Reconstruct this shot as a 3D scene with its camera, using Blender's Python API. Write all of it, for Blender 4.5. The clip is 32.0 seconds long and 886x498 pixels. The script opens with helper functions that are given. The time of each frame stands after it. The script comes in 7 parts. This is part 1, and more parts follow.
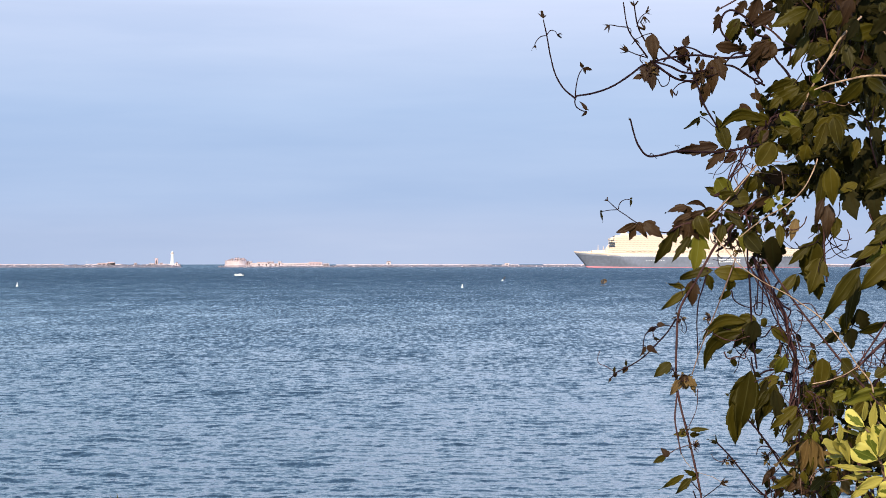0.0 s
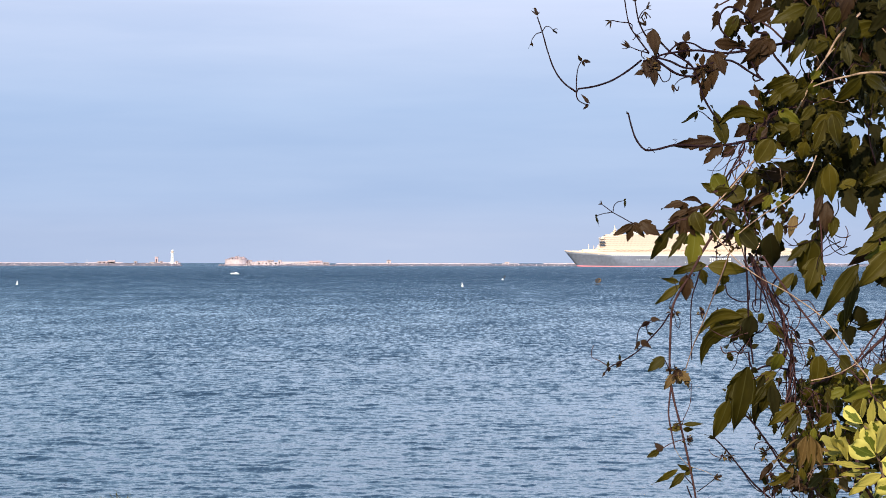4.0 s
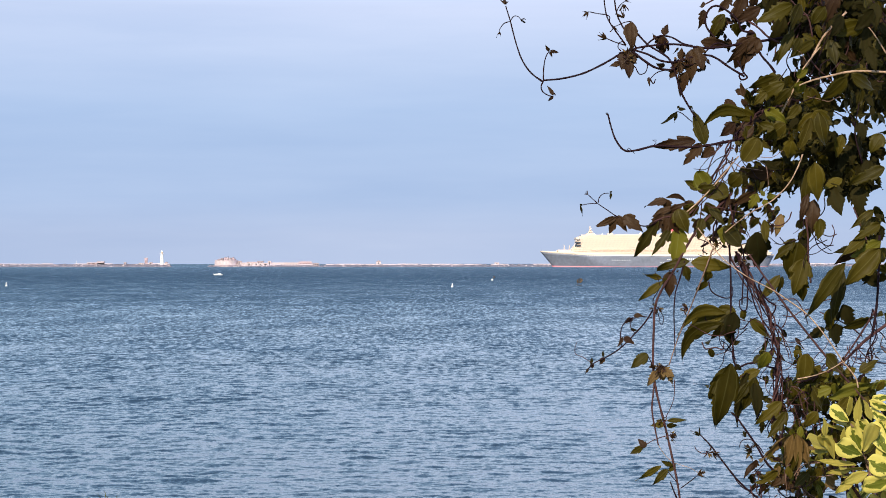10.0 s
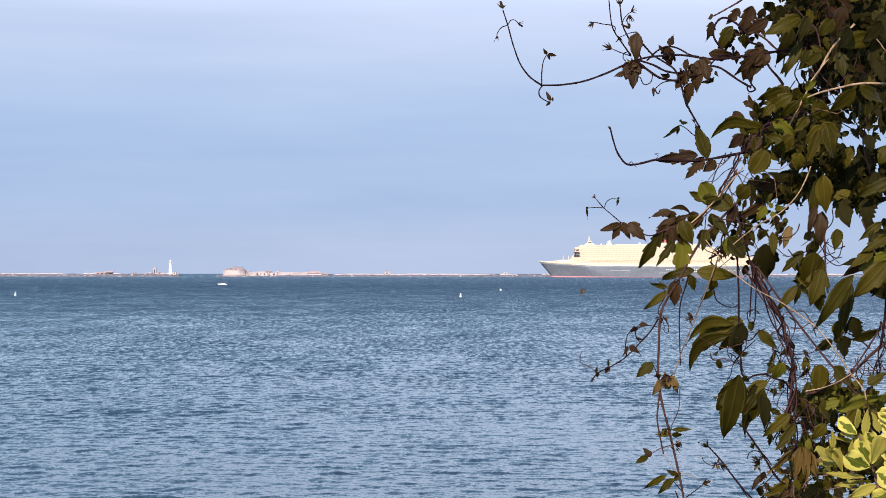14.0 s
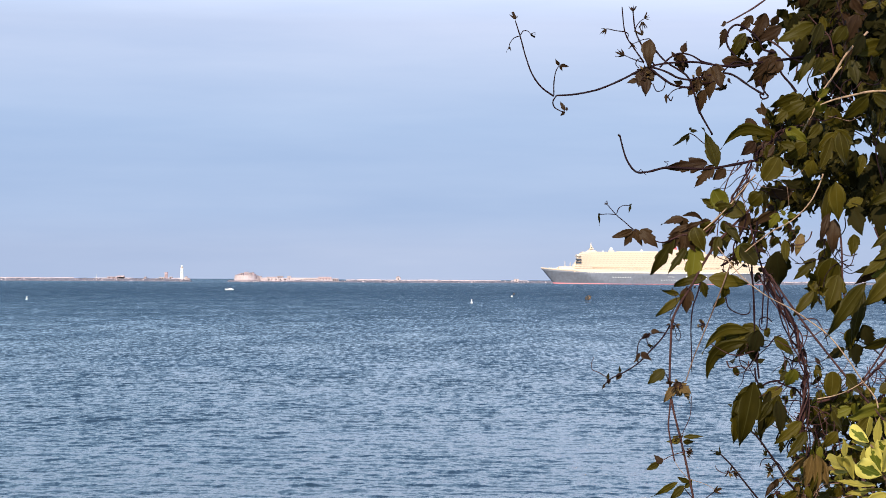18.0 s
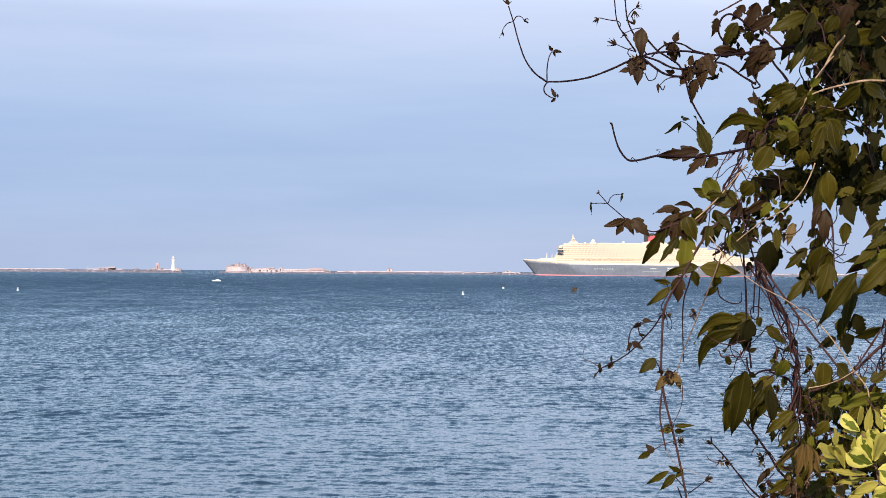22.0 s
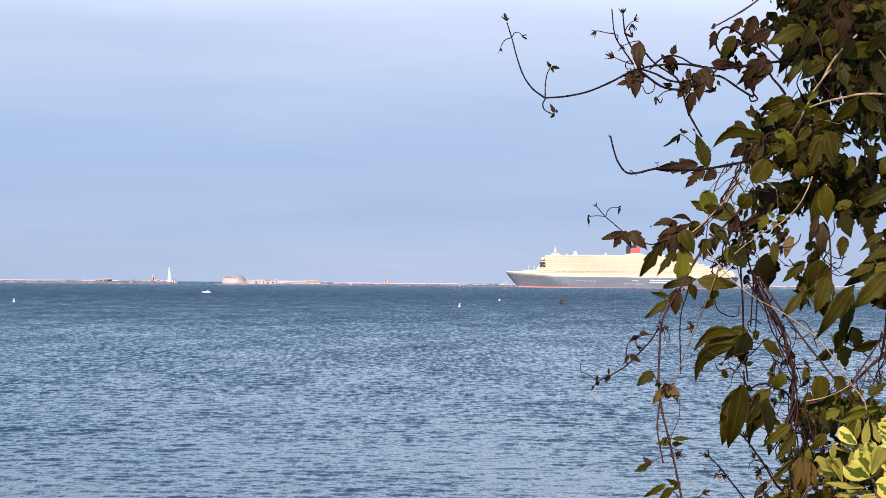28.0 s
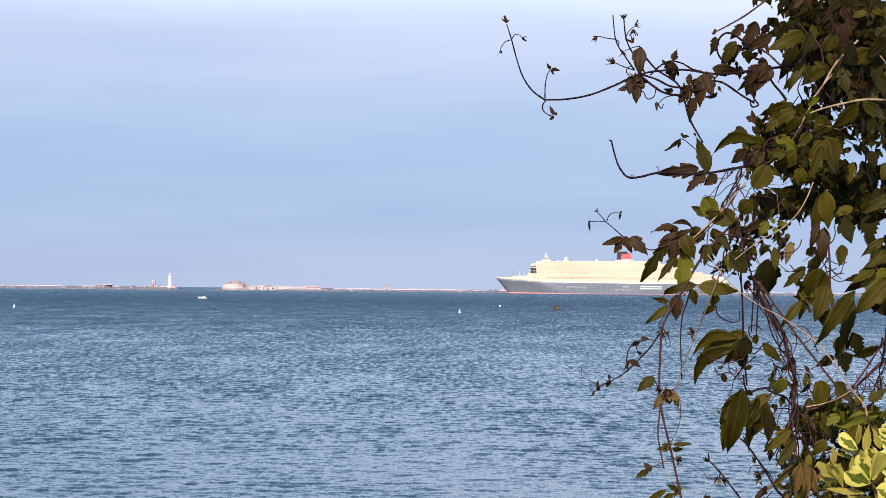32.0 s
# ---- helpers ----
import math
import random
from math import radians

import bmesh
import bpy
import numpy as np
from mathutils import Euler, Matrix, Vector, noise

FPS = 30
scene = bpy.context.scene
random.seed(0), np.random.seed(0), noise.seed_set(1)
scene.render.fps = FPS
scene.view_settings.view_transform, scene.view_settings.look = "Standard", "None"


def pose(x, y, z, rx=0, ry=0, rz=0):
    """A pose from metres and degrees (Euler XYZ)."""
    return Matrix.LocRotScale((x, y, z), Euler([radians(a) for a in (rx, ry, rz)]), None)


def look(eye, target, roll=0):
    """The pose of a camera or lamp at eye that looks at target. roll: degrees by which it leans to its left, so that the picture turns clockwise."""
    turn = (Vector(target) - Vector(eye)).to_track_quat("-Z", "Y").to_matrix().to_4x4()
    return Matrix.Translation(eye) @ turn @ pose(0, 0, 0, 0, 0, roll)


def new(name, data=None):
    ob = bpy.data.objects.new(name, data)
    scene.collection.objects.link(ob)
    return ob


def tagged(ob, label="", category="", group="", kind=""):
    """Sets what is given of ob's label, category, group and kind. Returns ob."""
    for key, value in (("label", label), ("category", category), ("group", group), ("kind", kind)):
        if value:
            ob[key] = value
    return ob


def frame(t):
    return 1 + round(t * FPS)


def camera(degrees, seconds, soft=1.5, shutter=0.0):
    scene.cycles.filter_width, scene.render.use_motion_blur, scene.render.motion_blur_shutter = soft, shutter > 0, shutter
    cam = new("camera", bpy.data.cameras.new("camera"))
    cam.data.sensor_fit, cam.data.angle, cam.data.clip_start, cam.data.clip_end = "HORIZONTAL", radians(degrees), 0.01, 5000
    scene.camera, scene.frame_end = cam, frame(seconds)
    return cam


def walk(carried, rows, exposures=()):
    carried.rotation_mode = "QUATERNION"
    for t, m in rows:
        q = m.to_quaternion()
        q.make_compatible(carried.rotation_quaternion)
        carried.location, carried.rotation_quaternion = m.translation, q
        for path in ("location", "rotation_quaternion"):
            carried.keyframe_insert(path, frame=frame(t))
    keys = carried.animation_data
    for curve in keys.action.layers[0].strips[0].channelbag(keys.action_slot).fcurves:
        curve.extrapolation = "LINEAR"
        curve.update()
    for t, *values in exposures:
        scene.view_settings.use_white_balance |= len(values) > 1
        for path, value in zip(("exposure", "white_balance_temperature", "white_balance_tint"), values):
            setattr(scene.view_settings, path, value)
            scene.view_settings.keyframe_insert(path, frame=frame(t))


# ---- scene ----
# ---------------------------------------------------------------- camera
EYE = 12.0
LENS = 25.0
cam = camera(LENS, 32.0, 0.9)
# seconds, sideways and upward drift of the eye in metres, turn, tilt and lean in degrees
PATH = [
    (0, -0.0063, 0.0037, 0.148, 0.302, -0.038), (0.5, -0.0054, 0.0037, 0.098, 0.268, -0.072), (1, -0.0050, 0.0031, 0.073, 0.208, -0.109),
    (1.5, -0.0038, 0.0022, 0.073, 0.167, -0.134), (2, -0.0040, 0.0020, 0.092, 0.183, -0.114), (2.5, -0.0037, 0.0011, 0.098, 0.222, -0.079),
    (3, -0.0039, 0.0004, 0.098, 0.260, -0.024), (3.5, -0.0041, 0.0004, 0.141, 0.282, 0.004), (5.5, -0.0035, -0.0017, 0.074, 0.119, 0.154),
    (6, -0.0034, -0.0016, 0.074, 0.042, 0.165), (6.5, -0.0033, -0.0017, 0.099, -0.007, 0.177), (7, -0.0027, -0.0017, 0.142, 0.012, 0.137),
    (7.5, -0.0021, -0.0023, 0.148, 0.097, 0.064), (8, -0.0013, -0.0026, 0.080, 0.185, -0.014), (8.5, -0.0002, -0.0032, -0.019, 0.254, -0.063),
    (9, 0.0001, -0.0025, -0.112, 0.271, -0.083), (9.5, 0.0002, -0.0024, -0.167, 0.270, -0.089), (10, 0.0001, -0.0019, -0.143, 0.287, -0.052),
    (10.5, -0.0000, -0.0008, -0.068, 0.307, 0.017), (11, -0.0007, -0.0001, -0.024, 0.343, 0.071), (11.5, -0.0005, -0.0005, 0.001, 0.345, 0.072),
    (12, -0.0004, -0.0006, 0.000, 0.357, 0.042), (12.5, 0.0001, -0.0002, 0.000, 0.382, 0.019), (13, 0.0004, 0.0000, -0.000, 0.447, 0.012),
    (13.5, 0.0007, 0.0001, 0.049, 0.513, -0.006), (14, 0.0010, 0.0004, 0.099, 0.574, 0.017), (14.5, 0.0014, 0.0005, 0.173, 0.610, 0.023),
    (16.5, -0.0002, 0.0006, 0.297, 0.629, 0.180), (17, 0.0000, 0.0006, 0.348, 0.663, 0.187), (17.5, 0.0002, 0.0003, 0.397, 0.712, 0.240),
    (18, 0.0002, -0.0000, 0.424, 0.748, 0.294), (18.5, 0.0003, -0.0008, 0.400, 0.753, 0.344), (19, 0.0001, -0.0014, 0.350, 0.728, 0.343),
    (19.5, 0.0000, -0.0022, 0.299, 0.674, 0.329), (20, -0.0002, -0.0026, 0.251, 0.625, 0.331), (20.5, 0.0001, -0.0029, 0.251, 0.581, 0.345),
    (21, 0.0001, -0.0032, 0.251, 0.556, 0.358), (21.5, -0.0000, -0.0036, 0.232, 0.531, 0.359), (22, -0.0003, -0.0037, 0.177, 0.507, 0.362),
    (22.5, -0.0005, -0.0040, 0.053, 0.458, 0.365), (23, -0.0009, -0.0041, -0.045, 0.434, 0.367), (23.5, -0.0012, -0.0039, -0.119, 0.435, 0.367),
    (24, -0.0012, -0.0039, -0.144, 0.484, 0.352), (24.5, -0.0011, -0.0039, -0.144, 0.528, 0.337), (25, -0.0010, -0.0038, -0.118, 0.578, 0.340),
    (25.5, -0.0010, -0.0037, -0.094, 0.609, 0.349), (27.5, -0.0019, -0.0027, 0.007, 0.788, 0.445), (28, -0.0019, -0.0028, 0.076, 0.847, 0.443),
    (28.5, -0.0021, -0.0028, 0.131, 0.887, 0.429), (29, -0.0025, -0.0027, 0.130, 0.905, 0.399), (29.5, -0.0025, -0.0030, 0.106, 0.906, 0.363),
    (30, -0.0029, -0.0031, 0.055, 0.900, 0.401), (30.5, -0.0029, -0.0033, 0.009, 0.894, 0.403), (31, -0.0028, -0.0036, -0.011, 0.907, 0.466),
    (31.5, -0.0027, -0.0039, 0.035, 0.953, 0.468), (32, -0.0026, -0.0038, 0.085, 1.018, 0.509),
]
walk(cam, [(t, pose(x, 0, EYE + z, 90 + tilt, 0, turn) @ pose(0, 0, 0, 0, 0, lean)) for t, x, z, turn, tilt, lean in PATH],
     exposures=[(0, 0.02), (10, 0.01), (15, -0.03), (25, -0.03), (32, 0.0)])

# ---------------------------------------------------------------- light
SUN_UP, SUN_SIDE = 26.0, -20.0     # degrees above the horizon; degrees to the right of straight behind
sun_way = Vector((math.sin(radians(SUN_SIDE)) * math.cos(radians(SUN_UP)), -math.cos(radians(SUN_SIDE)) * math.cos(radians(SUN_UP)), math.sin(radians(SUN_UP))))
sun = new("sun", bpy.data.lights.new("sun", "SUN"))
sun.data.energy, sun.data.angle, sun.data.color = 5.0, radians(0.6), (1.0, 0.87, 0.66)
sun.matrix_world = look(sun_way * 60, (0, 0, 0))

world = bpy.data.worlds.new("sky")
scene.world = world
world.use_nodes = True
wn, wl = world.node_tree.nodes, world.node_tree.links
wn.clear()
w_out = wn.new("ShaderNodeOutputWorld")
w_bg = wn.new("ShaderNodeBackground")
w_sky = wn.new("ShaderNodeTexSky")
w_sky.sky_type, w_sky.sun_disc = "NISHITA", False
w_sky.sun_elevation, w_sky.sun_rotation = radians(SUN_UP), radians(180 - SUN_SIDE)
w_sky.air_density, w_sky.dust_density, w_sky.ozone_density = 1.0, 1.6, 3.0
w_co = wn.new("ShaderNodeTexCoord")
w_lift = wn.new("ShaderNodeVectorMath")          # the sky goes on at its lowest band below the horizon
w_lift.operation = "MAXIMUM"
w_lift.inputs[1].default_value = (-2, -2, 0.004)
wl.new(w_co.outputs["Generated"], w_lift.inputs[0])
wl.new(w_lift.outputs[0], w_sky.inputs["Vector"])
w_sep = wn.new("ShaderNodeSeparateXYZ")
wl.new(w_lift.outputs[0], w_sep.inputs[0])
# a pale veil of cloud high up, its unseen upper part raised to brighten the water; a hazy mauve band at the horizon
w_ramp = wn.new("ShaderNodeValToRGB")
cr = w_ramp.color_ramp
cr.elements[0].position, cr.elements[0].color = 0.0, (0.49, 0.60, 0.84, 1)
cr.elements[1].position, cr.elements[1].color = 1.0, (0.10, 0.22, 0.55, 1)
for p, c in ((0.012, (0.49, 0.60, 0.84, 1)), (0.03, (0.44, 0.58, 0.85, 1)), (0.075, (0.45, 0.60, 0.88, 1)), (0.125, (0.61, 0.72, 0.97, 1)), (0.155, (0.80, 0.97, 1.27, 1)), (0.20, (0.96, 1.22, 1.56, 1)), (0.42, (0.68, 1.06, 1.50, 1)), (0.62, (0.30, 0.52, 0.95, 1)), (0.7, (0.28, 0.47, 0.86, 1))):
    e = cr.elements.new(p)
    e.color = c
wl.new(w_sep.outputs["Z"], w_ramp.inputs[0])
w_map = wn.new("ShaderNodeMapping")
w_map.inputs["Scale"].default_value = (3.0, 3.0, 26.0)
wl.new(w_lift.outputs[0], w_map.inputs[0])
w_noise = wn.new("ShaderNodeTexNoise")
w_noise.inputs["Scale"].default_value, w_noise.inputs["Detail"].default_value, w_noise.inputs["Roughness"].default_value = 1.6, 5.0, 0.55
wl.new(w_map.outputs[0], w_noise.inputs["Vector"])
w_cl = wn.new("ShaderNodeValToRGB")
w_cl.color_ramp.elements[0].position, w_cl.color_ramp.elements[0].color = 0.35, (0.94, 0.95, 0.97, 1)
w_cl.color_ramp.elements[1].position, w_cl.color_ramp.elements[1].color = 0.75, (1.10, 1.06, 1.03, 1)
wl.new(w_noise.outputs[0], w_cl.inputs[0])
w_mul = wn.new("ShaderNodeMixRGB")
w_mul.blend_type = "MULTIPLY"
w_mul.inputs[0].default_value = 1.0
wl.new(w_ramp.outputs[0], w_mul.inputs[1])
wl.new(w_cl.outputs[0], w_mul.inputs[2])
w_scale = wn.new("ShaderNodeMixRGB")
w_scale.blend_type = "MULTIPLY"
w_scale.inputs[0].default_value = 1.0
w_scale.inputs[2].default_value = (0.09, 0.09, 0.09, 1)
wl.new(w_sky.outputs[0], w_scale.inputs[1])
w_mix = wn.new("ShaderNodeMixRGB")
w_mix.inputs[0].default_value = 0.94
wl.new(w_scale.outputs[0], w_mix.inputs[1])
# added boost of the unseen high sky, paler and warmer rightwards, to brighten the water there
w_side = wn.new("ShaderNodeMapRange")
w_side.inputs["From Min"].default_value, w_side.inputs["From Max"].default_value = -0.22, 0.34
wl.new(w_sep.outputs["X"], w_side.inputs["Value"])
w_high = wn.new("ShaderNodeMapRange")
w_high.interpolation_type = "SMOOTHSTEP"
w_high.inputs["From Min"].default_value, w_high.inputs["From Max"].default_value = 0.09, 0.19
wl.new(w_sep.outputs["Z"], w_high.inputs["Value"])
w_right_share = wn.new("ShaderNodeMath")
w_right_share.operation = "MULTIPLY"
wl.new(w_side.outputs[0], w_right_share.inputs[0])
wl.new(w_high.outputs[0], w_right_share.inputs[1])
w_right_boost = wn.new("ShaderNodeMixRGB")
w_right_boost.blend_type = "MULTIPLY"
w_right_boost.inputs[2].default_value = (1.54, 1.35, 1.30, 1)
wl.new(w_right_share.outputs[0], w_right_boost.inputs[0])
wl.new(w_mul.outputs[0], w_right_boost.inputs[1])
wl.new(w_right_boost.outputs[0], w_mix.inputs[2])
wl.new(w_mix.outputs[0], w_bg.inputs[0])
w_bg.inputs[1].default_value = 1.0
wl.new(w_bg.outputs[0], w_out.inputs[0])

# ---------------------------------------------------------------- materials
def lin(n, kind, **inputs):
    node = n.new(kind)
    for k, v in inputs.items():
        node.inputs[k].default_value = v
    return node


def mat(name, color, rough=0.7, vary=0.25, size=1.0, bump=0.0, metal=0.0, fine=8.0, per=0.0):
    """A painted or mineral surface: two scales of uneven colour, fine relief, and a shift from piece to piece."""
    m = bpy.data.materials.new(name)
    m.use_nodes = True
    n, l = m.node_tree.nodes, m.node_tree.links
    b = n["Principled BSDF"]
    b.inputs["Roughness"].default_value, b.inputs["Metallic"].default_value = rough, metal
    b.inputs["Specular IOR Level"].default_value = 0.5 if rough < 0.6 else 0.08
    co = n.new("ShaderNodeTexCoord")
    big = lin(n, "ShaderNodeTexNoise", Scale=1.0 / size, Detail=4.0)
    small = lin(n, "ShaderNodeTexNoise", Scale=fine / size, Detail=3.0)
    l.new(co.outputs["Object"], big.inputs["Vector"])
    l.new(co.outputs["Object"], small.inputs["Vector"])
    add = n.new("ShaderNodeMath")
    l.new(big.outputs[0], add.inputs[0])
    l.new(small.outputs[0], add.inputs[1])
    ramp = n.new("ShaderNodeValToRGB")
    e = ramp.color_ramp.elements
    e[0].position, e[1].position = 0.32, 0.68
    half = n.new("ShaderNodeMath")
    half.operation = "MULTIPLY"
    half.inputs[1].default_value = 0.5
    l.new(add.outputs[0], half.inputs[0])
    e[0].color = (*[c * (1 - vary) for c in color], 1)
    e[1].color = (*[min(1, c * (1 + vary)) for c in color], 1)
    l.new(half.outputs[0], ramp.inputs[0])
    last = ramp.outputs[0]
    if per:
        info = n.new("ShaderNodeObjectInfo")
        hsv = n.new("ShaderNodeHueSaturation")
        rng = lin(n, "ShaderNodeMapRange", **{"To Min": 1 - per, "To Max": 1 + per})
        l.new(info.outputs["Random"], rng.inputs["Value"])
        l.new(rng.outputs[0], hsv.inputs["Value"])
        l.new(last, hsv.inputs["Color"])
        last = hsv.outputs[0]
    l.new(last, b.inputs["Base Color"])
    if bump:
        bp = lin(n, "ShaderNodeBump", Strength=0.6, Distance=bump)
        l.new(small.outputs[0], bp.inputs["Height"])
        l.new(bp.outputs[0], b.inputs["Normal"])
    return m


def sea_material():
    """Wind-ruffled water: short steep faces of waves turned to the shore, longer groups of them farther out."""
    m = bpy.data.materials.new("sea_water")
    m.use_nodes = True
    n, l = m.node_tree.nodes, m.node_tree.links
    b = n["Principled BSDF"]
    b.inputs["Roughness"].default_value, b.inputs["IOR"].default_value = 0.06, 1.333
    b.inputs["Specular Tint"].default_value = (0.75, 1.04, 1.07, 1)
    co = n.new("ShaderNodeTexCoord")
    sep = n.new("ShaderNodeSeparateXYZ")
    l.new(co.outputs["Object"], sep.inputs[0])
    reach = lin(n, "ShaderNodeMapRange", **{"From Min": 0.0, "From Max": 3000.0})
    l.new(sep.outputs["Y"], reach.inputs["Value"])

    def vec(op, *ins):
        v = n.new("ShaderNodeVectorMath")
        v.operation = op
        for k, i in enumerate(ins):
            if isinstance(i, tuple):
                v.inputs[k].default_value = i
            else:
                l.new(i, v.inputs[k])
        return v.outputs[0]

    def over_reach(*stops):
        """A value that changes with the distance from the shore: pairs of metres and value."""
        r = n.new("ShaderNodeValToRGB")
        e = r.color_ramp.elements
        e[0].position, e[1].position = stops[0][0] / 3000, stops[-1][0] / 3000
        e[0].color, e[1].color = (*[stops[0][1]] * 3, 1), (*[stops[-1][1]] * 3, 1)
        for d, v in stops[1:-1]:
            e.new(d / 3000).color = (v, v, v, 1)
        l.new(reach.outputs[0], r.inputs[0])
        return r.outputs[0]

    def field(wx, wy, warp, detail):
        mp = n.new("ShaderNodeMapping")
        mp.inputs["Scale"].default_value = (1 / wx, 1 / wy, 1.0)
        l.new(co.outputs["Object"], mp.inputs[0])
        t = lin(n, "ShaderNodeTexNoise", Scale=1.0, Detail=detail, Roughness=0.66, Distortion=warp)
        l.new(mp.outputs[0], t.inputs["Vector"])
        return t
    # calmer and rougher patches of the surface
    calm = n.new("ShaderNodeMapRange")
    calm.inputs["From Min"].default_value, calm.inputs["From Max"].default_value = 0.32, 0.68
    calm.inputs["To Min"].default_value, calm.inputs["To Max"].default_value = 0.75, 1.25
    l.new(field(16.0, 46.0, 0.3, 3.0).outputs[0], calm.inputs["Value"])
    faces = None
    for wx, wy, weight in ((0.50, 0.46, over_reach((0, 0.16), (110, 0.17), (220, 0.18), (3000, 0.1))),
                           (1.25, 1.05, over_reach((0, 0.12), (110, 0.15), (200, 0.27), (420, 0.3), (3000, 0.1))),
                           (3.4, 1.9, over_reach((0, 0.08), (110, 0.10), (220, 0.15), (480, 0.15), (3000, 0.0))),
                           (0.85, 3.2, over_reach((0, 0.0), (140, 0.15), (300, 0.75), (600, 0.5), (3000, 0.1))),
                           (1.0, 13.0, over_reach((0, 0.0), (300, 0.15), (600, 0.8), (1200, 0.6), (3000, 0.3))),
                           (1.8, 46.0, over_reach((0, 0.0), (700, 0.1), (1300, 0.9), (3000, 0.9)))):
        t = field(wx, wy, 0.35 if wy < 2 else 0.1, 5.0)
        cut = n.new("ShaderNodeValToRGB")
        e = cut.color_ramp.elements
        e[0].position, e[0].color = 0.30, (0, 0, 0, 1)
        e[1].position, e[1].color = 0.76, (1, 1, 1, 1)
        for p, g in ((0.40, 0.06), (0.48, 0.17), (0.55, 0.33), (0.62, 0.58), (0.69, 0.84)):
            e.new(p).color = (g, g, g, 1)
        l.new(t.outputs[0], cut.inputs[0])
        f = vec("MULTIPLY", cut.outputs[0], weight)
        faces = f if faces is None else vec("ADD", faces, f)
    ripple = vec("MULTIPLY", vec("SUBTRACT", field(0.30, 0.42, 0.4, 4.0).outputs["Color"], (0.5, 0.5, 0.5)), (0.55, 0.60, 0.0))
    steep = vec("MULTIPLY", vec("MULTIPLY", faces, vec("MULTIPLY", calm.outputs[0], over_reach((0, 0.85), (150, 0.82), (260, 0.68), (450, 0.52), (3000, 0.50)))), (0.0, 1.0, 0.0))
    lean = vec("MULTIPLY", over_reach((0, 0.0), (200, 0.0), (350, 0.045), (650, 0.085), (1300, 0.115), (3000, 0.105)), (0.0, 1.0, 0.0))
    away = vec("MULTIPLY", over_reach((0, 0.04), (100, 0.060), (150, 0.082), (220, 0.092), (320, 0.08), (600, 0.025), (3000, 0.0)), (0.0, 1.0, 0.0))
    geo = n.new("ShaderNodeNewGeometry")
    tilted = vec("SUBTRACT", vec("SUBTRACT", vec("ADD", vec("ADD", geo.outputs["Normal"], ripple), away), steep), lean)
    l.new(vec("NORMALIZE", tilted), b.inputs["Normal"])
    gust = field(55.0, 40.0, 0.0, 4.0)
    ramp = n.new("ShaderNodeValToRGB")
    ramp.color_ramp.elements[0].position, ramp.color_ramp.elements[0].color = 0.35, (0.020, 0.038, 0.056, 1)
    ramp.color_ramp.elements[1].position, ramp.color_ramp.elements[1].color = 0.68, (0.028, 0.053, 0.080, 1)
    l.new(gust.outputs[0], ramp.inputs[0])
    l.new(ramp.outputs[0], b.inputs["Base Color"])
    return m


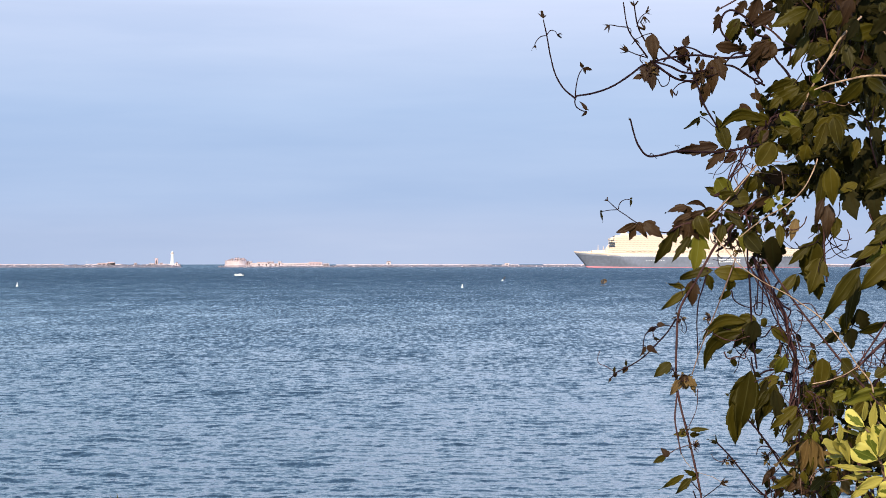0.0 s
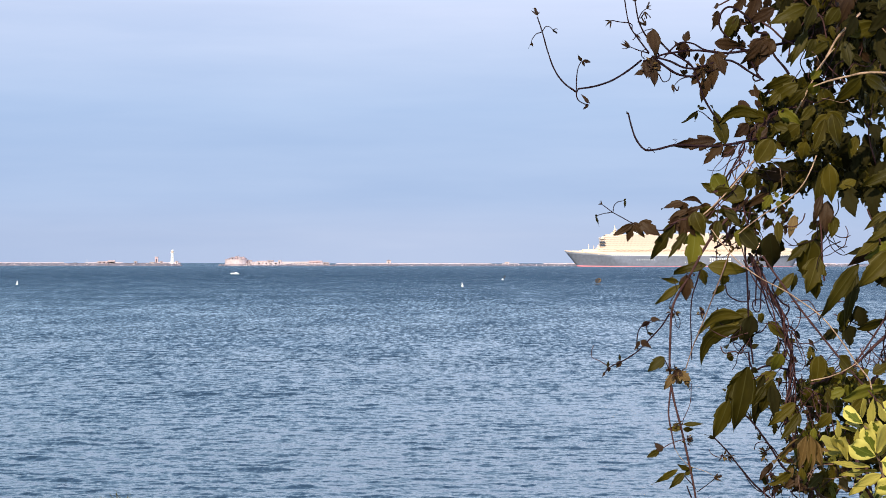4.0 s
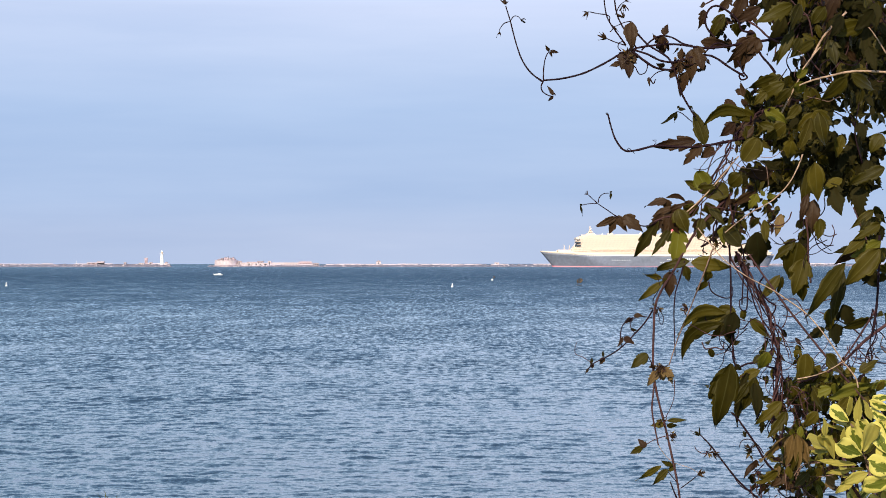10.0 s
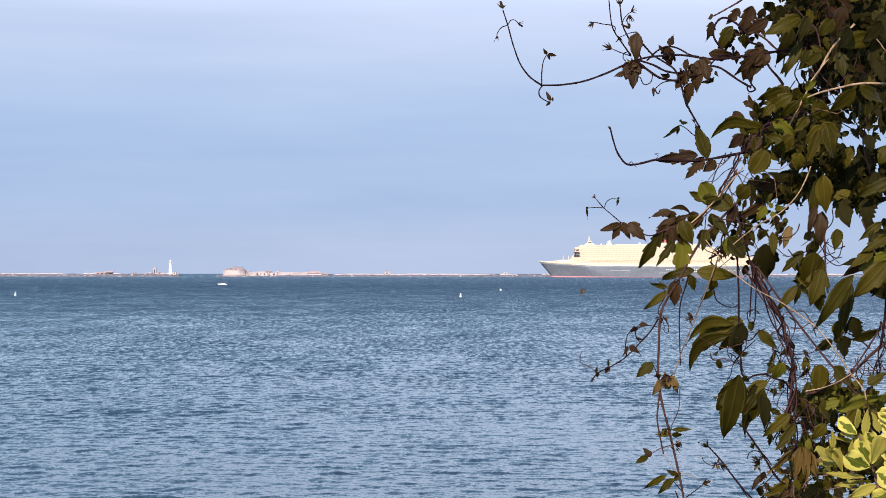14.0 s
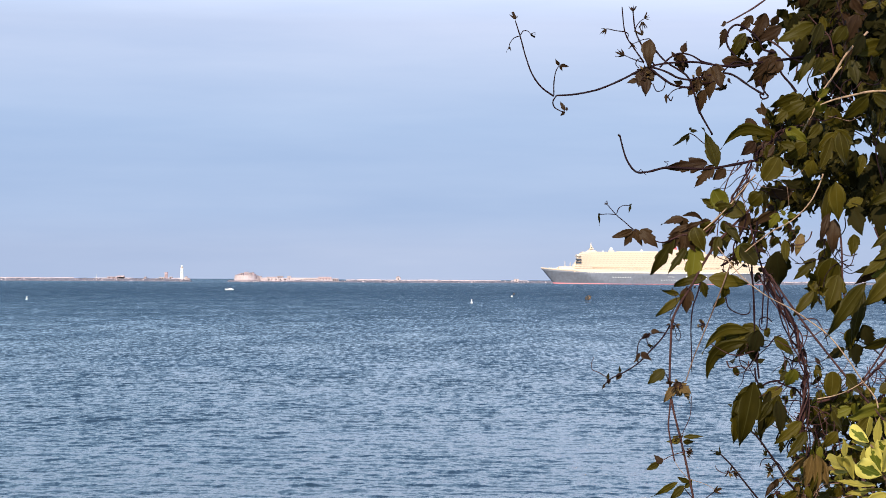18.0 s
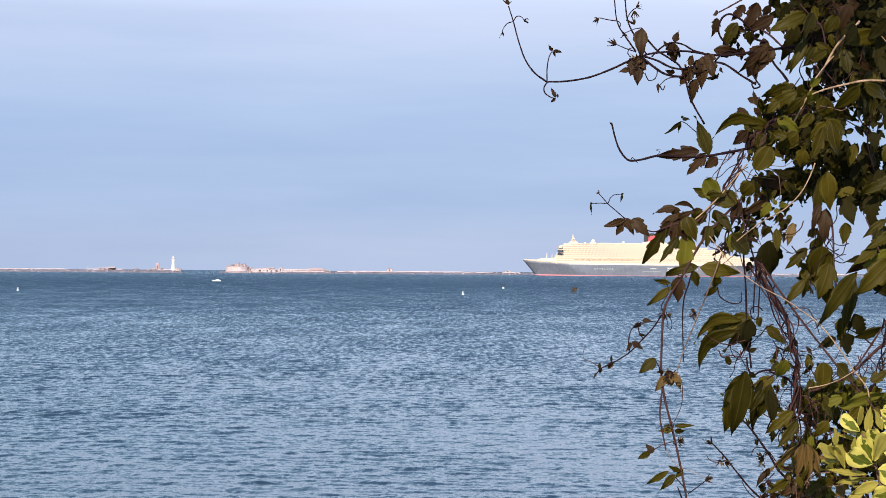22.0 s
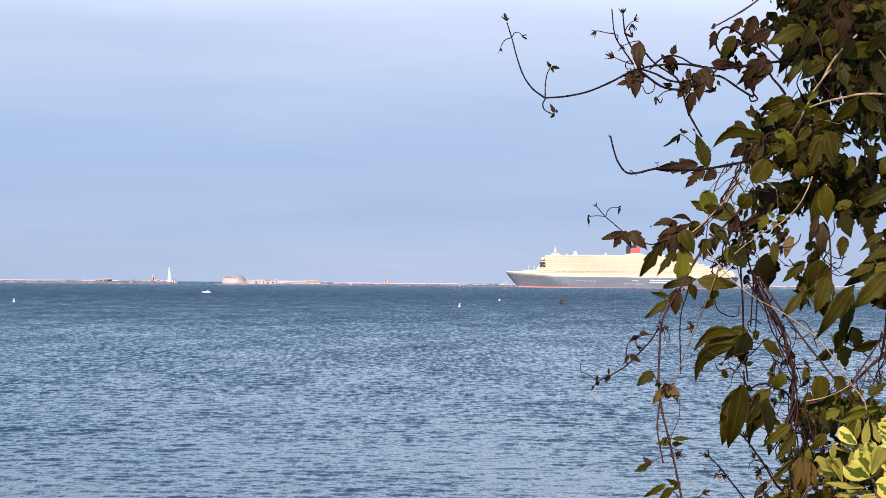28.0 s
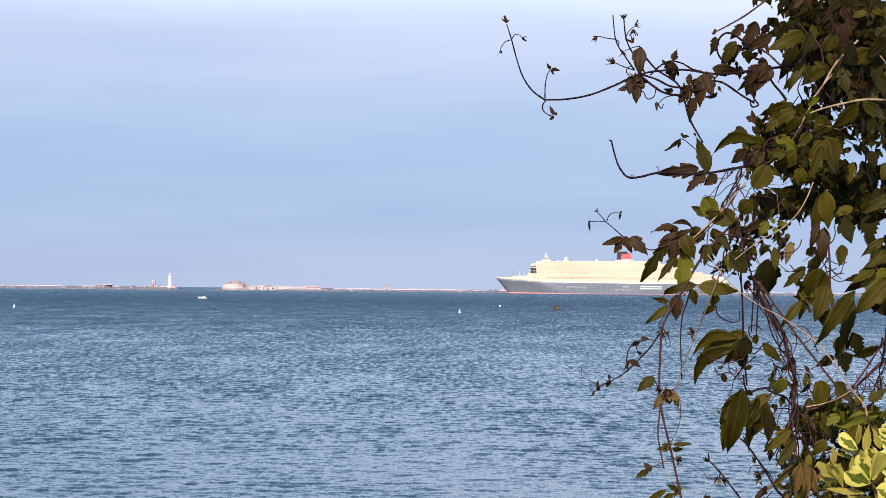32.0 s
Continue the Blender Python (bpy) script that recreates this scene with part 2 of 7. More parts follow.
def leaf_material(name, dark, light, vein, shine=0.48, glow=0.25, edge=None, gloss=0.09):
    """A leaf: long curved veins, colour from leaf to leaf, a little light let through. edge: a pale margin."""
    m = bpy.data.materials.new(name)
    m.use_nodes = True
    n, l = m.node_tree.nodes, m.node_tree.links
    b = n["Principled BSDF"]
    b.inputs["Roughness"].default_value, b.inputs["Specular IOR Level"].default_value = shine, gloss
    uv = n.new("ShaderNodeUVMap")
    uv.uv_map = "UVMap"
    sep = n.new("ShaderNodeSeparateXYZ")
    l.new(uv.outputs[0], sep.inputs[0])
    info = n.new("ShaderNodeObjectInfo")
    co = n.new("ShaderNodeTexCoord")
    off = n.new("ShaderNodeVectorMath")
    l.new(co.outputs["Object"], off.inputs[0])
    l.new(info.outputs["Location"], off.inputs[1])
    blot = lin(n, "ShaderNodeTexNoise", Scale=5.0, Detail=4.0)
    l.new(off.outputs[0], blot.inputs["Vector"])
    mixf = n.new("ShaderNodeMath")
    mixf.operation = "MULTIPLY_ADD"
    mixf.inputs[1].default_value = 0.6
    geo = n.new("ShaderNodeNewGeometry")
    both = n.new("ShaderNodeMath")
    l.new(info.outputs["Random"], both.inputs[0])
    l.new(geo.outputs["Random Per Island"], both.inputs[1])
    frac = n.new("ShaderNodeMath")
    frac.operation = "FRACT"
    l.new(both.outputs[0], frac.inputs[0])
    l.new(frac.outputs[0], mixf.inputs[0])
    sc = n.new("ShaderNodeMath")
    sc.operation = "MULTIPLY"
    sc.inputs[1].default_value = 0.45
    l.new(blot.outputs[0], sc.inputs[0])
    l.new(sc.outputs[0], mixf.inputs[2])
    tone = n.new("ShaderNodeMixRGB")
    tone.inputs[1].default_value, tone.inputs[2].default_value = (*dark, 1), (*light, 1)
    l.new(mixf.outputs[0], tone.inputs[0])
    # veins: five lines that run from stalk to tip
    wave = n.new("ShaderNodeMath")
    wave.operation = "MULTIPLY"
    wave.inputs[1].default_value = 8.5
    l.new(sep.outputs["X"], wave.inputs[0])
    cosn = n.new("ShaderNodeMath")
    cosn.operation = "COSINE"
    l.new(wave.outputs[0], cosn.inputs[0])
    vr = lin(n, "ShaderNodeMapRange", **{"From Min": 0.88, "From Max": 1.0, "To Min": 0.0, "To Max": 0.36})
    l.new(cosn.outputs[0], vr.inputs["Value"])
    vm = n.new("ShaderNodeMixRGB")
    vm.inputs[2].default_value = (*vein, 1)
    l.new(vr.outputs[0], vm.inputs[0])
    l.new(tone.outputs[0], vm.inputs[1])
    last = vm.outputs[0]
    if edge:
        ab = n.new("ShaderNodeMath")
        ab.operation = "ABSOLUTE"
        l.new(sep.outputs["X"], ab.inputs[0])
        ey = lin(n, "ShaderNodeMapRange", **{"From Min": 0.45, "From Max": 1.0, "To Min": 0.0, "To Max": 0.55})
        l.new(sep.outputs["Y"], ey.inputs["Value"])
        s1 = n.new("ShaderNodeMath")
        l.new(ab.outputs[0], s1.inputs[0])
        l.new(ey.outputs[0], s1.inputs[1])
        s2 = n.new("ShaderNodeMath")
        s2.operation = "MULTIPLY_ADD"
        s2.inputs[1].default_value = 1.2
        l.new(blot.outputs[0], s2.inputs[0])
        l.new(s1.outputs[0], s2.inputs[2])
        er = lin(n, "ShaderNodeMapRange", **{"From Min": 1.10, "From Max": 1.20})
        l.new(s2.outputs[0], er.inputs["Value"])
        em = n.new("ShaderNodeMixRGB")
        em.inputs[2].default_value = (*edge, 1)
        l.new(er.outputs[0], em.inputs[0])
        l.new(last, em.inputs[1])
        last = em.outputs[0]
    l.new(last, b.inputs["Base Color"])
    # shallow blisters and lengthwise ribs
    rough = n.new("ShaderNodeMath")
    rough.operation = "MULTIPLY_ADD"
    rough.inputs[1].default_value = 0.12
    l.new(cosn.outputs[0], rough.inputs[0])
    soft = n.new("ShaderNodeMath")
    soft.operation = "MULTIPLY"
    soft.inputs[1].default_value = 0.35
    l.new(blot.outputs[0], soft.inputs[0])
    l.new(soft.outputs[0], rough.inputs[2])
    bp = lin(n, "ShaderNodeBump", Strength=0.5, Distance=0.004)
    l.new(rough.outputs[0], bp.inputs["Height"])
    l.new(bp.outputs[0], b.inputs["Normal"])
    tr = n.new("ShaderNodeBsdfTranslucent")
    l.new(last, tr.inputs["Color"])
    mx = n.new("ShaderNodeMixShader")
    mx.inputs[0].default_value = glow
    l.new(b.outputs[0], mx.inputs[1])
    l.new(tr.outputs[0], mx.inputs[2])
    l.new(mx.outputs[0], n["Material Output"].inputs["Surface"])
    return m


SEA = sea_material()
EARTH = mat("earth_and_turf", (0.09, 0.10, 0.04), 0.95, 0.5, 1.5, 0.05)
GRASS = mat("grass_blade", (0.065, 0.10, 0.03), 0.6, 0.4, 0.1, per=0.3)
GRASS_DRY = mat("seeding_grass", (0.105, 0.098, 0.03), 0.7, 0.5, 0.06, per=0.4)
GRASS_DARK = mat("coarse_grass_blade", (0.05, 0.062, 0.025), 0.6, 0.4, 0.1, per=0.3)
ROCK = mat("breakwater_rock", (0.20, 0.185, 0.215), 0.9, 0.6, 7.0, 0.5, fine=6)
STONE = mat("pale_limestone", (0.59, 0.49, 0.50), 0.9, 0.3, 6.0, 0.1)
STONE_DARK = mat("weathered_limestone", (0.37, 0.30, 0.32), 0.9, 0.4, 5.0, 0.1)
PARAPET = mat("sunlit_parapet_stone", (0.62, 0.53, 0.56), 0.9, 0.25, 5.0, 0.1)
BRICK = mat("old_brick", (0.53, 0.39, 0.41), 0.9, 0.3, 4.0, 0.1)
# near-black colour that stands in for the shade inside openings
SHADE = mat("opening_shade", (0.05, 0.045, 0.045), 0.9, 0.2, 2.0)
WHITE = mat("white_paint", (0.82, 0.82, 0.80), 0.5, 0.06, 3.0)
CREAM = mat("ship_white_paint", (0.78, 0.625, 0.50), 0.5, 0.05, 9.0)
CABIN = mat("cabin_wall", (0.77, 0.60, 0.47), 0.6, 0.10, 6.0)
# dark blue-grey paint, lifted paler by distance haze mixed into the colour
HULL = mat("hazed_slate_hull_paint", (0.165, 0.18, 0.23), 0.5, 0.22, 30.0)
BOOT = mat("red_boot_topping", (0.66, 0.20, 0.24), 0.5, 0.12, 20.0)
# red paint, made pinker and lighter to include the haze
FUNNEL = mat("hazed_funnel_red", (0.64, 0.11, 0.12), 0.5, 0.08, 6.0)
BLACK = mat("black_paint", (0.025, 0.025, 0.03), 0.5, 0.2, 4.0)
PANE = mat("bronzed_cabin_glass", (0.60, 0.46, 0.36), 0.4, 0.3, 4.0)
WINDOW = mat("dark_window_glass", (0.06, 0.07, 0.09), 0.15, 0.2, 3.0)
ORANGE = mat("lifeboat_orange", (0.76, 0.54, 0.39), 0.5, 0.1, 3.0)
TAN = mat("tan_sailcloth", (0.42, 0.29, 0.19), 0.8, 0.45, 0.8)
BARK = mat("vine_bark", (0.066, 0.031, 0.030), 0.8, 0.45, 0.03, 0.002)
BARK_PALE = mat("dry_vine_bark", (0.38, 0.25, 0.17), 0.6, 0.6, 0.03, 0.002)
BARK_TAN = mat("peeling_vine_bark", (0.19, 0.115, 0.085), 0.75, 0.7, 0.03, 0.002)
TWIG = mat("young_purple_stem", (0.018, 0.008, 0.011), 0.7, 0.35, 0.02, 0.001)
LEAF_GREEN = leaf_material("vine_leaf_green", (0.0128, 0.0105, 0.0015), (0.0579, 0.045, 0.004), (0.0982, 0.09, 0.03), glow=0.14)
LEAF_OLIVE = leaf_material("vine_leaf_olive", (0.0255, 0.020, 0.003), (0.0963, 0.072, 0.008), (0.147, 0.13, 0.04), glow=0.16)
LEAF_BRONZE = leaf_material("vine_leaf_bronze", (0.0231, 0.011, 0.007), (0.0517, 0.028, 0.012), (0.077, 0.045, 0.02), glow=0.12)
# dark leaves; deep in the mass this colour stands in for shade
LEAF_DARK_SHADE = leaf_material("vine_leaf_dark_and_shade", (0.0108, 0.0095, 0.003), (0.0275, 0.022, 0.006), (0.0196, 0.025, 0.008), 0.6, 0.06, gloss=0.03)
LEAF_RUST = leaf_material("vine_leaf_rust", (0.08, 0.046, 0.017), (0.19, 0.118, 0.042), (0.28, 0.19, 0.085), glow=0.15)
# yellow-green leaves; also used to colour in sunlight on front leaves
LEAF_BRIGHT = leaf_material("vine_leaf_bright_and_sunlit", (0.0766, 0.072, 0.007), (0.147, 0.132, 0.016), (0.187, 0.19, 0.06), glow=0.2)
LEAF_GOLD = leaf_material("variegated_leaf", (0.055, 0.075, 0.010), (0.15, 0.165, 0.022), (0.26, 0.26, 0.05), 0.42, 0.12, (0.58, 0.50, 0.12))
LEAF_BACK = leaf_material("variegated_leaf_underside", (0.21, 0.175, 0.035), (0.42, 0.35, 0.075), (0.44, 0.38, 0.09), 0.5, 0.16)


# ---------------------------------------------------------------- building helpers
def mesh_of(bm, name, material, smooth=False):
    me = bpy.data.meshes.new(name)
    bmesh.ops.recalc_face_normals(bm, faces=bm.faces)
    bm.to_mesh(me)
    bm.free()
    me.materials.append(material)
    if smooth:
        me.shade_smooth()
    return me


def thing(name, at, label, category, group="", kind=""):
    ob = new(name)
    ob.location = at
    ob.empty_display_size = 0.2
    return tagged(ob, label, category, group, kind)


def part(name, bm, material, parent, label="", smooth=False, at=(0, 0, 0)):
    ob = new(name, mesh_of(bm, name, material, smooth))
    ob.parent = parent
    ob.location = at
    return tagged(ob, label) if label else ob


def box(bm, x0, x1, y0, y1, z0, z1, bevel=0.0):
    geo = bmesh.ops.create_cube(bm, size=1.0, matrix=Matrix.LocRotScale(((x0 + x1) / 2, (y0 + y1) / 2, (z0 + z1) / 2), None, (abs(x1 - x0), abs(y1 - y0), abs(z1 - z0))))
    if bevel:
        edges = {e for v in geo["verts"] for e in v.link_edges}
        bmesh.ops.bevel(bm, geom=list(edges), offset=bevel, segments=1, affect="EDGES")
    return bm


def boxed(*a, bevel=0.0):
    return box(bmesh.new(), *a, bevel=bevel)


def prism(bm, outline, y0, y1):
    """A solid from an outline in x and z, between two y."""
    a = [bm.verts.new((x, y0, z)) for x, z in outline]
    b = [bm.verts.new((x, y1, z)) for x, z in outline]
    bm.faces.new(a)
    bm.faces.new(b[::-1])
    for i in range(len(a)):
        j = (i + 1) % len(a)
        bm.faces.new((a[i], a[j], b[j], b[i]))
    return bm


def lathe(bm, rings, sides=16, at=(0, 0, 0)):
    """A turned solid: rings of radius and height."""
    rows = []
    for r, z in rings:
        rows.append([bm.verts.new((at[0] + r * math.cos(2 * math.pi * i / sides), at[1] + r * math.sin(2 * math.pi * i / sides), at[2] + z)) for i in range(sides)])
    for a, b in zip(rows, rows[1:]):
        for i in range(sides):
            bm.faces.new((a[i], a[(i + 1) % sides], b[(i + 1) % sides], b[i]))
    bm.faces.new(rows[0][::-1])
    bm.faces.new(rows[-1])
    return bm


def smooth_line(pts, steps=6):
    pts = [Vector(p) for p in pts]
    if len(pts) < 3:
        return pts
    q = [pts[0] * 2 - pts[1], *pts, pts[-1] * 2 - pts[-2]]
    out = []
    for i in range(1, len(q) - 2):
        a, b, c, d = q[i - 1:i + 3]
        for k in range(steps):
            t = k / steps
            out.append(0.5 * (2 * b + (c - a) * t + (2 * a - 5 * b + 4 * c - d) * t * t + (3 * b - a - 3 * c + d) * t ** 3))
    return out + [pts[-1]]


def tube(bm, pts, r0, r1, sides=6, steps=6, rough=0.0):
    """A tapered round stem along a smooth line."""
    line = smooth_line(pts, steps)
    rows, n = [], len(line)
    for i, p in enumerate(line):
        way = (line[min(i + 1, n - 1)] - line[max(i - 1, 0)]).normalized()
        side = way.cross(Vector((0.13, 1, 0.21))).normalized()
        up = side.cross(way)
        r = (r0 + (r1 - r0) * i / (n - 1)) * (1 + rough * (random.random() - 0.5))
        rows.append([bm.verts.new(p + (side * math.cos(2 * math.pi * k / sides) + up * math.sin(2 * math.pi * k / sides)) * r) for k in range(sides)])
    for a, b in zip(rows, rows[1:]):
        for k in range(sides):
            bm.faces.new((a[k], a[(k + 1) % sides], b[(k + 1) % sides], b[k]))
    bm.faces.new(rows[0][::-1])
    bm.faces.new(rows[-1])
    return bm


# ---------------------------------------------------------------- sea and ground
def make_sea():
    """One sheet from the foot of the bank to the horizon, in wave trains that run in towards the shore."""
    rng = np.random.default_rng(4)
    r = [22.0]
    while r[-1] < 4985:
        d = r[-1]
        r.append(d * (1.02 if d < 84 else 1.0013 if d < 270 else 1.0026 if d < 700 else 1.007))
    r = np.array(r)
    a = np.radians(np.concatenate([np.linspace(-84, -18, 20)[:-1], np.linspace(-18, 18, 540), np.linspace(18, 84, 20)[1:]]))
    rr, aa = np.meshgrid(r, a, indexing="ij")
    x0, y0 = rr * np.sin(aa), rr * np.cos(aa)
    step = np.gradient(r)[:, None]
    x, y, z = x0.copy(), y0.copy(), np.zeros_like(x0)
    warp = 3.0 * np.sin(x0 * 0.013 + 1.1) + 4.0 * np.sin(y0 * 0.009 + x0 * 0.005)
    patch = 0.95 + 0.22 * np.sin(x0 * 0.09 + 1.3 * np.sin(y0 * 0.05)) * np.sin(y0 * 0.06 + 2.0 + 0.8 * np.sin(x0 * 0.05))
    for k in range(72):
        length = 0.5 * (5.0 / 0.5) ** (rng.random() ** 1.25)
        head = rng.normal(0, 0.5)
        ux, uy = math.sin(head), math.cos(head)
        w = 2 * math.pi / length
        amp = 0.0033 * length ** 0.90
        seen = amp * np.clip((length / step - 2.6) / 1.6, 0, 1) * patch
        ph = w * (ux * (x0 + warp * 0.35) + uy * (y0 + warp)) + rng.random() * 6.283
        c = np.cos(ph)
        z += seen * np.sin(ph)
        x += seen * ux * c
        y += seen * uy * c
    n, m = x.shape
    co = np.stack([x, y, z], -1).reshape(-1, 3)
    i = np.arange(n * m).reshape(n, m)
    quads = np.stack([i[:-1, :-1], i[:-1, 1:], i[1:, 1:], i[1:, :-1]], -1).reshape(-1)
    me = bpy.data.meshes.new("water")
    me.vertices.add(len(co))
    me.vertices.foreach_set("co", co.ravel())
    me.loops.add(len(quads))
    me.loops.foreach_set("vertex_index", quads)
    me.polygons.add(len(quads) // 4)
    me.polygons.foreach_set("loop_start", np.arange(0, len(quads), 4))
    me.polygons.foreach_set("use_smooth", np.ones(len(quads) // 4, dtype=bool))
    me.update(calc_edges=True)
    me.materials.append(SEA)
    return tagged(new("water", me), "choppy blue-grey harbour water with short wind waves", "sea", kind="structure")


water = make_sea()


def make_ground():
    """The grassy top of the bank behind and below, and its slope to the shore."""
    bm = bmesh.new()
    ys = [-600, -200, -60, -20, -8, -3, 0, 2, 3, 4, 5, 6, 7, 8, 9, 10, 12, 15, 19, 24, 30, 38, 50]
    xs = [-900, -300, -120, -50, -25, -12, -8, -6, -4, -3, -2, -1, 0, 1, 2, 3, 4, 6, 8, 12, 25, 50, 120, 300, 900]

    def height(x, y):
        base = EYE - 1.62
        if y > 8:
            base -= 13.5 * min(1, (y - 8) / 26) ** 0.9
        return base + 0.10 * noise.noise(Vector((x * 0.4, y * 0.5, 2)))
    rows = [[bm.verts.new((x, y, height(x, y))) for x in xs] for y in ys]
    for p, q in zip(rows, rows[1:]):
        for k in range(len(xs) - 1):
            bm.faces.new((p[k], p[k + 1], q[k + 1], q[k]))
    ob = new("ground", mesh_of(bm, "ground", EARTH, True))
    return tagged(ob, "rough grassy bank above the shore", "ground", kind="structure")


make_ground()


def far(u, dist):
    """Sideways place of a far thing from its bearing across the view, at a distance out."""
    return (u - 784) / 3536.4 * dist


# ---------------------------------------------------------------- breakwater, fort and lighthouse
OUT = 3100.0
PX = OUT / 3536.4                   # metres of one step of bearing at the breakwater


def rubble_bank(name, u0, u1, height, label, seed, walled=0.86, taper=True, y=OUT):
    """A long mound of tipped rock with an uneven crest."""
    rng = random.Random(seed)
    x0, x1 = far(u0, y), far(u1, y)
    n = max(8, int(abs(x1 - x0) / 4))
    bm = bmesh.new()
    rows = []
    for i in range(n + 1):
        t = i / n
        x = x0 + (x1 - x0) * t
        end = min(1, (1 - t) * n / 4, t * n / 4) if taper else 1
        h = height * (0.25 + 0.75 * end)
        rows.append([bm.verts.new((x + rng.uniform(-1, 1), dy + rng.uniform(-0.8, 0.8), z * h + (rng.uniform(-0.5, 0.6) if z > 0 else 0)))
                     for dy, z in ((-16, -0.4), (-11, 0.12), (-8, 0.45), (-5, 0.8), (-3, 1.0), (4, 1.0), (10, 0.3), (16, -0.4))])
    for a, b in zip(rows, rows[1:]):
        for k in range(7):
            bm.faces.new((a[k], b[k], b[k + 1], a[k + 1]))
    bm.faces.new(rows[0])
    bm.faces.new(rows[-1][::-1])
    ob = new(name, mesh_of(bm, name, ROCK))
    ob.location = (0, y, 0)
    tagged(ob, label, "breakwater", kind="structure")
    # parapet of pale masonry along the crest, in lengths
    u = x0 + 12 * PX
    while u < x1 - 12 * PX:
        w = rng.uniform(14, 34)
        if rng.random() < walled:
            part("parapet", boxed(u, min(u + w - 0.6, x1 - 5), -3.2, -0.8, height * 0.9, height + rng.uniform(0.9, 1.6)), PARAPET, ob)
        u += w
    # single boulders along the foot
    for k in range(min(260, int(abs(x1 - x0) / 2.6))):
        s = rng.uniform(0.7, 1.7)
        b = bmesh.new()
        bmesh.ops.create_icosphere(b, subdivisions=1, radius=s)
        for v in b.verts:
            v.co *= rng.uniform(0.75, 1.2)
        part("boulder", b, rng.choice((ROCK, ROCK, STONE_DARK, STONE)), ob, at=(x0 + (x1 - x0) * rng.random(), *rng.choice(((-11.5, 0.1 * height), (-9.5, 0.35 * height), (-7.5, 0.6 * height), (-5.2, 0.9 * height)))))
    return ob


rubble_bank("breakwater_left", -160, 313, 4.4, "long low rubble breakwater of grey rock with stretches of pale parapet", 3, 0.6)
rubble_bank("breakwater_right", 574, 1900, 3.3, "long low rubble breakwater of grey rock with a pale parapet", 5)
rubble_bank("fort_mound", 378, 580, 2.6, "low rubble mound of grey rock under the fort", 7)


def lighthouse():
    t = thing("lighthouse", (far(296, OUT), OUT - 2, 3.6), "white round lighthouse tower on the end of the breakwater", "lighthouse")
    part("tower", lathe(bmesh.new(), [(3.3, -0.6), (3.2, 1.0), (2.6, 8), (2.2, 15.5), (2.15, 16.0)], 20), WHITE, t, smooth=True)
    part("gallery", lathe(bmesh.new(), [(2.2, 15.8), (3.1, 16.3), (3.1, 16.7), (2.0, 16.8)], 20), WHITE, t)
    for k in range(12):
        a = k * math.pi / 6
        part("rail_post", boxed(2.95 * math.cos(a) - 0.08, 2.95 * math.cos(a) + 0.08, 2.95 * math.sin(a) - 0.08, 2.95 * math.sin(a) + 0.08, 16.7, 17.8), WHITE, t)
    part("lantern", lathe(bmesh.new(), [(1.7, 16.8), (1.7, 19.6)], 12), PANE, t, "glazed lantern room")
    part("dome", lathe(bmesh.new(), [(1.95, 19.5), (1.8, 20.3), (1.0, 21.3), (0.25, 21.8), (0.12, 23.2)], 14), WHITE, t, smooth=True)
    for z in (4.5, 9.5):
        part("window", boxed(-0.45, 0.45, -2.95 + z * 0.045, -2.3, z, z + 1.3), SHADE, t)
    part("base", lathe(bmesh.new(), [(4.6, -1.5), (4.6, 0.2), (3.6, 0.5)], 20), STONE, t)


lighthouse()


def hut(name, u0, u1, z0, h, material, label, deep=7.0, gable=False, doors=2, y=OUT):
    """A small building on the breakwater: walls, roof, openings."""
    x0, x1 = far(u0, y), far(u1, y)
    w = x1 - x0
    t = thing(name, ((x0 + x1) / 2, y - 1, z0), label, "building")
    part("wall", boxed(-w / 2, w / 2, -deep / 2, deep / 2, -1.2, h, bevel=0.08), material, t)
    if gable:
        part("roof", prism(bmesh.new(), [(-w / 2 - 0.4, h), (w / 2 + 0.4, h), (0, h + w * 0.3)], -deep / 2 - 0.3, deep / 2 + 0.3), STONE_DARK, t)
    else:
        part("roof", boxed(-w / 2 - 0.3, w / 2 + 0.3, -deep / 2 - 0.3, deep / 2 + 0.3, h, h + 0.45), STONE, t)
    for k in range(doors):
        cx = -w / 2 + w * (k + 0.5) / doors
        part("opening", boxed(cx - w * 0.13 / max(1, doors / 2), cx + w * 0.13 / max(1, doors / 2), -deep / 2 - 0.06, -deep / 2 + 0.3, h * 0.15, h * 0.72), SHADE, t)
    return t


hut("brick_casemate", 164, 194, 3.9, 2.8, BRICK, "low red-brick casemate on the breakwater", doors=4)
hut("brick_casemate", 182, 194, 4.4, 3.9, BRICK, "taller red-brick block of the casemate", doors=1)
hut("watch_tower", 265.5, 270.5, 3.6, 10.4, BRICK, "square red-brick watch tower on the breakwater", deep=5.5, doors=1)
hut("store_hut", 274, 279, 3.6, 3.4, STONE_DARK, "dark stone hut beside the watch tower", doors=1)
hut("store_hut", 256, 264, 3.6, 2.4, STONE, "low pale stone hut on the breakwater", doors=2)
hut("store_hut", 229, 233, 3.8, 3.0, STONE_DARK, "small dark hut on the breakwater", doors=1)
hut("store_hut", 301, 306, 3.2, 3.6, STONE, "keeper's stone hut at the foot of the lighthouse", doors=1, gable=True)
hut("store_hut", 307, 310, 3.0, 1.8, STONE_DARK, "low dark stone hut at the breakwater's end", doors=1)
hut("signal_hut", 675, 683, 3.6, 4.6, STONE, "small pale stone hut with a pitched roof on the breakwater", doors=1, gable=True)
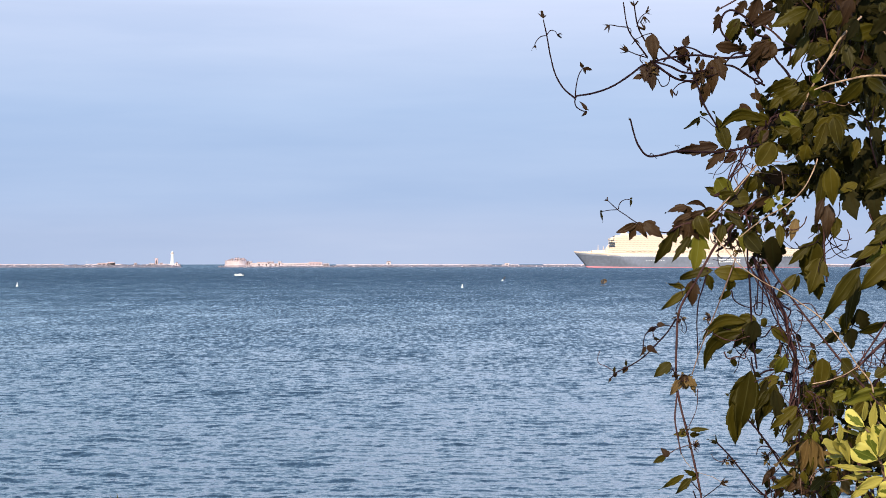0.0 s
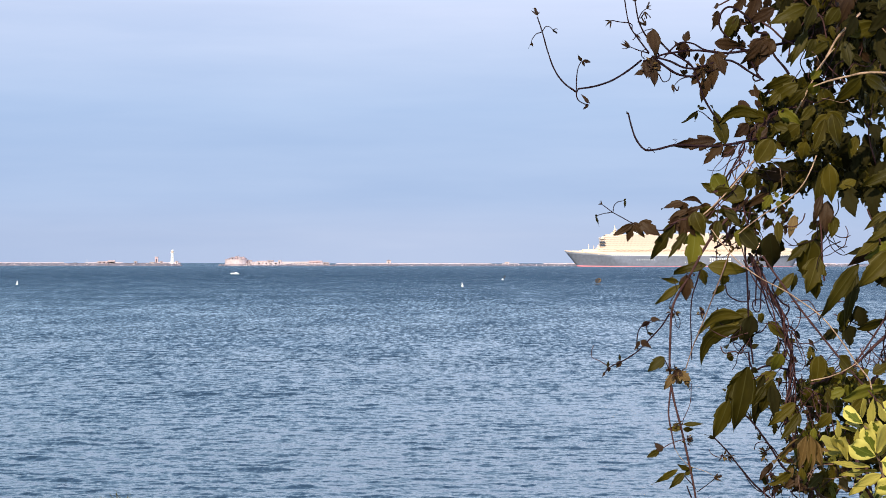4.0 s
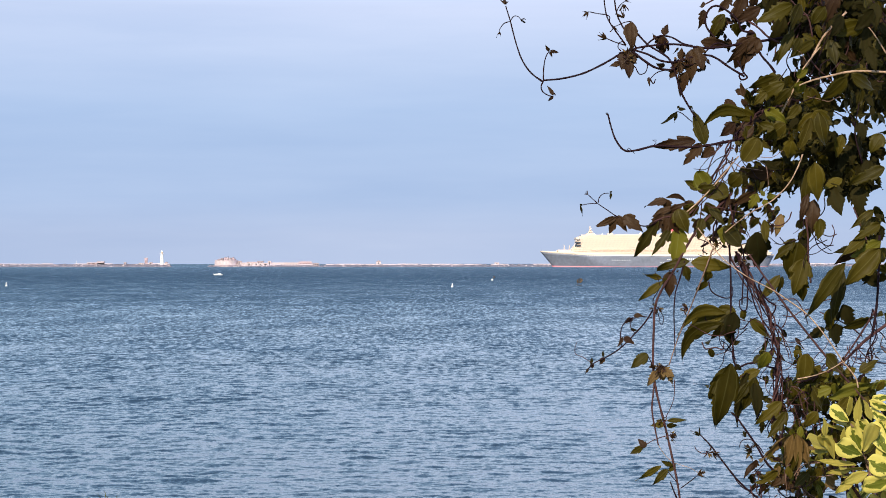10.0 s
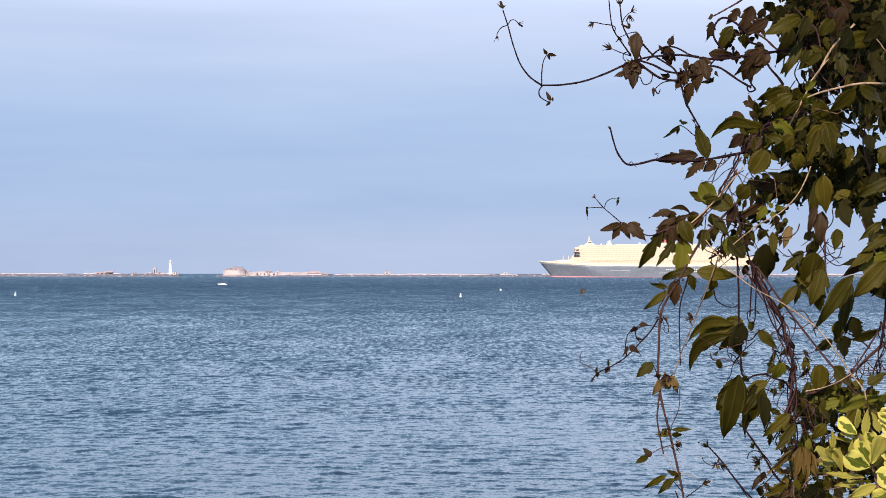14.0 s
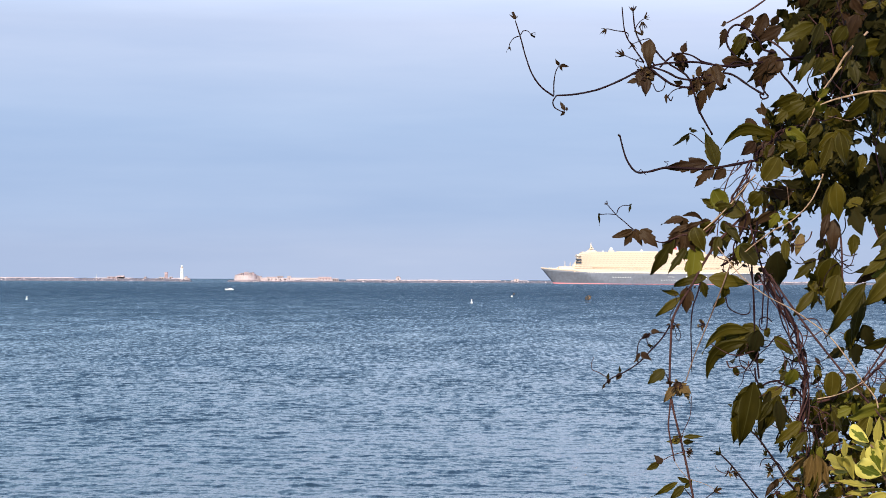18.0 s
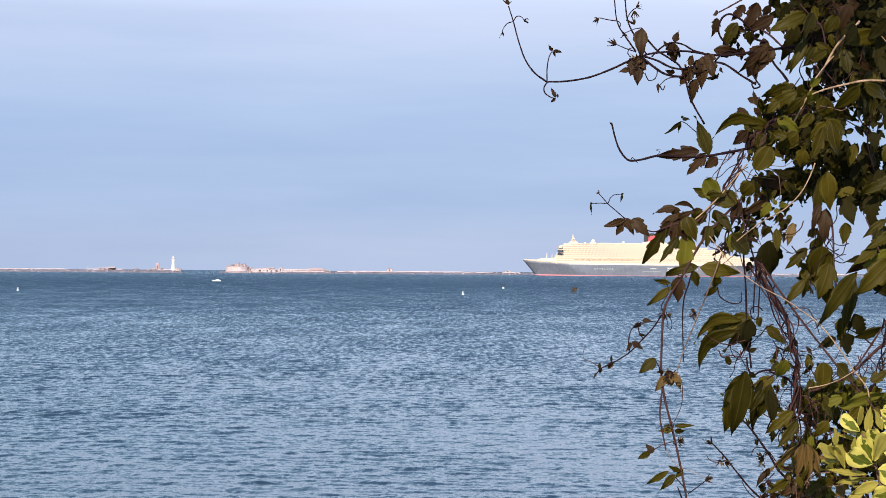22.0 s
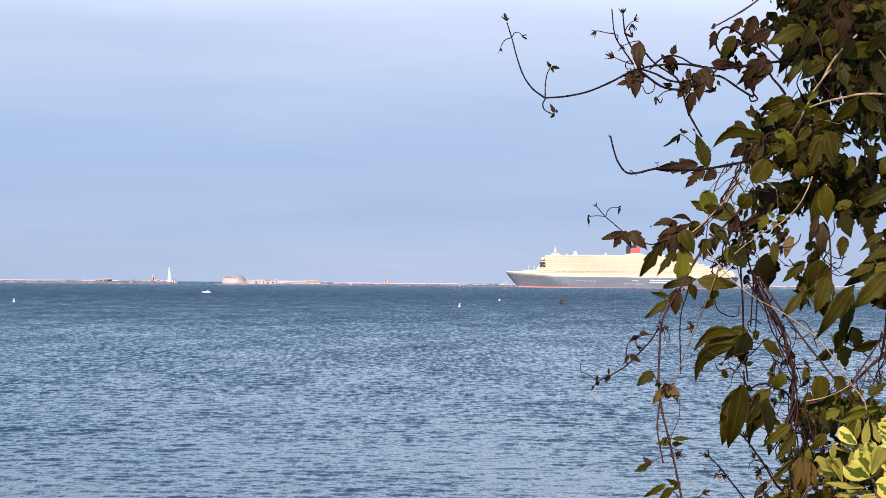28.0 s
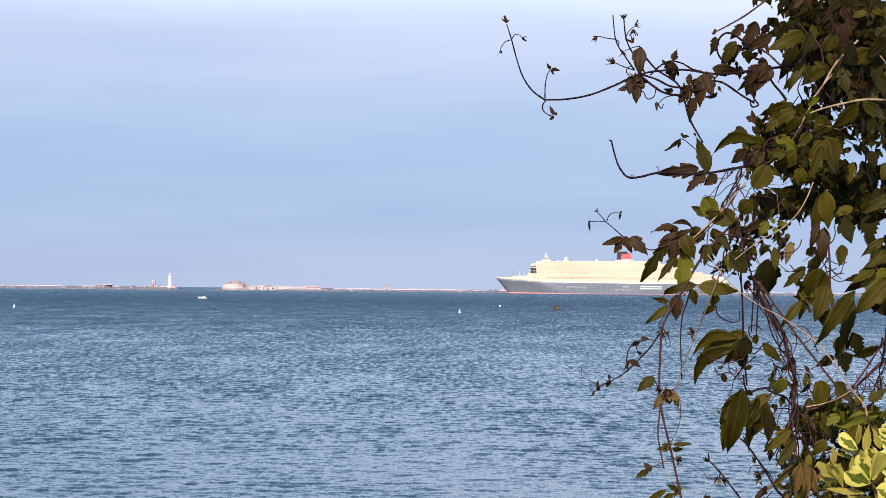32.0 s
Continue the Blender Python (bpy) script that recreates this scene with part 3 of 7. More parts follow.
hut("signal_hut", 884, 892, 3.6, 2.6, STONE, "low pale stone hut on the breakwater", doors=1)

mast = thing("beacon_post", (far(145, OUT), OUT - 3, 4.2), "thin white beacon post on the breakwater", "post")
part("post", lathe(bmesh.new(), [(0.35, -0.6), (0.22, 4.6)], 8), WHITE, mast)
part("lamp", lathe(bmesh.new(), [(0.5, 4.5), (0.6, 5.0), (0.2, 5.6)], 8), WHITE, mast)


def fort():
    x0 = far(409, OUT)
    t = thing("harbour_fort", (x0, OUT + 8, 2.2), "old round stone sea fort with ruined parapets on its roof", "fort")
    R = 18.0
    part("drum", lathe(bmesh.new(), [(R + 1.2, -1.6), (R + 0.8, 1.0), (R + 0.2, 7.0), (R + 0.5, 7.2), (R + 0.5, 7.8), (R - 0.3, 7.8)], 24), STONE, t)
    part("plinth", lathe(bmesh.new(), [(R + 2.4, -1.8), (R + 2.2, 0.6), (R + 1.0, 0.9)], 24), STONE_DARK, t)
    rng = random.Random(5)
    for k in range(7):                        # a few embrasures round the drum
        a = math.pi + math.pi * (k + 0.3 + 0.4 * rng.random()) / 7
        ob = part("embrasure", boxed(-0.5, 0.5, -0.4, 0.4, 3.2, 4.4), BRICK, t, at=(math.cos(a) * (R + 0.35), math.sin(a) * (R + 0.35), 0))
        ob.rotation_euler = (0, 0, a - math.pi / 2)
    for k in range(15):                       # ruined parapet, broken off at uneven heights
        a = math.pi + math.pi * (k + 0.5) / 15
        h = rng.uniform(0.3, 2.6) * (1.0 if 2 < k < 13 else 0.4)
        w = rng.uniform(0.9, 1.9)
        b = bmesh.new()
        prism(b, [(-w, 7.7), (w, 7.7), (w * rng.uniform(0.6, 1.0), 7.8 + h), (-w * rng.uniform(0.3, 1.0), 7.8 + h * rng.uniform(0.5, 1.0))], -0.8, 0.8)
        ob = part("parapet_block", b, rng.choice((STONE, STONE_DARK, BRICK, BRICK)), t, at=(math.cos(a) * (R - 0.9), math.sin(a) * (R - 0.9), 0))
        ob.rotation_euler = (0, 0, a - math.pi / 2)
    for x, w, h, m in ((-11, 3.0, 3.0, BRICK), (-6.5, 4.5, 4.2, STONE_DARK), (-1, 4.0, 5.6, BRICK), (2.4, 1.6, 6.4, STONE), (6, 4.6, 4.8, STONE_DARK), (10.5, 3.0, 5.2, BRICK), (13.6, 2.4, 3.0, STONE_DARK)):
        house = part("roof_building", boxed(x - w / 2, x + w / 2, -6, 2, 7.5, 7.7 + h * 0.8), m, t)
        part("gable", prism(bmesh.new(), [(x - w / 2 - 0.2, 7.7 + h * 0.8), (x + w / 2 + 0.2, 7.7 + h * 0.8), (x + w * rng.uniform(-0.3, 0.3), 7.7 + h)], -6.2, 2.2), STONE_DARK, house)
        part("opening", boxed(x - w * 0.18, x + w * 0.16, -6.06, -5.7, 8.6, 8.6 + h * 0.35), SHADE, house)
    for k in range(9):                        # fallen rock at its seaward foot
        b = bmesh.new()
        bmesh.ops.create_icosphere(b, subdivisions=1, radius=rng.uniform(1.0, 2.2))
        for v in b.verts:
            v.co *= rng.uniform(0.7, 1.2)
        part("rock", b, ROCK, t, at=(-R - 1 - k * 1.1, -6 + rng.uniform(-4, 2), -0.6 - 0.1 * k))


fort()
hut("fort_block", 430, 437, 2.2, 6.6, STONE_DARK, "dark square stone block beside the fort", doors=1)
hut("ruined_barrack", 434, 466, 2.2, 4.2, STONE, "long ruined stone barrack with broken roofs", doors=5, deep=10)
hut("ruined_barrack", 446, 462, 5.2, 2.4, BRICK, "upper storey of the ruined barrack", doors=3, deep=8)
hut("ruined_barrack", 464, 475, 2.2, 6.4, STONE_DARK, "tall ruined end of the barrack", doors=2, deep=8)
hut("ruined_barrack", 468, 483, 2.2, 3.6, STONE, "low pale end of the barrack", doors=2, deep=9)
hut("store_hut", 483, 489, 2.2, 6.6, STONE, "tall narrow stone hut on the breakwater", doors=1)


def arcade(u0, u1, h, n, material, label):
    """A long wall of gun casemates: piers, and between them dark openings whose shade is the back wall's colour."""
    x0, x1 = far(u0, OUT), far(u1, OUT)
    t = thing("casemate_wall", (x0, OUT, 2.0), label, "wall")
    step = (x1 - x0) / n
    part("back_wall", boxed(0, x1 - x0, -1.0, 5, -1.0, h - 0.1), SHADE, t)
    for k in range(n + 1):
        part("pier", boxed(k * step - step * 0.29, k * step + step * 0.29, -2.6, -0.9, -1.0, h * 0.62), material, t)
    part("lintel", boxed(-1, x1 - x0 + 1, -2.8, 5.2, h * 0.62 + 0.004, h), material, t)
    for k in range(n * 2):
        part("merlon", boxed((k + 0.2) * step / 2, (k + 0.75) * step / 2, -2.6, -1.4, h + 0.004, h + 0.7), material, t)


ruin = random.Random(31)
wreck = thing("ruined_wall", (far(458, OUT), OUT - 5.5, 2.0), "broken stone walls in front of the ruined barrack", "ruin")
for k in range(26):
    x = ruin.uniform(-24, 24)
    w, h = ruin.uniform(1.0, 3.4), ruin.uniform(0.8, 3.6)
    part("wall_stump", boxed(x - w / 2, x + w / 2, -ruin.uniform(0.5, 1.4) - 1, 1.2, -0.8, h, bevel=0.12), ruin.choice((STONE, STONE_DARK, BRICK, PARAPET)), wreck)
arcade(489, 536, 4.4, 9, STONE, "long pale stone casemate wall with dark openings")
arcade(538, 560, 6.0, 4, BRICK, "taller pinkish brick casemate wall")
hut("store_hut", 563, 573, 2.0, 3.6, STONE_DARK, "dark stone huts at the breakwater", doors=3)


# ---------------------------------------------------------------- ocean liner
SHIP_Y = 2954.0


def deck_line(x):
    """Top of the dark hull paint above the water, along the ship from the bow."""
    return np.interp(x, (0, 20, 64, 120, 200, 345), (22.6, 20.6, 17.6, 16.2, 15.6, 16.6))


def half_beam(s, z, top):
    k = z / top
    bow = min(1.0, (s / (0.30 - 0.12 * k)) ** (0.75 - 0.15 * k)) if s > 0 else 0.0
    stern = min(1.0, ((1 - s) / 0.16) ** 0.55) if s < 1 else 0.0
    return 20.5 * min(bow, 0.35 + 0.65 * stern)


def hull_skin(bm, z_of, levels, grow=0.0):
    n = 60
    rows = []
    for lev in levels:
        row = []
        for i in range(n + 1):
            s = i / n
            z0 = z_of(0.0, lev)
            xb = 19.5 * max(0, 1 - max(0, z_of(0, lev)) / 23.0) ** 0.9
            xs = 336 + 9 * min(1, max(0, z_of(345, lev)) / 17.0)
            x = xb + (xs - xb) * s ** 1.15
            z = z_of(x, lev)
            row.append((x, half_beam(s, max(z, 0), 22) + grow, z))
        rows.append(row)
    for side in (-1, 1):
        vs = [[bm.verts.new((x, side * y, z)) for x, y, z in row] for row in rows]
        for a, b in zip(vs, vs[1:]):
            for i in range(n):
                bm.faces.new((a[i], a[i + 1], b[i + 1], b[i]))
        if side < 0:
            left = vs
    for i in range(n):
        bm.faces.new((left[-1][i], left[-1][i + 1], vs[-1][i + 1], vs[-1][i]))
    for a, b, c, d in zip(left, left[1:], vs, vs[1:]):
        bm.faces.new((a[n], b[n], d[n], c[n]))
        bm.faces.new((a[0], b[0], d[0], c[0]))
    bmesh.ops.remove_doubles(bm, verts=bm.verts, dist=0.01)
    return bm


def make_liner():
    t = thing("ocean_liner", (far(951.8, SHIP_Y), SHIP_Y, 0), "large ocean liner with slate hull, cream decks and red funnel", "ship")
    levels = [i / 8 for i in range(9)]
    part("hull", hull_skin(bmesh.new(), lambda x, k: -2 + (deck_line(x) + 2) * k, levels), HULL, t, "dark slate-grey hull", True)
    part("boot_topping", hull_skin(bmesh.new(), lambda x, k: -2 + (2 + np.interp(x, (0, 40, 120, 345), (2.4, 1.5, 0.6, 0.5))) * k, (0, 0.5, 1), 0.15), BOOT, t, "red band along the waterline", True)
    part("bulwark", hull_skin(bmesh.new(), lambda x, k: deck_line(x) + 0.01 + np.interp(x, (0, 20, 64, 75, 320, 345), (1.6, 2.0, 3.2, 3.0, 2.6, 2.2)) * k, (0, 0.5, 1), 0.05), CREAM, t, "white bulwark", True)
    # decks, each a wall set back between proud slab edges
    floors = [(48, 338, 19.4), (50, 330, 19.2), (51, 322, 19.0), (52, 312, 18.6), (53, 302, 18.2), (54, 291, 18.0), (55, 282, 17.6), (56, 270, 17.2), (58, 256, 16.6), (60, 240, 15.5)]
    z = 17.6
    div, win = bmesh.new(), bmesh.new()
    for k, (a, b, w) in enumerate(floors):
        body = boxed(a, b, -w, w, z, z + 2.35)
        d = part("deck_house", body, CABIN if k in (1, 2, 4, 5, 6, 7) else CREAM, t)
        rim = bmesh.new()
        prism(rim, [(a - 1.0, z + 2.354), (b + 2, z + 2.354), (b + 2, z + 2.9), (a - 1.0, z + 2.9)], -w - 0.6, w + 0.6)
        box(rim, a - 0.6, b + 1.8, -w - 0.6, -w - 0.5, z + 2.9, z + 3.85)
        part("deck_edge", rim, CREAM, d, "white deck edge with its rail")
        if k in (1, 2, 4, 5, 6, 7):
            x = a + 4
            while x < b - 4:
                box(div, x - 0.25, x + 0.25, -w - 0.5, -w, z, z + 2.35)
                x += 5.2
            x = a + 5.2
            while x < b - 5:
                box(win, x, x + 2.4, -w - 0.05, -w + 0.2, z + 0.3, z + 2.1)
                x += 5.2
        else:
            x = a + 3
            while x < b - 4:
                box(win, x, x + 1.6, -w - 0.05, -w + 0.2, z + 0.8, z + 1.8)
                x += 3.4
        z += 2.9
    top = z
    tagged(part("balcony_grid", div, CREAM, t), kind="stuff")
    tagged(part("glazing", win, PANE, t), kind="stuff")
    # forward face: sloping front with the bridge
    part("front", prism(bmesh.new(), [(44, 19), (46.5, 27), (52, 34), (53, 43.5), (62, 46.5), (70, 46.5), (70, 19)], -16.5, 16.5), CREAM, t)
    for zz in (30.6, 35.0):
        part("bridge_windows", boxed(50.5, 58.5, -21.2, -15.0, zz, zz + 2.4), WINDOW, t, "dark bridge windows")
    part("bridge_wing", boxed(52, 57, -22, 22, 40.4, 43.4, bevel=0.4), CREAM, t)
    # forecastle
    part("forecastle_deck_house", boxed(26, 46, -9, 9, 18.5, 25.6, bevel=0.5), CREAM, t)
    part("breakwater_plate", prism(bmesh.new(), [(20, 21), (24, 21), (25.5, 24.5), (24.5, 24.5)], -10, 10), CREAM, t)
    for x, h in ((35.6, 33.2), (43.2, 32.2)):
        part("foremast", lathe(bmesh.new(), [(0.7, 24), (0.35, h)], 8, (x, -4, 0)), CREAM, t)
    for k in range(5):
        part("winch", boxed(12 + k * 3, 13.6 + k * 3, -3, -1, 21.5, 23.8), CREAM, t)
    # lifeboats along the promenade
    for k in range(22):
        x = 78 + k * 8.6
        if 176 < x < 184:
            continue
        b = lathe(bmesh.new(), [(0.1, -3.6), (0.7, -3.0), (1.1, -1.2), (1.1, 1.2), (0.7, 3.0), (0.1, 3.6)], 10)
        bmesh.ops.rotate(b, verts=b.verts, matrix=Matrix.Rotation(math.pi / 2, 3, "Y"))
        boat = part("lifeboat", b, ORANGE, t, "orange-topped lifeboat", True, (x, -19.7, 24.6))
        part("davit", boxed(-0.2, 0.2, -0.5, 1.2, 0.9, 1.9), CREAM, boat)
    # radar mast
    part("mast_foot", prism(bmesh.new(), [(66, top), (84, top), (79, top + 4), (70, top + 4)], -7, 7), CREAM, t)
    part("mast", prism(bmesh.new(), [(71.0, top + 3.8), (77.5, top + 3.8), (75.0, top + 8.5), (74.4, top + 14.2), (73.6, top + 14.2), (73.2, top + 8.5)], -1.6, 1.6), CREAM, t)
    for dz, w in ((5.2, 6.0), (7.6, 3.6), (9.8, 2.0)):
        part("radar_arm", boxed(75 - w * 0.55, 75 + w * 0.5, -w, w, top + dz, top + dz + 0.7), CREAM, t)
    # satellite domes and their houses
    for x, r, h in ((104, 2.7, 5.0), (149, 1.9, 2.6), (92, 1.3, 1.6), (226, 1.8, 2.2)):
        part("dome_house", boxed(x - r * 1.6, x + r * 1.6, -4, 4, top - 0.2, top + h * 0.62, bevel=0.3), CREAM, t)
        b = bmesh.new()
        bmesh.ops.create_uvsphere(b, u_segments=14, v_segments=9, radius=r)
        part("satellite_dome", b, WHITE, t, "white satellite dome", True, (x, 0, top + h * 0.62 + r * 0.7))
    part("sun_deck_house", boxed(112, 172, -11, 11, top - 0.2, top + 1.9, bevel=0.3), CREAM, t)
    part("sun_deck_house", boxed(204, 236, -11, 11, top - 0.2, top + 2.4, bevel=0.3), CREAM, t)
    # funnel: housing, red stack, dark cowl and intake
    part("funnel_housing", prism(bmesh.new(), [(172, top - 0.2), (206, top - 0.2), (202, top + 4.2), (192, top + 5.4), (178, top + 3.4)], -9.5, 9.5), CREAM, t)
    part("funnel", prism(bmesh.new(), [(181, top + 3.6), (200.5, top + 3.6), (199.0, top + 13.2), (194, top + 15.2), (183.2, top + 14.6)], -6.0, 6.0), FUNNEL, t, "red funnel")
    part("funnel_cowl", prism(bmesh.new(), [(179.2, top + 4.4), (184.6, top + 4.4), (185.2, top + 12.6), (194.5, top + 13.4), (193.5, top + 16.6), (179.8, top + 16.2)], -6.3, 6.3), BLACK, t, "black funnel cowl")
    # stern terraces
    part("stern_house", prism(bmesh.new(), [(296, 20), (338, 20), (334, 26.5), (318, 28.4), (304, 31)], -15, 15), CREAM, t)
    # rows of ports in the hull
    def ports(x0, x1, zz, step, w, h):
        x = x0
        while x < x1:
            part("port", boxed(x, x + w, -20.75, -20.3, zz, zz + h), WHITE, t)
            x += step
    ports(68, 330, 16.0, 3.4, 1.7, 1.2)
    ports(105, 131, 9.6, 3.6, 1.4, 1.0)
    ports(176, 202, 5.9, 3.6, 1.4, 0.9)
    ports(186, 194, 10.4, 2.6, 1.8, 1.0)
    ports(212, 243, 10.6, 2.9, 2.0, 1.9)
    ports(212, 243, 7.6, 2.9, 2.0, 1.6)
    ports(255, 300, 9.4, 4.4, 1.2, 0.9)
    return t


liner = make_liner()


# ---------------------------------------------------------------- small craft and buoys
def water_place(u, v):
    """Where a line of sight, so far across and below the horizon, meets the water."""
    d = EYE * 3536.4 / (v - 468.6)
    return far(u, d), d


def cone_buoy(u, v, h, w, label):
    x, y = water_place(u, v)
    t = thing("marker_buoy", (x, y, 0), label, "buoy", "harbour marker buoys")
    part("float", lathe(bmesh.new(), [(w * 0.35, -0.4), (w * 0.5, 0.0), (w * 0.5, 0.35), (w * 0.38, 0.5)], 12), WHITE, t, smooth=True)
    part("cone", lathe(bmesh.new(), [(w * 0.36, 0.45), (w * 0.2, h * 0.66), (w * 0.14, h * 0.68)], 12), WHITE, t, smooth=True)
    part("topmark", lathe(bmesh.new(), [(0.05, h * 0.66), (w * 0.2, h * 0.76), (w * 0.2, h * 0.9), (0.05, h)], 10), WHITE, t)
    return t


buoy_a = cone_buoy(809, 518.5, 1.7, 1.0, "white conical marker buoy afloat")
buoy_d = cone_buoy(20.5, 516, 1.8, 1.05, "white conical marker buoy afloat")

x, y = water_place(880, 507)
flag_buoy = thing("flag_buoy", (x, y, 0), "white float with a leaning pole and a dark flag", "buoy")
b = bmesh.new()
bmesh.ops.create_uvsphere(b, u_segments=12, v_segments=8, radius=0.6)
part("float", b, WHITE, flag_buoy, smooth=True, at=(0, 0, 0.45))
part("pole", tube(bmesh.new(), [(0, 0, 0.3), (1.0, 0, 2.6)], 0.07, 0.06), BLACK, flag_buoy)
part("flag", prism(bmesh.new(), [(0.35, 1.4), (1.35, 1.35), (1.5, 2.5), (0.8, 2.6)], -0.05, 0.05), BLACK, flag_buoy, "dark flag")


def motor_boat():
    x, y = water_place(389.5, 497)
    t = thing("motor_boat", (x, y, 0), "small white motor boat under way", "boat")
    n, rows = 12, []
    bm = bmesh.new()
    for i in range(n + 1):
        s = i / n
        w = 1.15 * min(1, (s / 0.45) ** 0.6)
        top = 1.0 - 0.35 * s
        rows.append([bm.verts.new((-3.3 + 6.6 * s + dx * (1 - s), yy * w, zz)) for yy, zz, dx in ((-1, top, -0.4), (-0.85, 0.1, 0.2), (0, -0.35, 0.5), (0.85, 0.1, 0.2), (1, top, -0.4))])
    for a, c in zip(rows, rows[1:]):
        for k in range(4):
            bm.faces.new((a[k], a[k + 1], c[k + 1], c[k]))
        bm.faces.new((a[4], a[0], c[0], c[4]))
    bm.faces.new(rows[-1])
    part("hull", bm, WHITE, t, smooth=False)
    part("cabin", prism(bmesh.new(), [(-1.2, 0.8), (1.9, 0.7), (1.8, 1.5), (0.2, 1.6), (-0.5, 1.45)], -0.85, 0.85), WHITE, t)
    part("windscreen", prism(bmesh.new(), [(-0.75, 1.15), (0.15, 1.2), (0.15, 1.5), (-0.5, 1.42)], -0.87, 0.87), WINDOW, t)
    part("rail", tube(bmesh.new(), [(-3.3, -0.2, 1.0), (-2.4, -0.8, 1.45), (-0.8, -1.0, 1.4)], 0.03, 0.03), WHITE, t)
    part("outboard_motor", boxed(3.1, 3.6, -0.25, 0.25, 0.0, 1.1, bevel=0.08), BLACK, t)
    return t


boat = motor_boat()


def sail_craft():
    """A low board-like hull under a rounded tan sail that leans over."""
    x, y = water_place(1026, 515.5)
    t = thing("sailing_craft", (x, y, 0), "small low sailing craft under a rounded tan sail", "boat")
    part("hull", prism(bmesh.new(), [(-1.5, 0.25), (-1.0, -0.1), (1.2, -0.1), (1.45, 0.3)], -0.4, 0.4), BLACK, t)
    bm = bmesh.new()
    ring, mid = [], bm.verts.new((0.35, -0.45, 2.0))
    for k in range(16):
        a = 2 * math.pi * k / 16
        r = 1.25 + 0.25 * math.cos(2 * a - 0.8)
        ring.append(bm.verts.new((0.35 + r * math.cos(a) * 0.95, -0.1 * abs(math.sin(a)), 2.05 + r * math.sin(a))))
    for k in range(16):
        bm.faces.new((mid, ring[k], ring[(k + 1) % 16]))
    bmesh.ops.solidify(bm, geom=bm.faces[:], thickness=0.05)
    sail = part("sail", bm, TAN, t, "rounded tan sail", True)
    part("batten", tube(bmesh.new(), [(-0.9, -0.2, 1.0), (0.3, -0.6, 2.1), (1.4, -0.2, 3.0)], 0.07, 0.05), BLACK, sail)
    part("sail_panel", prism(bmesh.new(), [(-0.8, 0.9), (0.1, 0.95), (0.55, 2.3), (0.2, 3.2), (-0.5, 2.4)], -0.6, -0.55), BLACK, t, "dark sail panel")
    part("mast", tube(bmesh.new(), [(-0.5, 0, 0.2), (-0.75, 0, 1.4), (-0.3, 0, 2.9)], 0.1, 0.06), BLACK, t)
    part("boom", tube(bmesh.new(), [(-0.7, 0, 0.95), (0.8, -0.3, 1.1)], 0.06, 0.05), BLACK, t)
    return t


craft = sail_craft()


# ---------------------------------------------------------------- climbing vine
# The vine hangs in a loose sheet SHEET metres out; u and v count steps of 0.8 mm across and down that sheet, d is metres behind it.
SHEET, STEP = 2.829, 0.0008


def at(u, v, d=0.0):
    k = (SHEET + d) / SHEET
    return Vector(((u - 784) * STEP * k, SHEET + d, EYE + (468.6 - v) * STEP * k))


VINE_FOOT = Vector((0.78, 3.05, EYE - 1.62))
vine = thing("climbing_vine", VINE_FOOT, "straggling climbing vine with bronze-green lobed leaves and bare twining stems", "vine")


def leaf_mesh(name, rise, fall, teeth, fold, bend, twist, sickle, seed, arch=0.0):
    """A leaf one long and about one wide; rise and fall shape the half width from stalk to tip, teeth are (place, depth) of its notches."""
    rng = random.Random(seed)
    me = bpy.data.meshes.new(name)
    n, cols = 22, (-1.0, -0.70, -0.34, 0.0, 0.34, 0.70, 1.0)
    peak = rise / (rise + fall)
    top = peak ** rise * (1 - peak) ** fall
    cut = {sg: [(p + rng.uniform(-0.05, 0.05), d * rng.uniform(0.6, 1.25)) for p, d in teeth] for sg in (-1, 1)}
    wave = {sg: (rng.uniform(0, 6.28), rng.uniform(7, 12), rng.uniform(0.02, 0.06)) for sg in (-1, 1)}
    vs, uvs, fs = [], [], []
    for i in range(n + 1):
        t = i / n
        w = 0.5 * max(t, 0.012) ** rise * max(1 - t, 0.0) ** fall / top
        for c in cols:
            sg = 1 if c > 0 else -1
            wide, fwd = w, 0.0
            for p, d in cut[sg]:
                if p <= t < p + 0.2:
                    wide *= 1 - d * (1 - (t - p) / 0.2)
                elif p - 0.10 < t < p:
                    wide *= 1 + 0.35 * d * (t - p + 0.10) / 0.10
                    fwd += 0.12 * d * (t - p + 0.10) / 0.10
            if teeth and 0.12 < t < 0.9:
                wide *= 1 + 0.13 * ((t * 7.3 + 0.37 * sg) % 1.0 - 0.5)
            x = c * (w + (wide - w) * abs(c) ** 2)
            y = t + fwd * abs(c) ** 3
            x += sickle * (t * t - t * 0.3) + arch * 4 * (t - t * t)
            ph, fr, am = wave[sg]
            lift = fold * abs(c) ** 1.2 * w - 0.9 * fold * (c * w) ** 2 * 2 - bend * t * t + twist * c * t * 0.3 + am * abs(c) ** 3 * math.sin(fr * t + ph)
            lift += 0.006 * math.cos(c * 9.0) * math.sin(math.pi * t)
            vs.append((x, y, lift))
            uvs.append((c * 0.95, t))
    m = len(cols)
    for i in range(n):
        for k in range(m - 1):
            a = i * m + k
            fs.append((a, a + 1, a + m + 1, a + m))
    me.from_pydata(vs, [], fs)
    layer = me.uv_layers.new(name="UVMap")
    for lp in me.loops:
        layer.data[lp.index].uv = uvs[lp.vertex_index]
    me.shade_smooth()
    return me


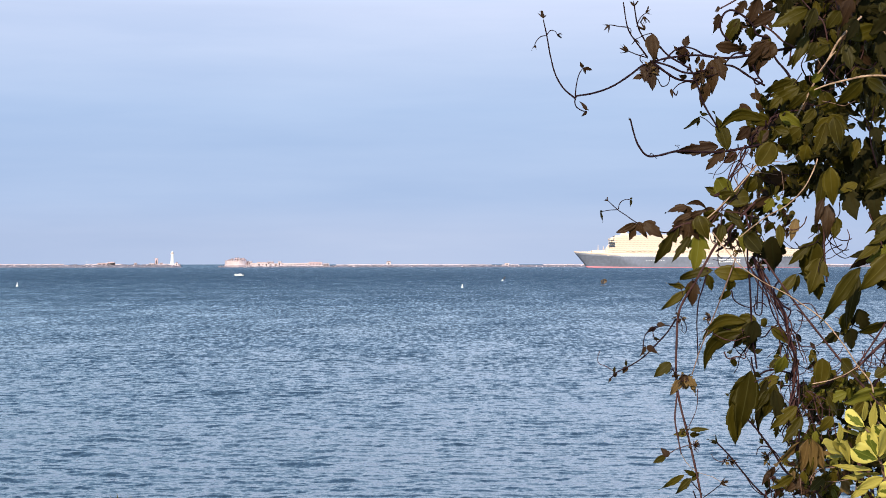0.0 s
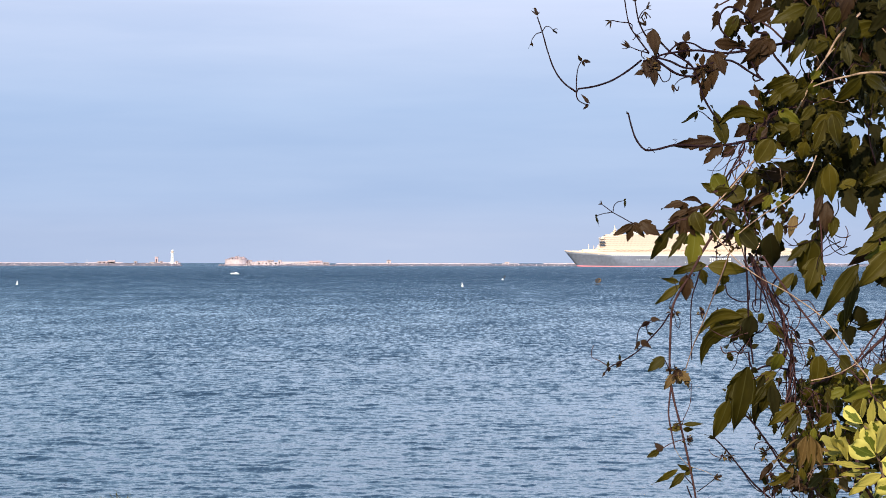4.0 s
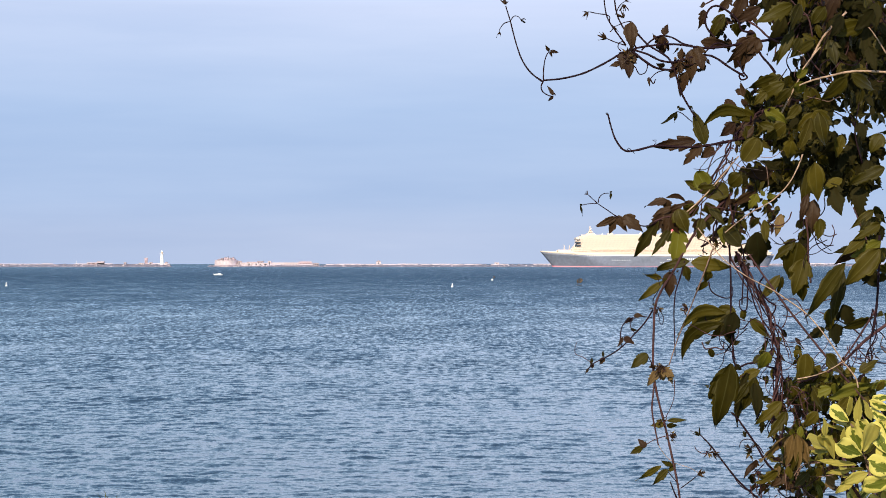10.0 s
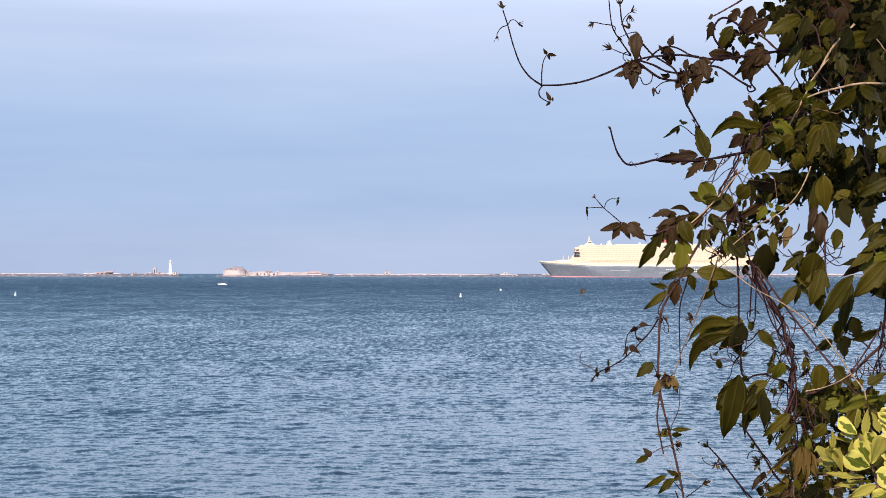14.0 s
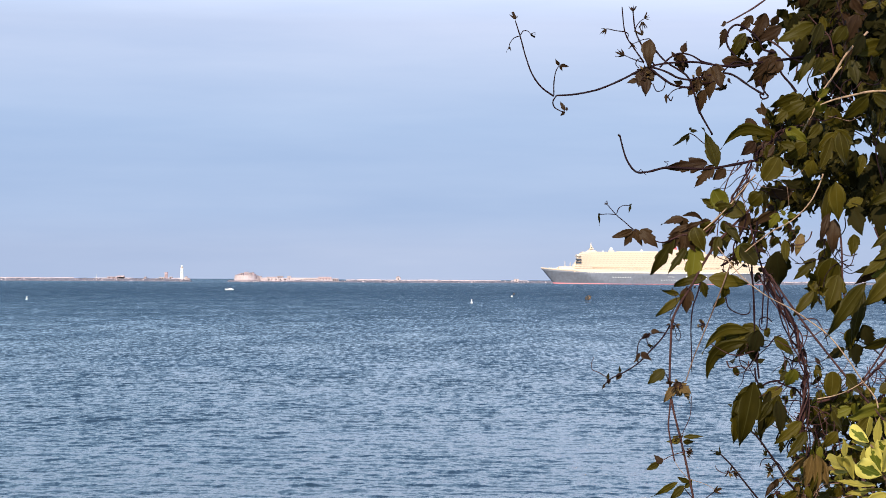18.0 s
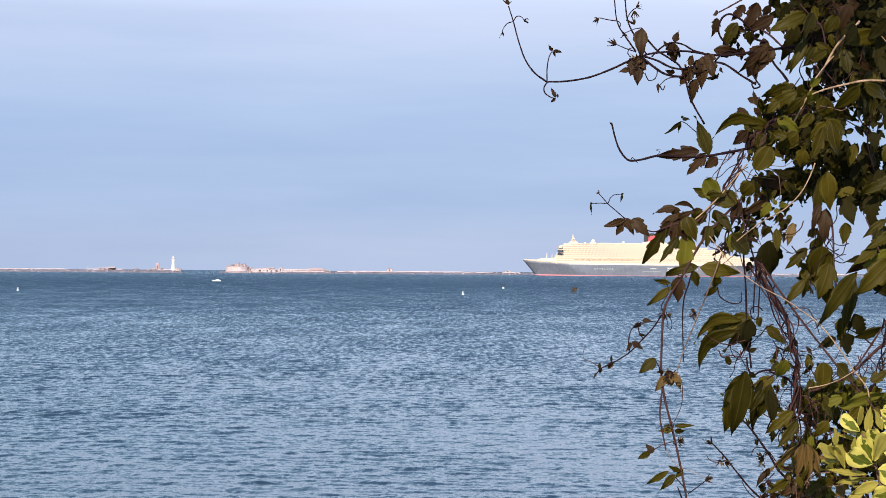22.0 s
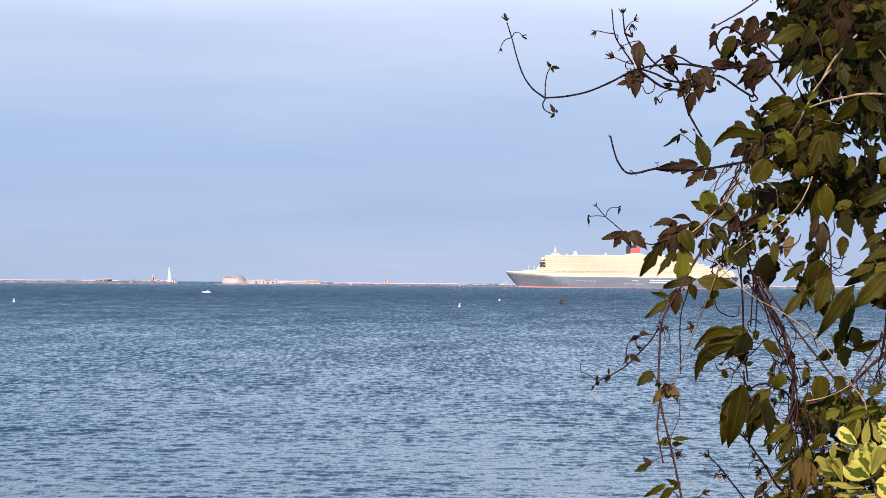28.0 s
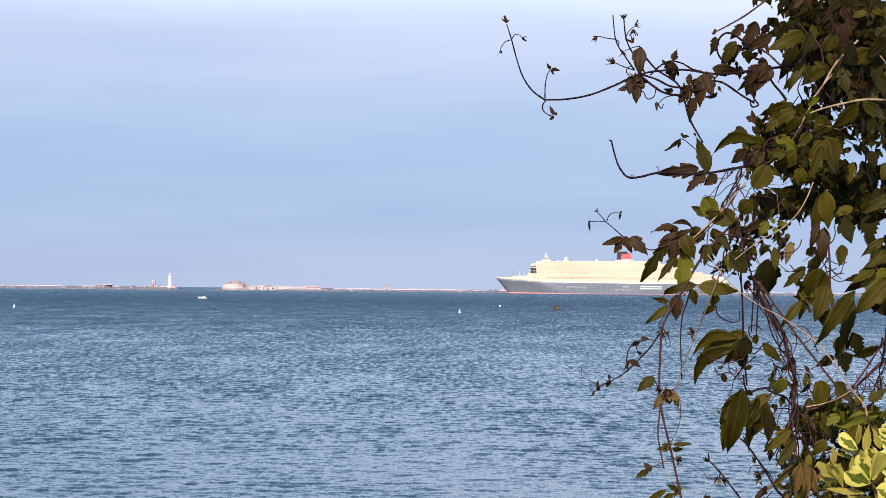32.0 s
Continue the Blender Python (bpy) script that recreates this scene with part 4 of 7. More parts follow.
PROFILES = {
    "ovate": (0.80, 1.30, ((0.50, 0.24),)),
    "lobed": (0.74, 1.25, ((0.36, 0.50), (0.62, 0.24))),
    "toothed": (0.72, 1.22, ((0.30, 0.22), (0.46, 0.38), (0.62, 0.36))),
    "lance": (0.88, 1.40, ((0.52, 0.14),)),
    "spoon": (0.95, 0.42, ()),
    "round": (0.50, 0.62, ((0.7, 0.08),)),
}
SHAPES = {}
for num, (nm, (rise, fall, teeth)) in enumerate(PROFILES.items()):
    SHAPES[nm] = [leaf_mesh(nm, rise, fall, teeth, f, b, w, c, num * 10 + j) for j, (f, b, w, c) in enumerate(((0.40, 0.14, 0.3, 0.10), (0.28, 0.36, -0.5, -0.14), (0.60, -0.08, 0.5, 0.05), (0.45, 0.58, 0.2, -0.10), (0.75, 0.22, -0.3, 0.18), (0.20, 0.44, 0.7, -0.05)))]
    SHAPES[nm] += [leaf_mesh(nm, rise, fall, teeth, 0.40, 0.15, 0.2, 0.0, num * 10 + 6, 1.0), leaf_mesh(nm, rise, fall, teeth, 0.40, 0.15, -0.2, 0.0, num * 10 + 7, -1.0)]
TONES = {"g": LEAF_GREEN, "o": LEAF_OLIVE, "b": LEAF_BRONZE, "d": LEAF_DARK_SHADE, "r": LEAF_RUST, "y": LEAF_BRIGHT, "v": LEAF_GOLD, "u": LEAF_BACK}
TONED = {}


def toned(shape, k, tone):
    key = (shape, k, tone)
    if key not in TONED:
        me = SHAPES[shape][k].copy()
        me.materials.append(TONES[tone])
        TONED[key] = me
    return TONED[key]


pick = random.Random(11)
PIVOT = {vine: VINE_FOOT}


def place_leaf(name, parent, base, tip, width, tone, shape, roll, lean, k=None):
    """Hangs a leaf from base to tip with its face towards the sea path, turned by roll about its rib and leaning."""
    run = tip - base
    length = max(run.length, 0.004)
    y = run.normalized()
    z = Vector((0, -1, 0))
    z = (z - y * z.dot(y)).normalized()
    x = y.cross(z)
    rot = Matrix((x, y, z)).transposed().to_4x4() @ Matrix.Rotation(lean, 4, "X") @ Matrix.Rotation(roll, 4, "Y")
    size = length / max(0.6, math.cos(lean))
    wide = width / max(0.55, math.cos(roll))
    ob = new(name, toned(shape, pick.randrange(6) if k is None else k, tone))
    ob.parent = parent
    ob.matrix_basis = Matrix.Translation(base - PIVOT[parent]) @ rot @ Matrix.Diagonal((wide, size, (size + wide) / 2, 1))
    return ob


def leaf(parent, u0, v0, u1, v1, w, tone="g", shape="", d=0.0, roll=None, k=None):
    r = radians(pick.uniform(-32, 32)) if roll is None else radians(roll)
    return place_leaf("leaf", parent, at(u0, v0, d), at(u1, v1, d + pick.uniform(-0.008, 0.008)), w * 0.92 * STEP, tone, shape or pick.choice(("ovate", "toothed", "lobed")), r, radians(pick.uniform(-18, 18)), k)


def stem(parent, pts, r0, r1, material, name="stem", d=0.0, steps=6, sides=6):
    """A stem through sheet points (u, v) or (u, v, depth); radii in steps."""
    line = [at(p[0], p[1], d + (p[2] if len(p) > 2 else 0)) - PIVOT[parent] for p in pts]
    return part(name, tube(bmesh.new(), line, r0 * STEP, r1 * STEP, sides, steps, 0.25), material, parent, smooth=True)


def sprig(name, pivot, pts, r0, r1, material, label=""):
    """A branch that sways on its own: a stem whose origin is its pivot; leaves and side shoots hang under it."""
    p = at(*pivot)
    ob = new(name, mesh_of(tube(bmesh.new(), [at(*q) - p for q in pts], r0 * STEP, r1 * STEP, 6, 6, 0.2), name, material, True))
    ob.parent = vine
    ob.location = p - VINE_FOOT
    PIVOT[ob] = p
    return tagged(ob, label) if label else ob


def bud(parent, u, v, ang, size, tone="b"):
    """The tuft of tiny folded leaves at the end of a shoot; ang in degrees, 90 is up."""
    for da in (-32, -8, 14, 36):
        a = radians(ang + da)
        leaf(parent, u, v, u + size * math.cos(a), v - size * math.sin(a), size * 0.22, tone, "lance", roll=pick.uniform(-50, 50))


# far-left tendril: the arm, and the shoot that whips about at its end
arm = sprig("tendril_arm", (1103, 105), [(1103, 105), (1070, 122), (1030, 138), (990, 146), (957, 148)], 1.9, 1.5, TWIG, "bare purple tendril")
stem(arm, [(957, 148), (951, 158), (953, 168), (963, 175), (972, 177)], 1.3, 0.8, TWIG, "shoot")
leaf(arm, 972, 175, 964, 159, 8, "b", "ovate")
leaf(arm, 975, 176, 976, 166, 5, "b", "ovate")
leaf(arm, 972, 177, 962, 185, 6, "b", "ovate")
whip = sprig("tendril_tip", (957, 148), [(957, 148), (935, 132), (918, 108), (906, 75), (897, 42), (888, 14)], 1.6, 1.0, TWIG, "bare purple tendril tip")
stem(whip, [(957, 147), (957, 125), (960, 105), (966, 93)], 1.2, 0.8, TWIG, "shoot")
leaf(whip, 966, 93, 960, 83, 7, "b", "ovate")
leaf(whip, 968, 92, 985, 96, 7, "b", "ovate")
leaf(whip, 967, 93, 973, 104, 5, "b", "ovate")
stem(whip, [(897, 41), (886, 45), (879, 54), (877, 61)], 0.9, 0.6, TWIG, "shoot")
stem(whip, [(897, 40), (903, 32), (911, 33), (916, 39)], 0.9, 0.6, TWIG, "shoot")
bud(whip, 878, 60, 265, 8)
bud(whip, 915, 38, -15, 9)
bud(whip, 889, 12, 108, 15, "b")

# top spray
top = sprig("top_spray", (1330, 88), [(1100, 104), (1125, 97), (1150, 92), (1200, 89), (1260, 96), (1330, 88), (1420, 76)], 1.5, 2.4, TWIG, "purple-brown stem with bronze leaves")
stem(top, [(1112, 90), (1095, 66), (1083, 48), (1077, 30), (1073, -8)], 1.5, 1.0, TWIG)
stem(top, [(1078, 36), (1062, 34), (1048, 31), (1044, 33)], 1.0, 0.6, TWIG, "shoot")
bud(top, 1046, 31, 215, 13)
stem(top, [(1078, 36), (1084, 40), (1084, 50), (1092, 58)], 1.0, 0.6, TWIG, "shoot")
bud(top, 1092, 57, 270, 10)
stem(top, [(1132, 97), (1118, 75), (1104, 52), (1096, 30), (1092, -6)], 1.6, 1.1, TWIG)
stem(top, [(1095, 36), (1100, 24), (1107, 16), (1114, 12)], 1.0, 0.6, TWIG, "shoot")
bud(top, 1112, 12, 20, 11)
bud(top, 1108, 18, 285, 12)
bud(top, 1092, 0, 92, 12)
stem(top, [(1122, 48), (1110, 50), (1098, 55), (1090, 58)], 0.9, 0.6, TWIG, "shoot")
stem(top, [(1110, 90), (1092, 84), (1076, 77)], 1.0, 0.8, TWIG, "shoot")
bud(top, 1078, 78, 150, 17, "b")
bud(top, 1110, 42, 120, 14, "b")
stem(top, [(1103, 100), (1098, 94), (1100, 86), (1108, 84), (1112, 92)], 0.9, 0.8, TWIG, "tendril")
stem(top, [(1128, 128), (1135, 141), (1146, 138), (1150, 126), (1146, 116)], 0.9, 0.8, TWIG, "tendril")
stem(top, [(1185, 134), (1168, 138), (1156, 148), (1152, 156)], 1.1, 0.6, TWIG, "shoot")
leaf(top, 1152, 146, 1150, 160, 5, "b", "lance")
stem(top, [(1154, 150), (1160, 158), (1164, 150)], 1.4, 0.8, TWIG, "tendril")
stem(top, [(1130, 66), (1150, 88), (1175, 104), (1190, 116), (1200, 140), (1210, 175), (1234, 218)], 1.6, 1.7, TWIG)
stem(top, [(1118, 96), (1150, 106), (1175, 118), (1200, 120), (1230, 112), (1265, 110), (1300, 132), (1325, 147)], 1.8, 2.0, TWIG)
stem(top, [(1120, 98), (1145, 118), (1165, 130), (1190, 134), (1210, 128)], 2.2, 1.8, TWIG)
stem(top, [(1140, 99), (1158, 82), (1175, 74), (1195, 77), (1215, 88), (1232, 92)], 1.6, 1.4, TWIG)
stem(top, [(1210, 128), (1240, 122), (1258, 100), (1275, 88), (1295, 92)], 1.6, 1.4, TWIG)
leaf(top, 1122, 49, 1114, 96, 26, "b", "lance", roll=20)
leaf(top, 1116, 100, 1115, 150, 30, "b", "toothed")
leaf(top, 1122, 102, 1124, 136, 26, "b", "lobed")
leaf(top, 1108, 102, 1103, 132, 22, "b", "toothed")
leaf(top, 1101, 120, 1082, 128, 11, "b", "ovate")
leaf(top, 1180, 73, 1188, 54, 14, "b", "ovate")
leaf(top, 1176, 73, 1177, 109, 24, "b", "lobed")
leaf(top, 1168, 82, 1160, 70, 8, "b", "lance")
leaf(top, 1182, 84, 1194, 100, 10, "b", "lance")
leaf(top, 1180, 128, 1162, 124, 12, "b", "ovate")
leaf(top, 1208, 116, 1211, 96, 12, "b", "ovate")
leaf(top, 1208, 122, 1192, 150, 24, "b", "toothed")
leaf(top, 1212, 118, 1206, 146, 20, "b", "toothed")
leaf(top, 1220, 138, 1203, 178, 20, "b", "ovate")
leaf(top, 1230, 98, 1226, 156, 28, "b", "lance")
leaf(top, 1238, 92, 1251, 136, 26, "b", "lobed")
leaf(top, 1222, 104, 1228, 128, 14, "b", "ovate")

# upper right, near the main mass
leaf(vine, 1258, 20, 1244, 22, 12, "b", "ovate")
leaf(vine, 1256, 30, 1250, 63, 18, "b", "lobed")
stem(vine, [(1275, 80), (1261, 62), (1258, 45), (1266, 28), (1280, 23), (1300, 34), (1316, 50), (1323, 66), (1345, 72)], 1.8, 2.0, TWIG)
stem(vine, [(1258, 20), (1280, 8), (1310, -10), (1350, -40)], 1.3, 1.8, BARK)
leaf(vine, 1303, 6, 1284, 36, 20, "b")
leaf(vine, 1326, 2, 1312, 52, 30, "b", "toothed")
leaf(vine, 1347, 6, 1336, 42, 20, "b")
leaf(vine, 1292, 38, 1264, 76, 24, "g", "ovate")
leaf(vine, 1291, 42, 1289, 74, 18, "b")
leaf(vine, 1312, 52, 1314, 80, 18, "g")
leaf(vine, 1356, 26, 1308, 54, 26, "b", "lance")
leaf(vine, 1250, 86, 1302, 94, 24, "b", "ovate", k=1)
leaf(vine, 1340, 80, 1308, 129, 46, "b", "toothed", roll=10)
leaf(vine, 1355, 82, 1330, 108, 34, "b", "ovate")
leaf(vine, 1325, 108, 1325, 142, 9, "b", "lance")
leaf(vine, 1412, 22, 1352, 52, 32, "g", "toothed", d=-0.05, roll=-12)
leaf(vine, 1345, 82, 1297, 118, 22, "b", "lobed", roll=8)
leaf(vine, 1350, 84, 1322, 130, 24, "b", "lance", roll=-10)
leaf(vine, 1400, 98, 1375, 125, 16, "d", "lance")
leaf(vine, 1545, 62, 1541, 122, 28, "d", "lobed", roll=10, d=-0.03)
leaf(vine, 1398, 42, 1371, 112, 32, "d", "lobed")
leaf(vine, 1414, 64, 1382, 126, 20, "g", "lance")
leaf(vine, 1426, 20, 1400, 74, 30, "g", "toothed", d=-0.05)
leaf(vine, 1480, 84, 1488, 132, 30, "g", "lobed", roll=12, d=-0.05)
leaf(vine, 1538, 52, 1484, 76, 36, "g", "ovate", d=-0.05)
leaf(vine, 1532, 78, 1542, 124, 26, "d", "toothed")
leaf(vine, 1452, 84, 1404, 118, 20, "g", "lance")
leaf(vine, 1490, 4, 1470, 56, 34, "b", "toothed")
leaf(vine, 1560, 18, 1552, 64, 26, "d")
stem(vine, [(1315, 120), (1325, 140), (1332, 150), (1322, 154), (1318, 146), (1328, 142)], 1.6, 1.4, TWIG)
stem(vine, [(1348, 94), (1358, 112), (1372, 128), (1382, 142)], 1.8, 2.2, TWIG)
stem(vine, [(1448, 112), (1470, 74), (1508, 34)], 2.3, 1.9, BARK_PALE, d=-0.03)
stem(vine, [(1392, 214), (1420, 160), (1448, 112)], 1.5, 1.5, BARK_PALE, d=0.03)
stem(vine, [(1424, 164), (1448, 155), (1480, 147), (1525, 139), (1600, 142)], 1.3, 2.3, BARK_PALE, d=-0.05)
stem(vine, [(1334, 50), (1352, 62), (1372, 80), (1400, 92), (1440, 102)], 1.8, 1.8, BARK)
stem(vine, [(1402, 4), (1420, 24), (1440, 44), (1448, 78)], 1.1, 1.4, BARK, d=-0.02)
stem(vine, [(1430, 136), (1448, 112), (1462, 96)], 1.24, 0.99, BARK_PALE, d=-0.05)
stem(vine, [(1545, 58), (1560, 78), (1580, 110)], 0.99, 1.24, BARK_PALE)

# second tendril on the edge, with its leaves
mid = sprig("side_spray", (1320, 262), [(1075, 216), (1081, 240), (1089, 262), (1104, 280), (1125, 280), (1160, 272), (1200, 274), (1240, 273), (1290, 264), (1320, 258)], 1.4, 2.6, TWIG, "purple stem with a bare upturned tip")
bud(mid, 1074, 218, 95, 6)
stem(mid, [(1108, 282), (1112, 276), (1118, 282), (1122, 286)], 0.7, 0.5, TWIG, "tendril")
stem(mid, [(1154, 273), (1160, 266), (1154, 262), (1162, 262)], 0.5, 0.4, TWIG, "tendril")
leaf(mid, 1230, 264, 1154, 274, 28, "b", "lobed", roll=5, k=0)
leaf(mid, 1247, 272, 1228, 204, 30, "g", "lance", roll=10)
leaf(mid, 1241, 268, 1210, 308, 24, "b", "toothed", roll=10)
leaf(mid, 1262, 274, 1241, 296, 22, "b", "ovate")
stem(mid, [(1236, 236), (1222, 228), (1208, 216), (1198, 211)], 1.0, 0.7, TWIG, "shoot")
leaf(mid, 1198, 211, 1173, 234, 7, "d", "lance")
leaf(mid, 1197, 211, 1193, 231, 7, "d", "lance")
leaf(mid, 1200, 208, 1211, 206, 7, "d", "ovate")
leaf(mid, 1198, 206, 1202, 200, 5, "d", "ovate")

# arched leaf and its neighbours
leaf(vine, 1334, 218, 1251, 247, 26, "g", "lance", roll=-20, k=6)
leaf(vine, 1345, 222, 1300, 208, 26, "g", "ovate")
leaf(vine, 1306, 214, 1304, 182, 24, "b", "round", roll=15)
leaf(vine, 1325, 176, 1307, 172, 14, "b", "ovate")
leaf(vine, 1326, 184, 1322, 158, 12, "b", "ovate")
leaf(vine, 1310, 230, 1285, 256, 26, "b", "ovate")
leaf(vine, 1362, 206, 1406, 230, 26, "y", "ovate", roll=5)
leaf(vine, 1458, 212, 1468, 274, 30, "o", "lance", roll=8, d=-0.06)
leaf(vine, 1452, 214, 1418, 246, 26, "o", "ovate", d=-0.05)
leaf(vine, 1450, 210, 1482, 236, 26, "o", "ovate", d=-0.055)
leaf(vine, 1445, 222, 1430, 278, 28, "o", "lobed", d=-0.05)
leaf(vine, 1400, 232, 1360, 262, 34, "o", "toothed", d=-0.05)
leaf(vine, 1350, 258, 1330, 300, 40, "o", "round", d=-0.05)
leaf(vine, 1428, 156, 1424, 182, 24, "y", "round")
leaf(vine, 1440, 168, 1454, 208, 30, "g", "round")
leaf(vine, 1508, 150, 1470, 196, 32, "g", "ovate", d=-0.05)
leaf(vine, 1518, 146, 1568, 174, 28, "g", "ovate", d=-0.05)
leaf(vine, 1398, 160, 1345, 186, 28, "g", "lobed")
leaf(vine, 1386, 148, 1330, 172, 24, "g", "lance")
leaf(vine, 1410, 170, 1372, 204, 22, "g", "toothed")
leaf(vine, 1344, 236, 1306, 254, 30, "b", "ovate")
leaf(vine, 1330, 236, 1340, 266, 26, "g", "ovate")
leaf(vine, 1500, 252, 1492, 290, 22, "o", "ovate")
leaf(vine, 1570, 250, 1550, 282, 30, "g", "ovate")
leaf(vine, 1530, 230, 1540, 262, 26, "d", "ovate")
leaf(vine, 1420, 150, 1440, 132, 18, "y", "round", d=-0.02)

# left cluster over the ship
mitt = sprig("leaf_cluster", (1290, 320), [(1160, 404), (1165, 402), (1185, 395), (1205, 402), (1225, 388), (1248, 360), (1290, 312)], 1.3, 2.2, BARK, "brown stem with a dense leaf cluster")
# the forked shoot that the gusts press down about its node
fork = sprig("forked_shoot", (1172, 400), [(1172, 400), (1145, 409), (1118, 399), (1096, 387), (1078, 372), (1064, 360), (1048, 342)], 1.3, 0.7, TWIG, "thin purple shoot with a forked end")
stem(fork, [(1064, 360), (1050, 359), (1036, 360)], 0.8, 0.6, TWIG, "shoot")
stem(fork, [(1065, 359), (1068, 350), (1076, 344), (1088, 344)], 0.8, 0.6, TWIG, "shoot")
leaf(fork, 1033, 360, 1036, 378, 5, "d", "lance")
leaf(fork, 1036, 358, 1030, 364, 5, "d", "lance")
leaf(fork, 1089, 344, 1087, 357, 5, "d", "lance")
leaf(fork, 1088, 344, 1092, 340, 4, "d", "lance")
bud(fork, 1048, 343, 118, 7)
leaf(fork, 1094, 387, 1060, 402, 14, "b", "lance", k=1)
leaf(fork, 1094, 388, 1079, 416, 18, "b", "lobed")
leaf(fork, 1098, 385, 1107, 414, 16, "b", "lobed")
leaf(fork, 1108, 386, 1132, 417, 28, "b", "lobed", roll=10)
leaf(mitt, 1184, 366, 1146, 371, 17, "b", "ovate", k=1)
leaf(mitt, 1180, 364, 1184, 384, 20, "b", "ovate")
leaf(mitt, 1181, 362, 1220, 374, 10, "b", "lance", k=7)
leaf(mitt, 1194, 380, 1156, 387, 13, "b", "lance")
leaf(mitt, 1188, 384, 1212, 378, 14, "b", "ovate")
leaf(mitt, 1176, 390, 1158, 424, 28, "b", "toothed")
leaf(mitt, 1168, 400, 1131, 467, 22, "g", "lobed", roll=25)
leaf(mitt, 1188, 418, 1155, 466, 18, "g", "lobed", roll=10)
leaf(mitt, 1204, 414, 1200, 485, 38, "y", "lobed", roll=5)
leaf(mitt, 1192, 392, 1210, 428, 34, "b", "ovate", d=-0.01)
leaf(mitt, 1240, 378, 1204, 392, 26, "g", "ovate")
leaf(mitt, 1202, 382, 1213, 422, 34, "o", "ovate", d=-0.014, roll=14)
leaf(mitt, 1212, 372, 1240, 388, 26, "b", "ovate", d=0.01)
leaf(mitt, 1246, 398, 1238, 438, 20, "g", "toothed", d=-0.01)
leaf(mitt, 1268, 396, 1244, 412, 15, "g", "ovate")
leaf(mitt, 1284, 414, 1314, 446, 36, "g", "round", d=-0.02, roll=-10)
leaf(mitt, 1214, 376, 1240, 392, 22, "g", "ovate")
leaf(mitt, 1256, 348, 1234, 316, 36, "y", "round", roll=5, k=2)
leaf(mitt, 1244, 346, 1214, 331, 18, "g", "ovate")
leaf(mitt, 1238, 348, 1270, 340, 22, "g", "ovate")
leaf(mitt, 1292, 348, 1256, 348, 34, "g", "round", roll=20)
leaf(mitt, 1256, 372, 1286, 412, 18, "g", "lance")
leaf(mitt, 1272, 394, 1236, 408, 14, "g", "lance")
leaf(mitt, 1238, 398, 1239, 436, 24, "b", "lobed")
leaf(mitt, 1252, 370, 1262, 392, 18, "g", "ovate")
leaf(mitt, 1272, 422, 1328, 438, 38, "y", "lobed", roll=-8)
leaf(mitt, 1252, 404, 1262, 420, 11, "d", "ovate")
stem(mitt, [(1207, 396), (1235, 372), (1262, 345), (1285, 318), (1310, 288)], 1.0, 1.2, BARK_PALE, d=-0.012)
stem(mitt, [(1225, 398), (1240, 376), (1266, 350), (1292, 312), (1300, 290)], 0.9, 1.1, BARK, d=-0.006)
stem(mitt, [(1242, 402), (1246, 362), (1252, 330), (1262, 296), (1280, 262)], 0.9, 1.0, BARK)
stem(mitt, [(1262, 392), (1268, 402), (1280, 405), (1290, 398)], 1.0, 0.8, TWIG, "tendril")

# lower sprig of the cluster and the long hanging stem
hang = sprig("hanging_stem", (1230, 440), [(1300, 350), (1262, 388), (1232, 424), (1212, 458), (1196, 488), (1176, 520), (1164, 550), (1161, 600), (1160, 655), (1166, 702), (1180, 758), (1193, 815), (1204, 870), (1212, 930)], 2.3, 1.9, BARK, "brown hanging stem")
leaf(hang, 1226, 470, 1168, 476, 16, "g", "lance", roll=30)
leaf(hang, 1228, 472, 1296, 480, 30, "o", "ovate", roll=-10, k=1)
leaf(hang, 1216, 478, 1223, 506, 18, "g", "ovate")
leaf(hang, 1176, 500, 1142, 492, 12, "o", "ovate")
leaf(hang, 1178, 506, 1136, 541, 15, "o", "lance")
leaf(hang, 1190, 488, 1186, 534, 28, "b", "ovate")
leaf(hang, 1180, 500, 1194, 522, 18, "g", "ovate")
leaf(hang, 1260, 486, 1252, 512, 20, "g", "ovate")
leaf(hang, 1256, 506, 1242, 522, 14, "g", "round")
stem(hang, [(1216, 470), (1208, 500), (1200, 525), (1197, 560), (1198, 600), (1199, 638)], 1.4, 0.9, TWIG)
stem(hang, [(1164, 490), (1172, 515), (1160, 540), (1168, 560), (1172, 575)], 0.9, 0.6, TWIG, "tendril")
stem(hang, [(1168, 552), (1178, 568), (1176, 582), (1168, 574)], 0.8, 0.6, TWIG, "tendril")
stem(hang, [(1258, 505), (1264, 524), (1285, 535), (1300, 532), (1301, 515)], 1.2, 0.8, TWIG, "tendril")
low = [(1160, 556), (1146, 578), (1128, 598), (1102, 624), (1075, 641), (1056, 650), (1043, 663)]
stem(hang, low, 1.5, 0.9, TWIG)
stem(hang, [(1104, 622), (1102, 604), (1106, 584), (1118, 573), (1128, 568)], 1.1, 0.7, TWIG, "shoot")
stem(hang, [(1128, 598), (1120, 585), (1122, 574), (1140, 568), (1158, 570)], 1.0, 0.7, TWIG, "shoot")
leaf(hang, 1108, 604, 1128, 619, 14, "b", "ovate")
leaf(hang, 1106, 604, 1099, 622, 7, "b", "lance")
leaf(hang, 1124, 570, 1108, 580, 11, "b", "ovate")
leaf(hang, 1126, 566, 1143, 566, 10, "b", "ovate")
leaf(hang, 1120, 590, 1132, 594, 6, "d", "ovate")
leaf(hang, 1074, 640, 1064, 654, 10, "b", "ovate")
leaf(hang, 1072, 640, 1071, 627, 5, "d", "lance")
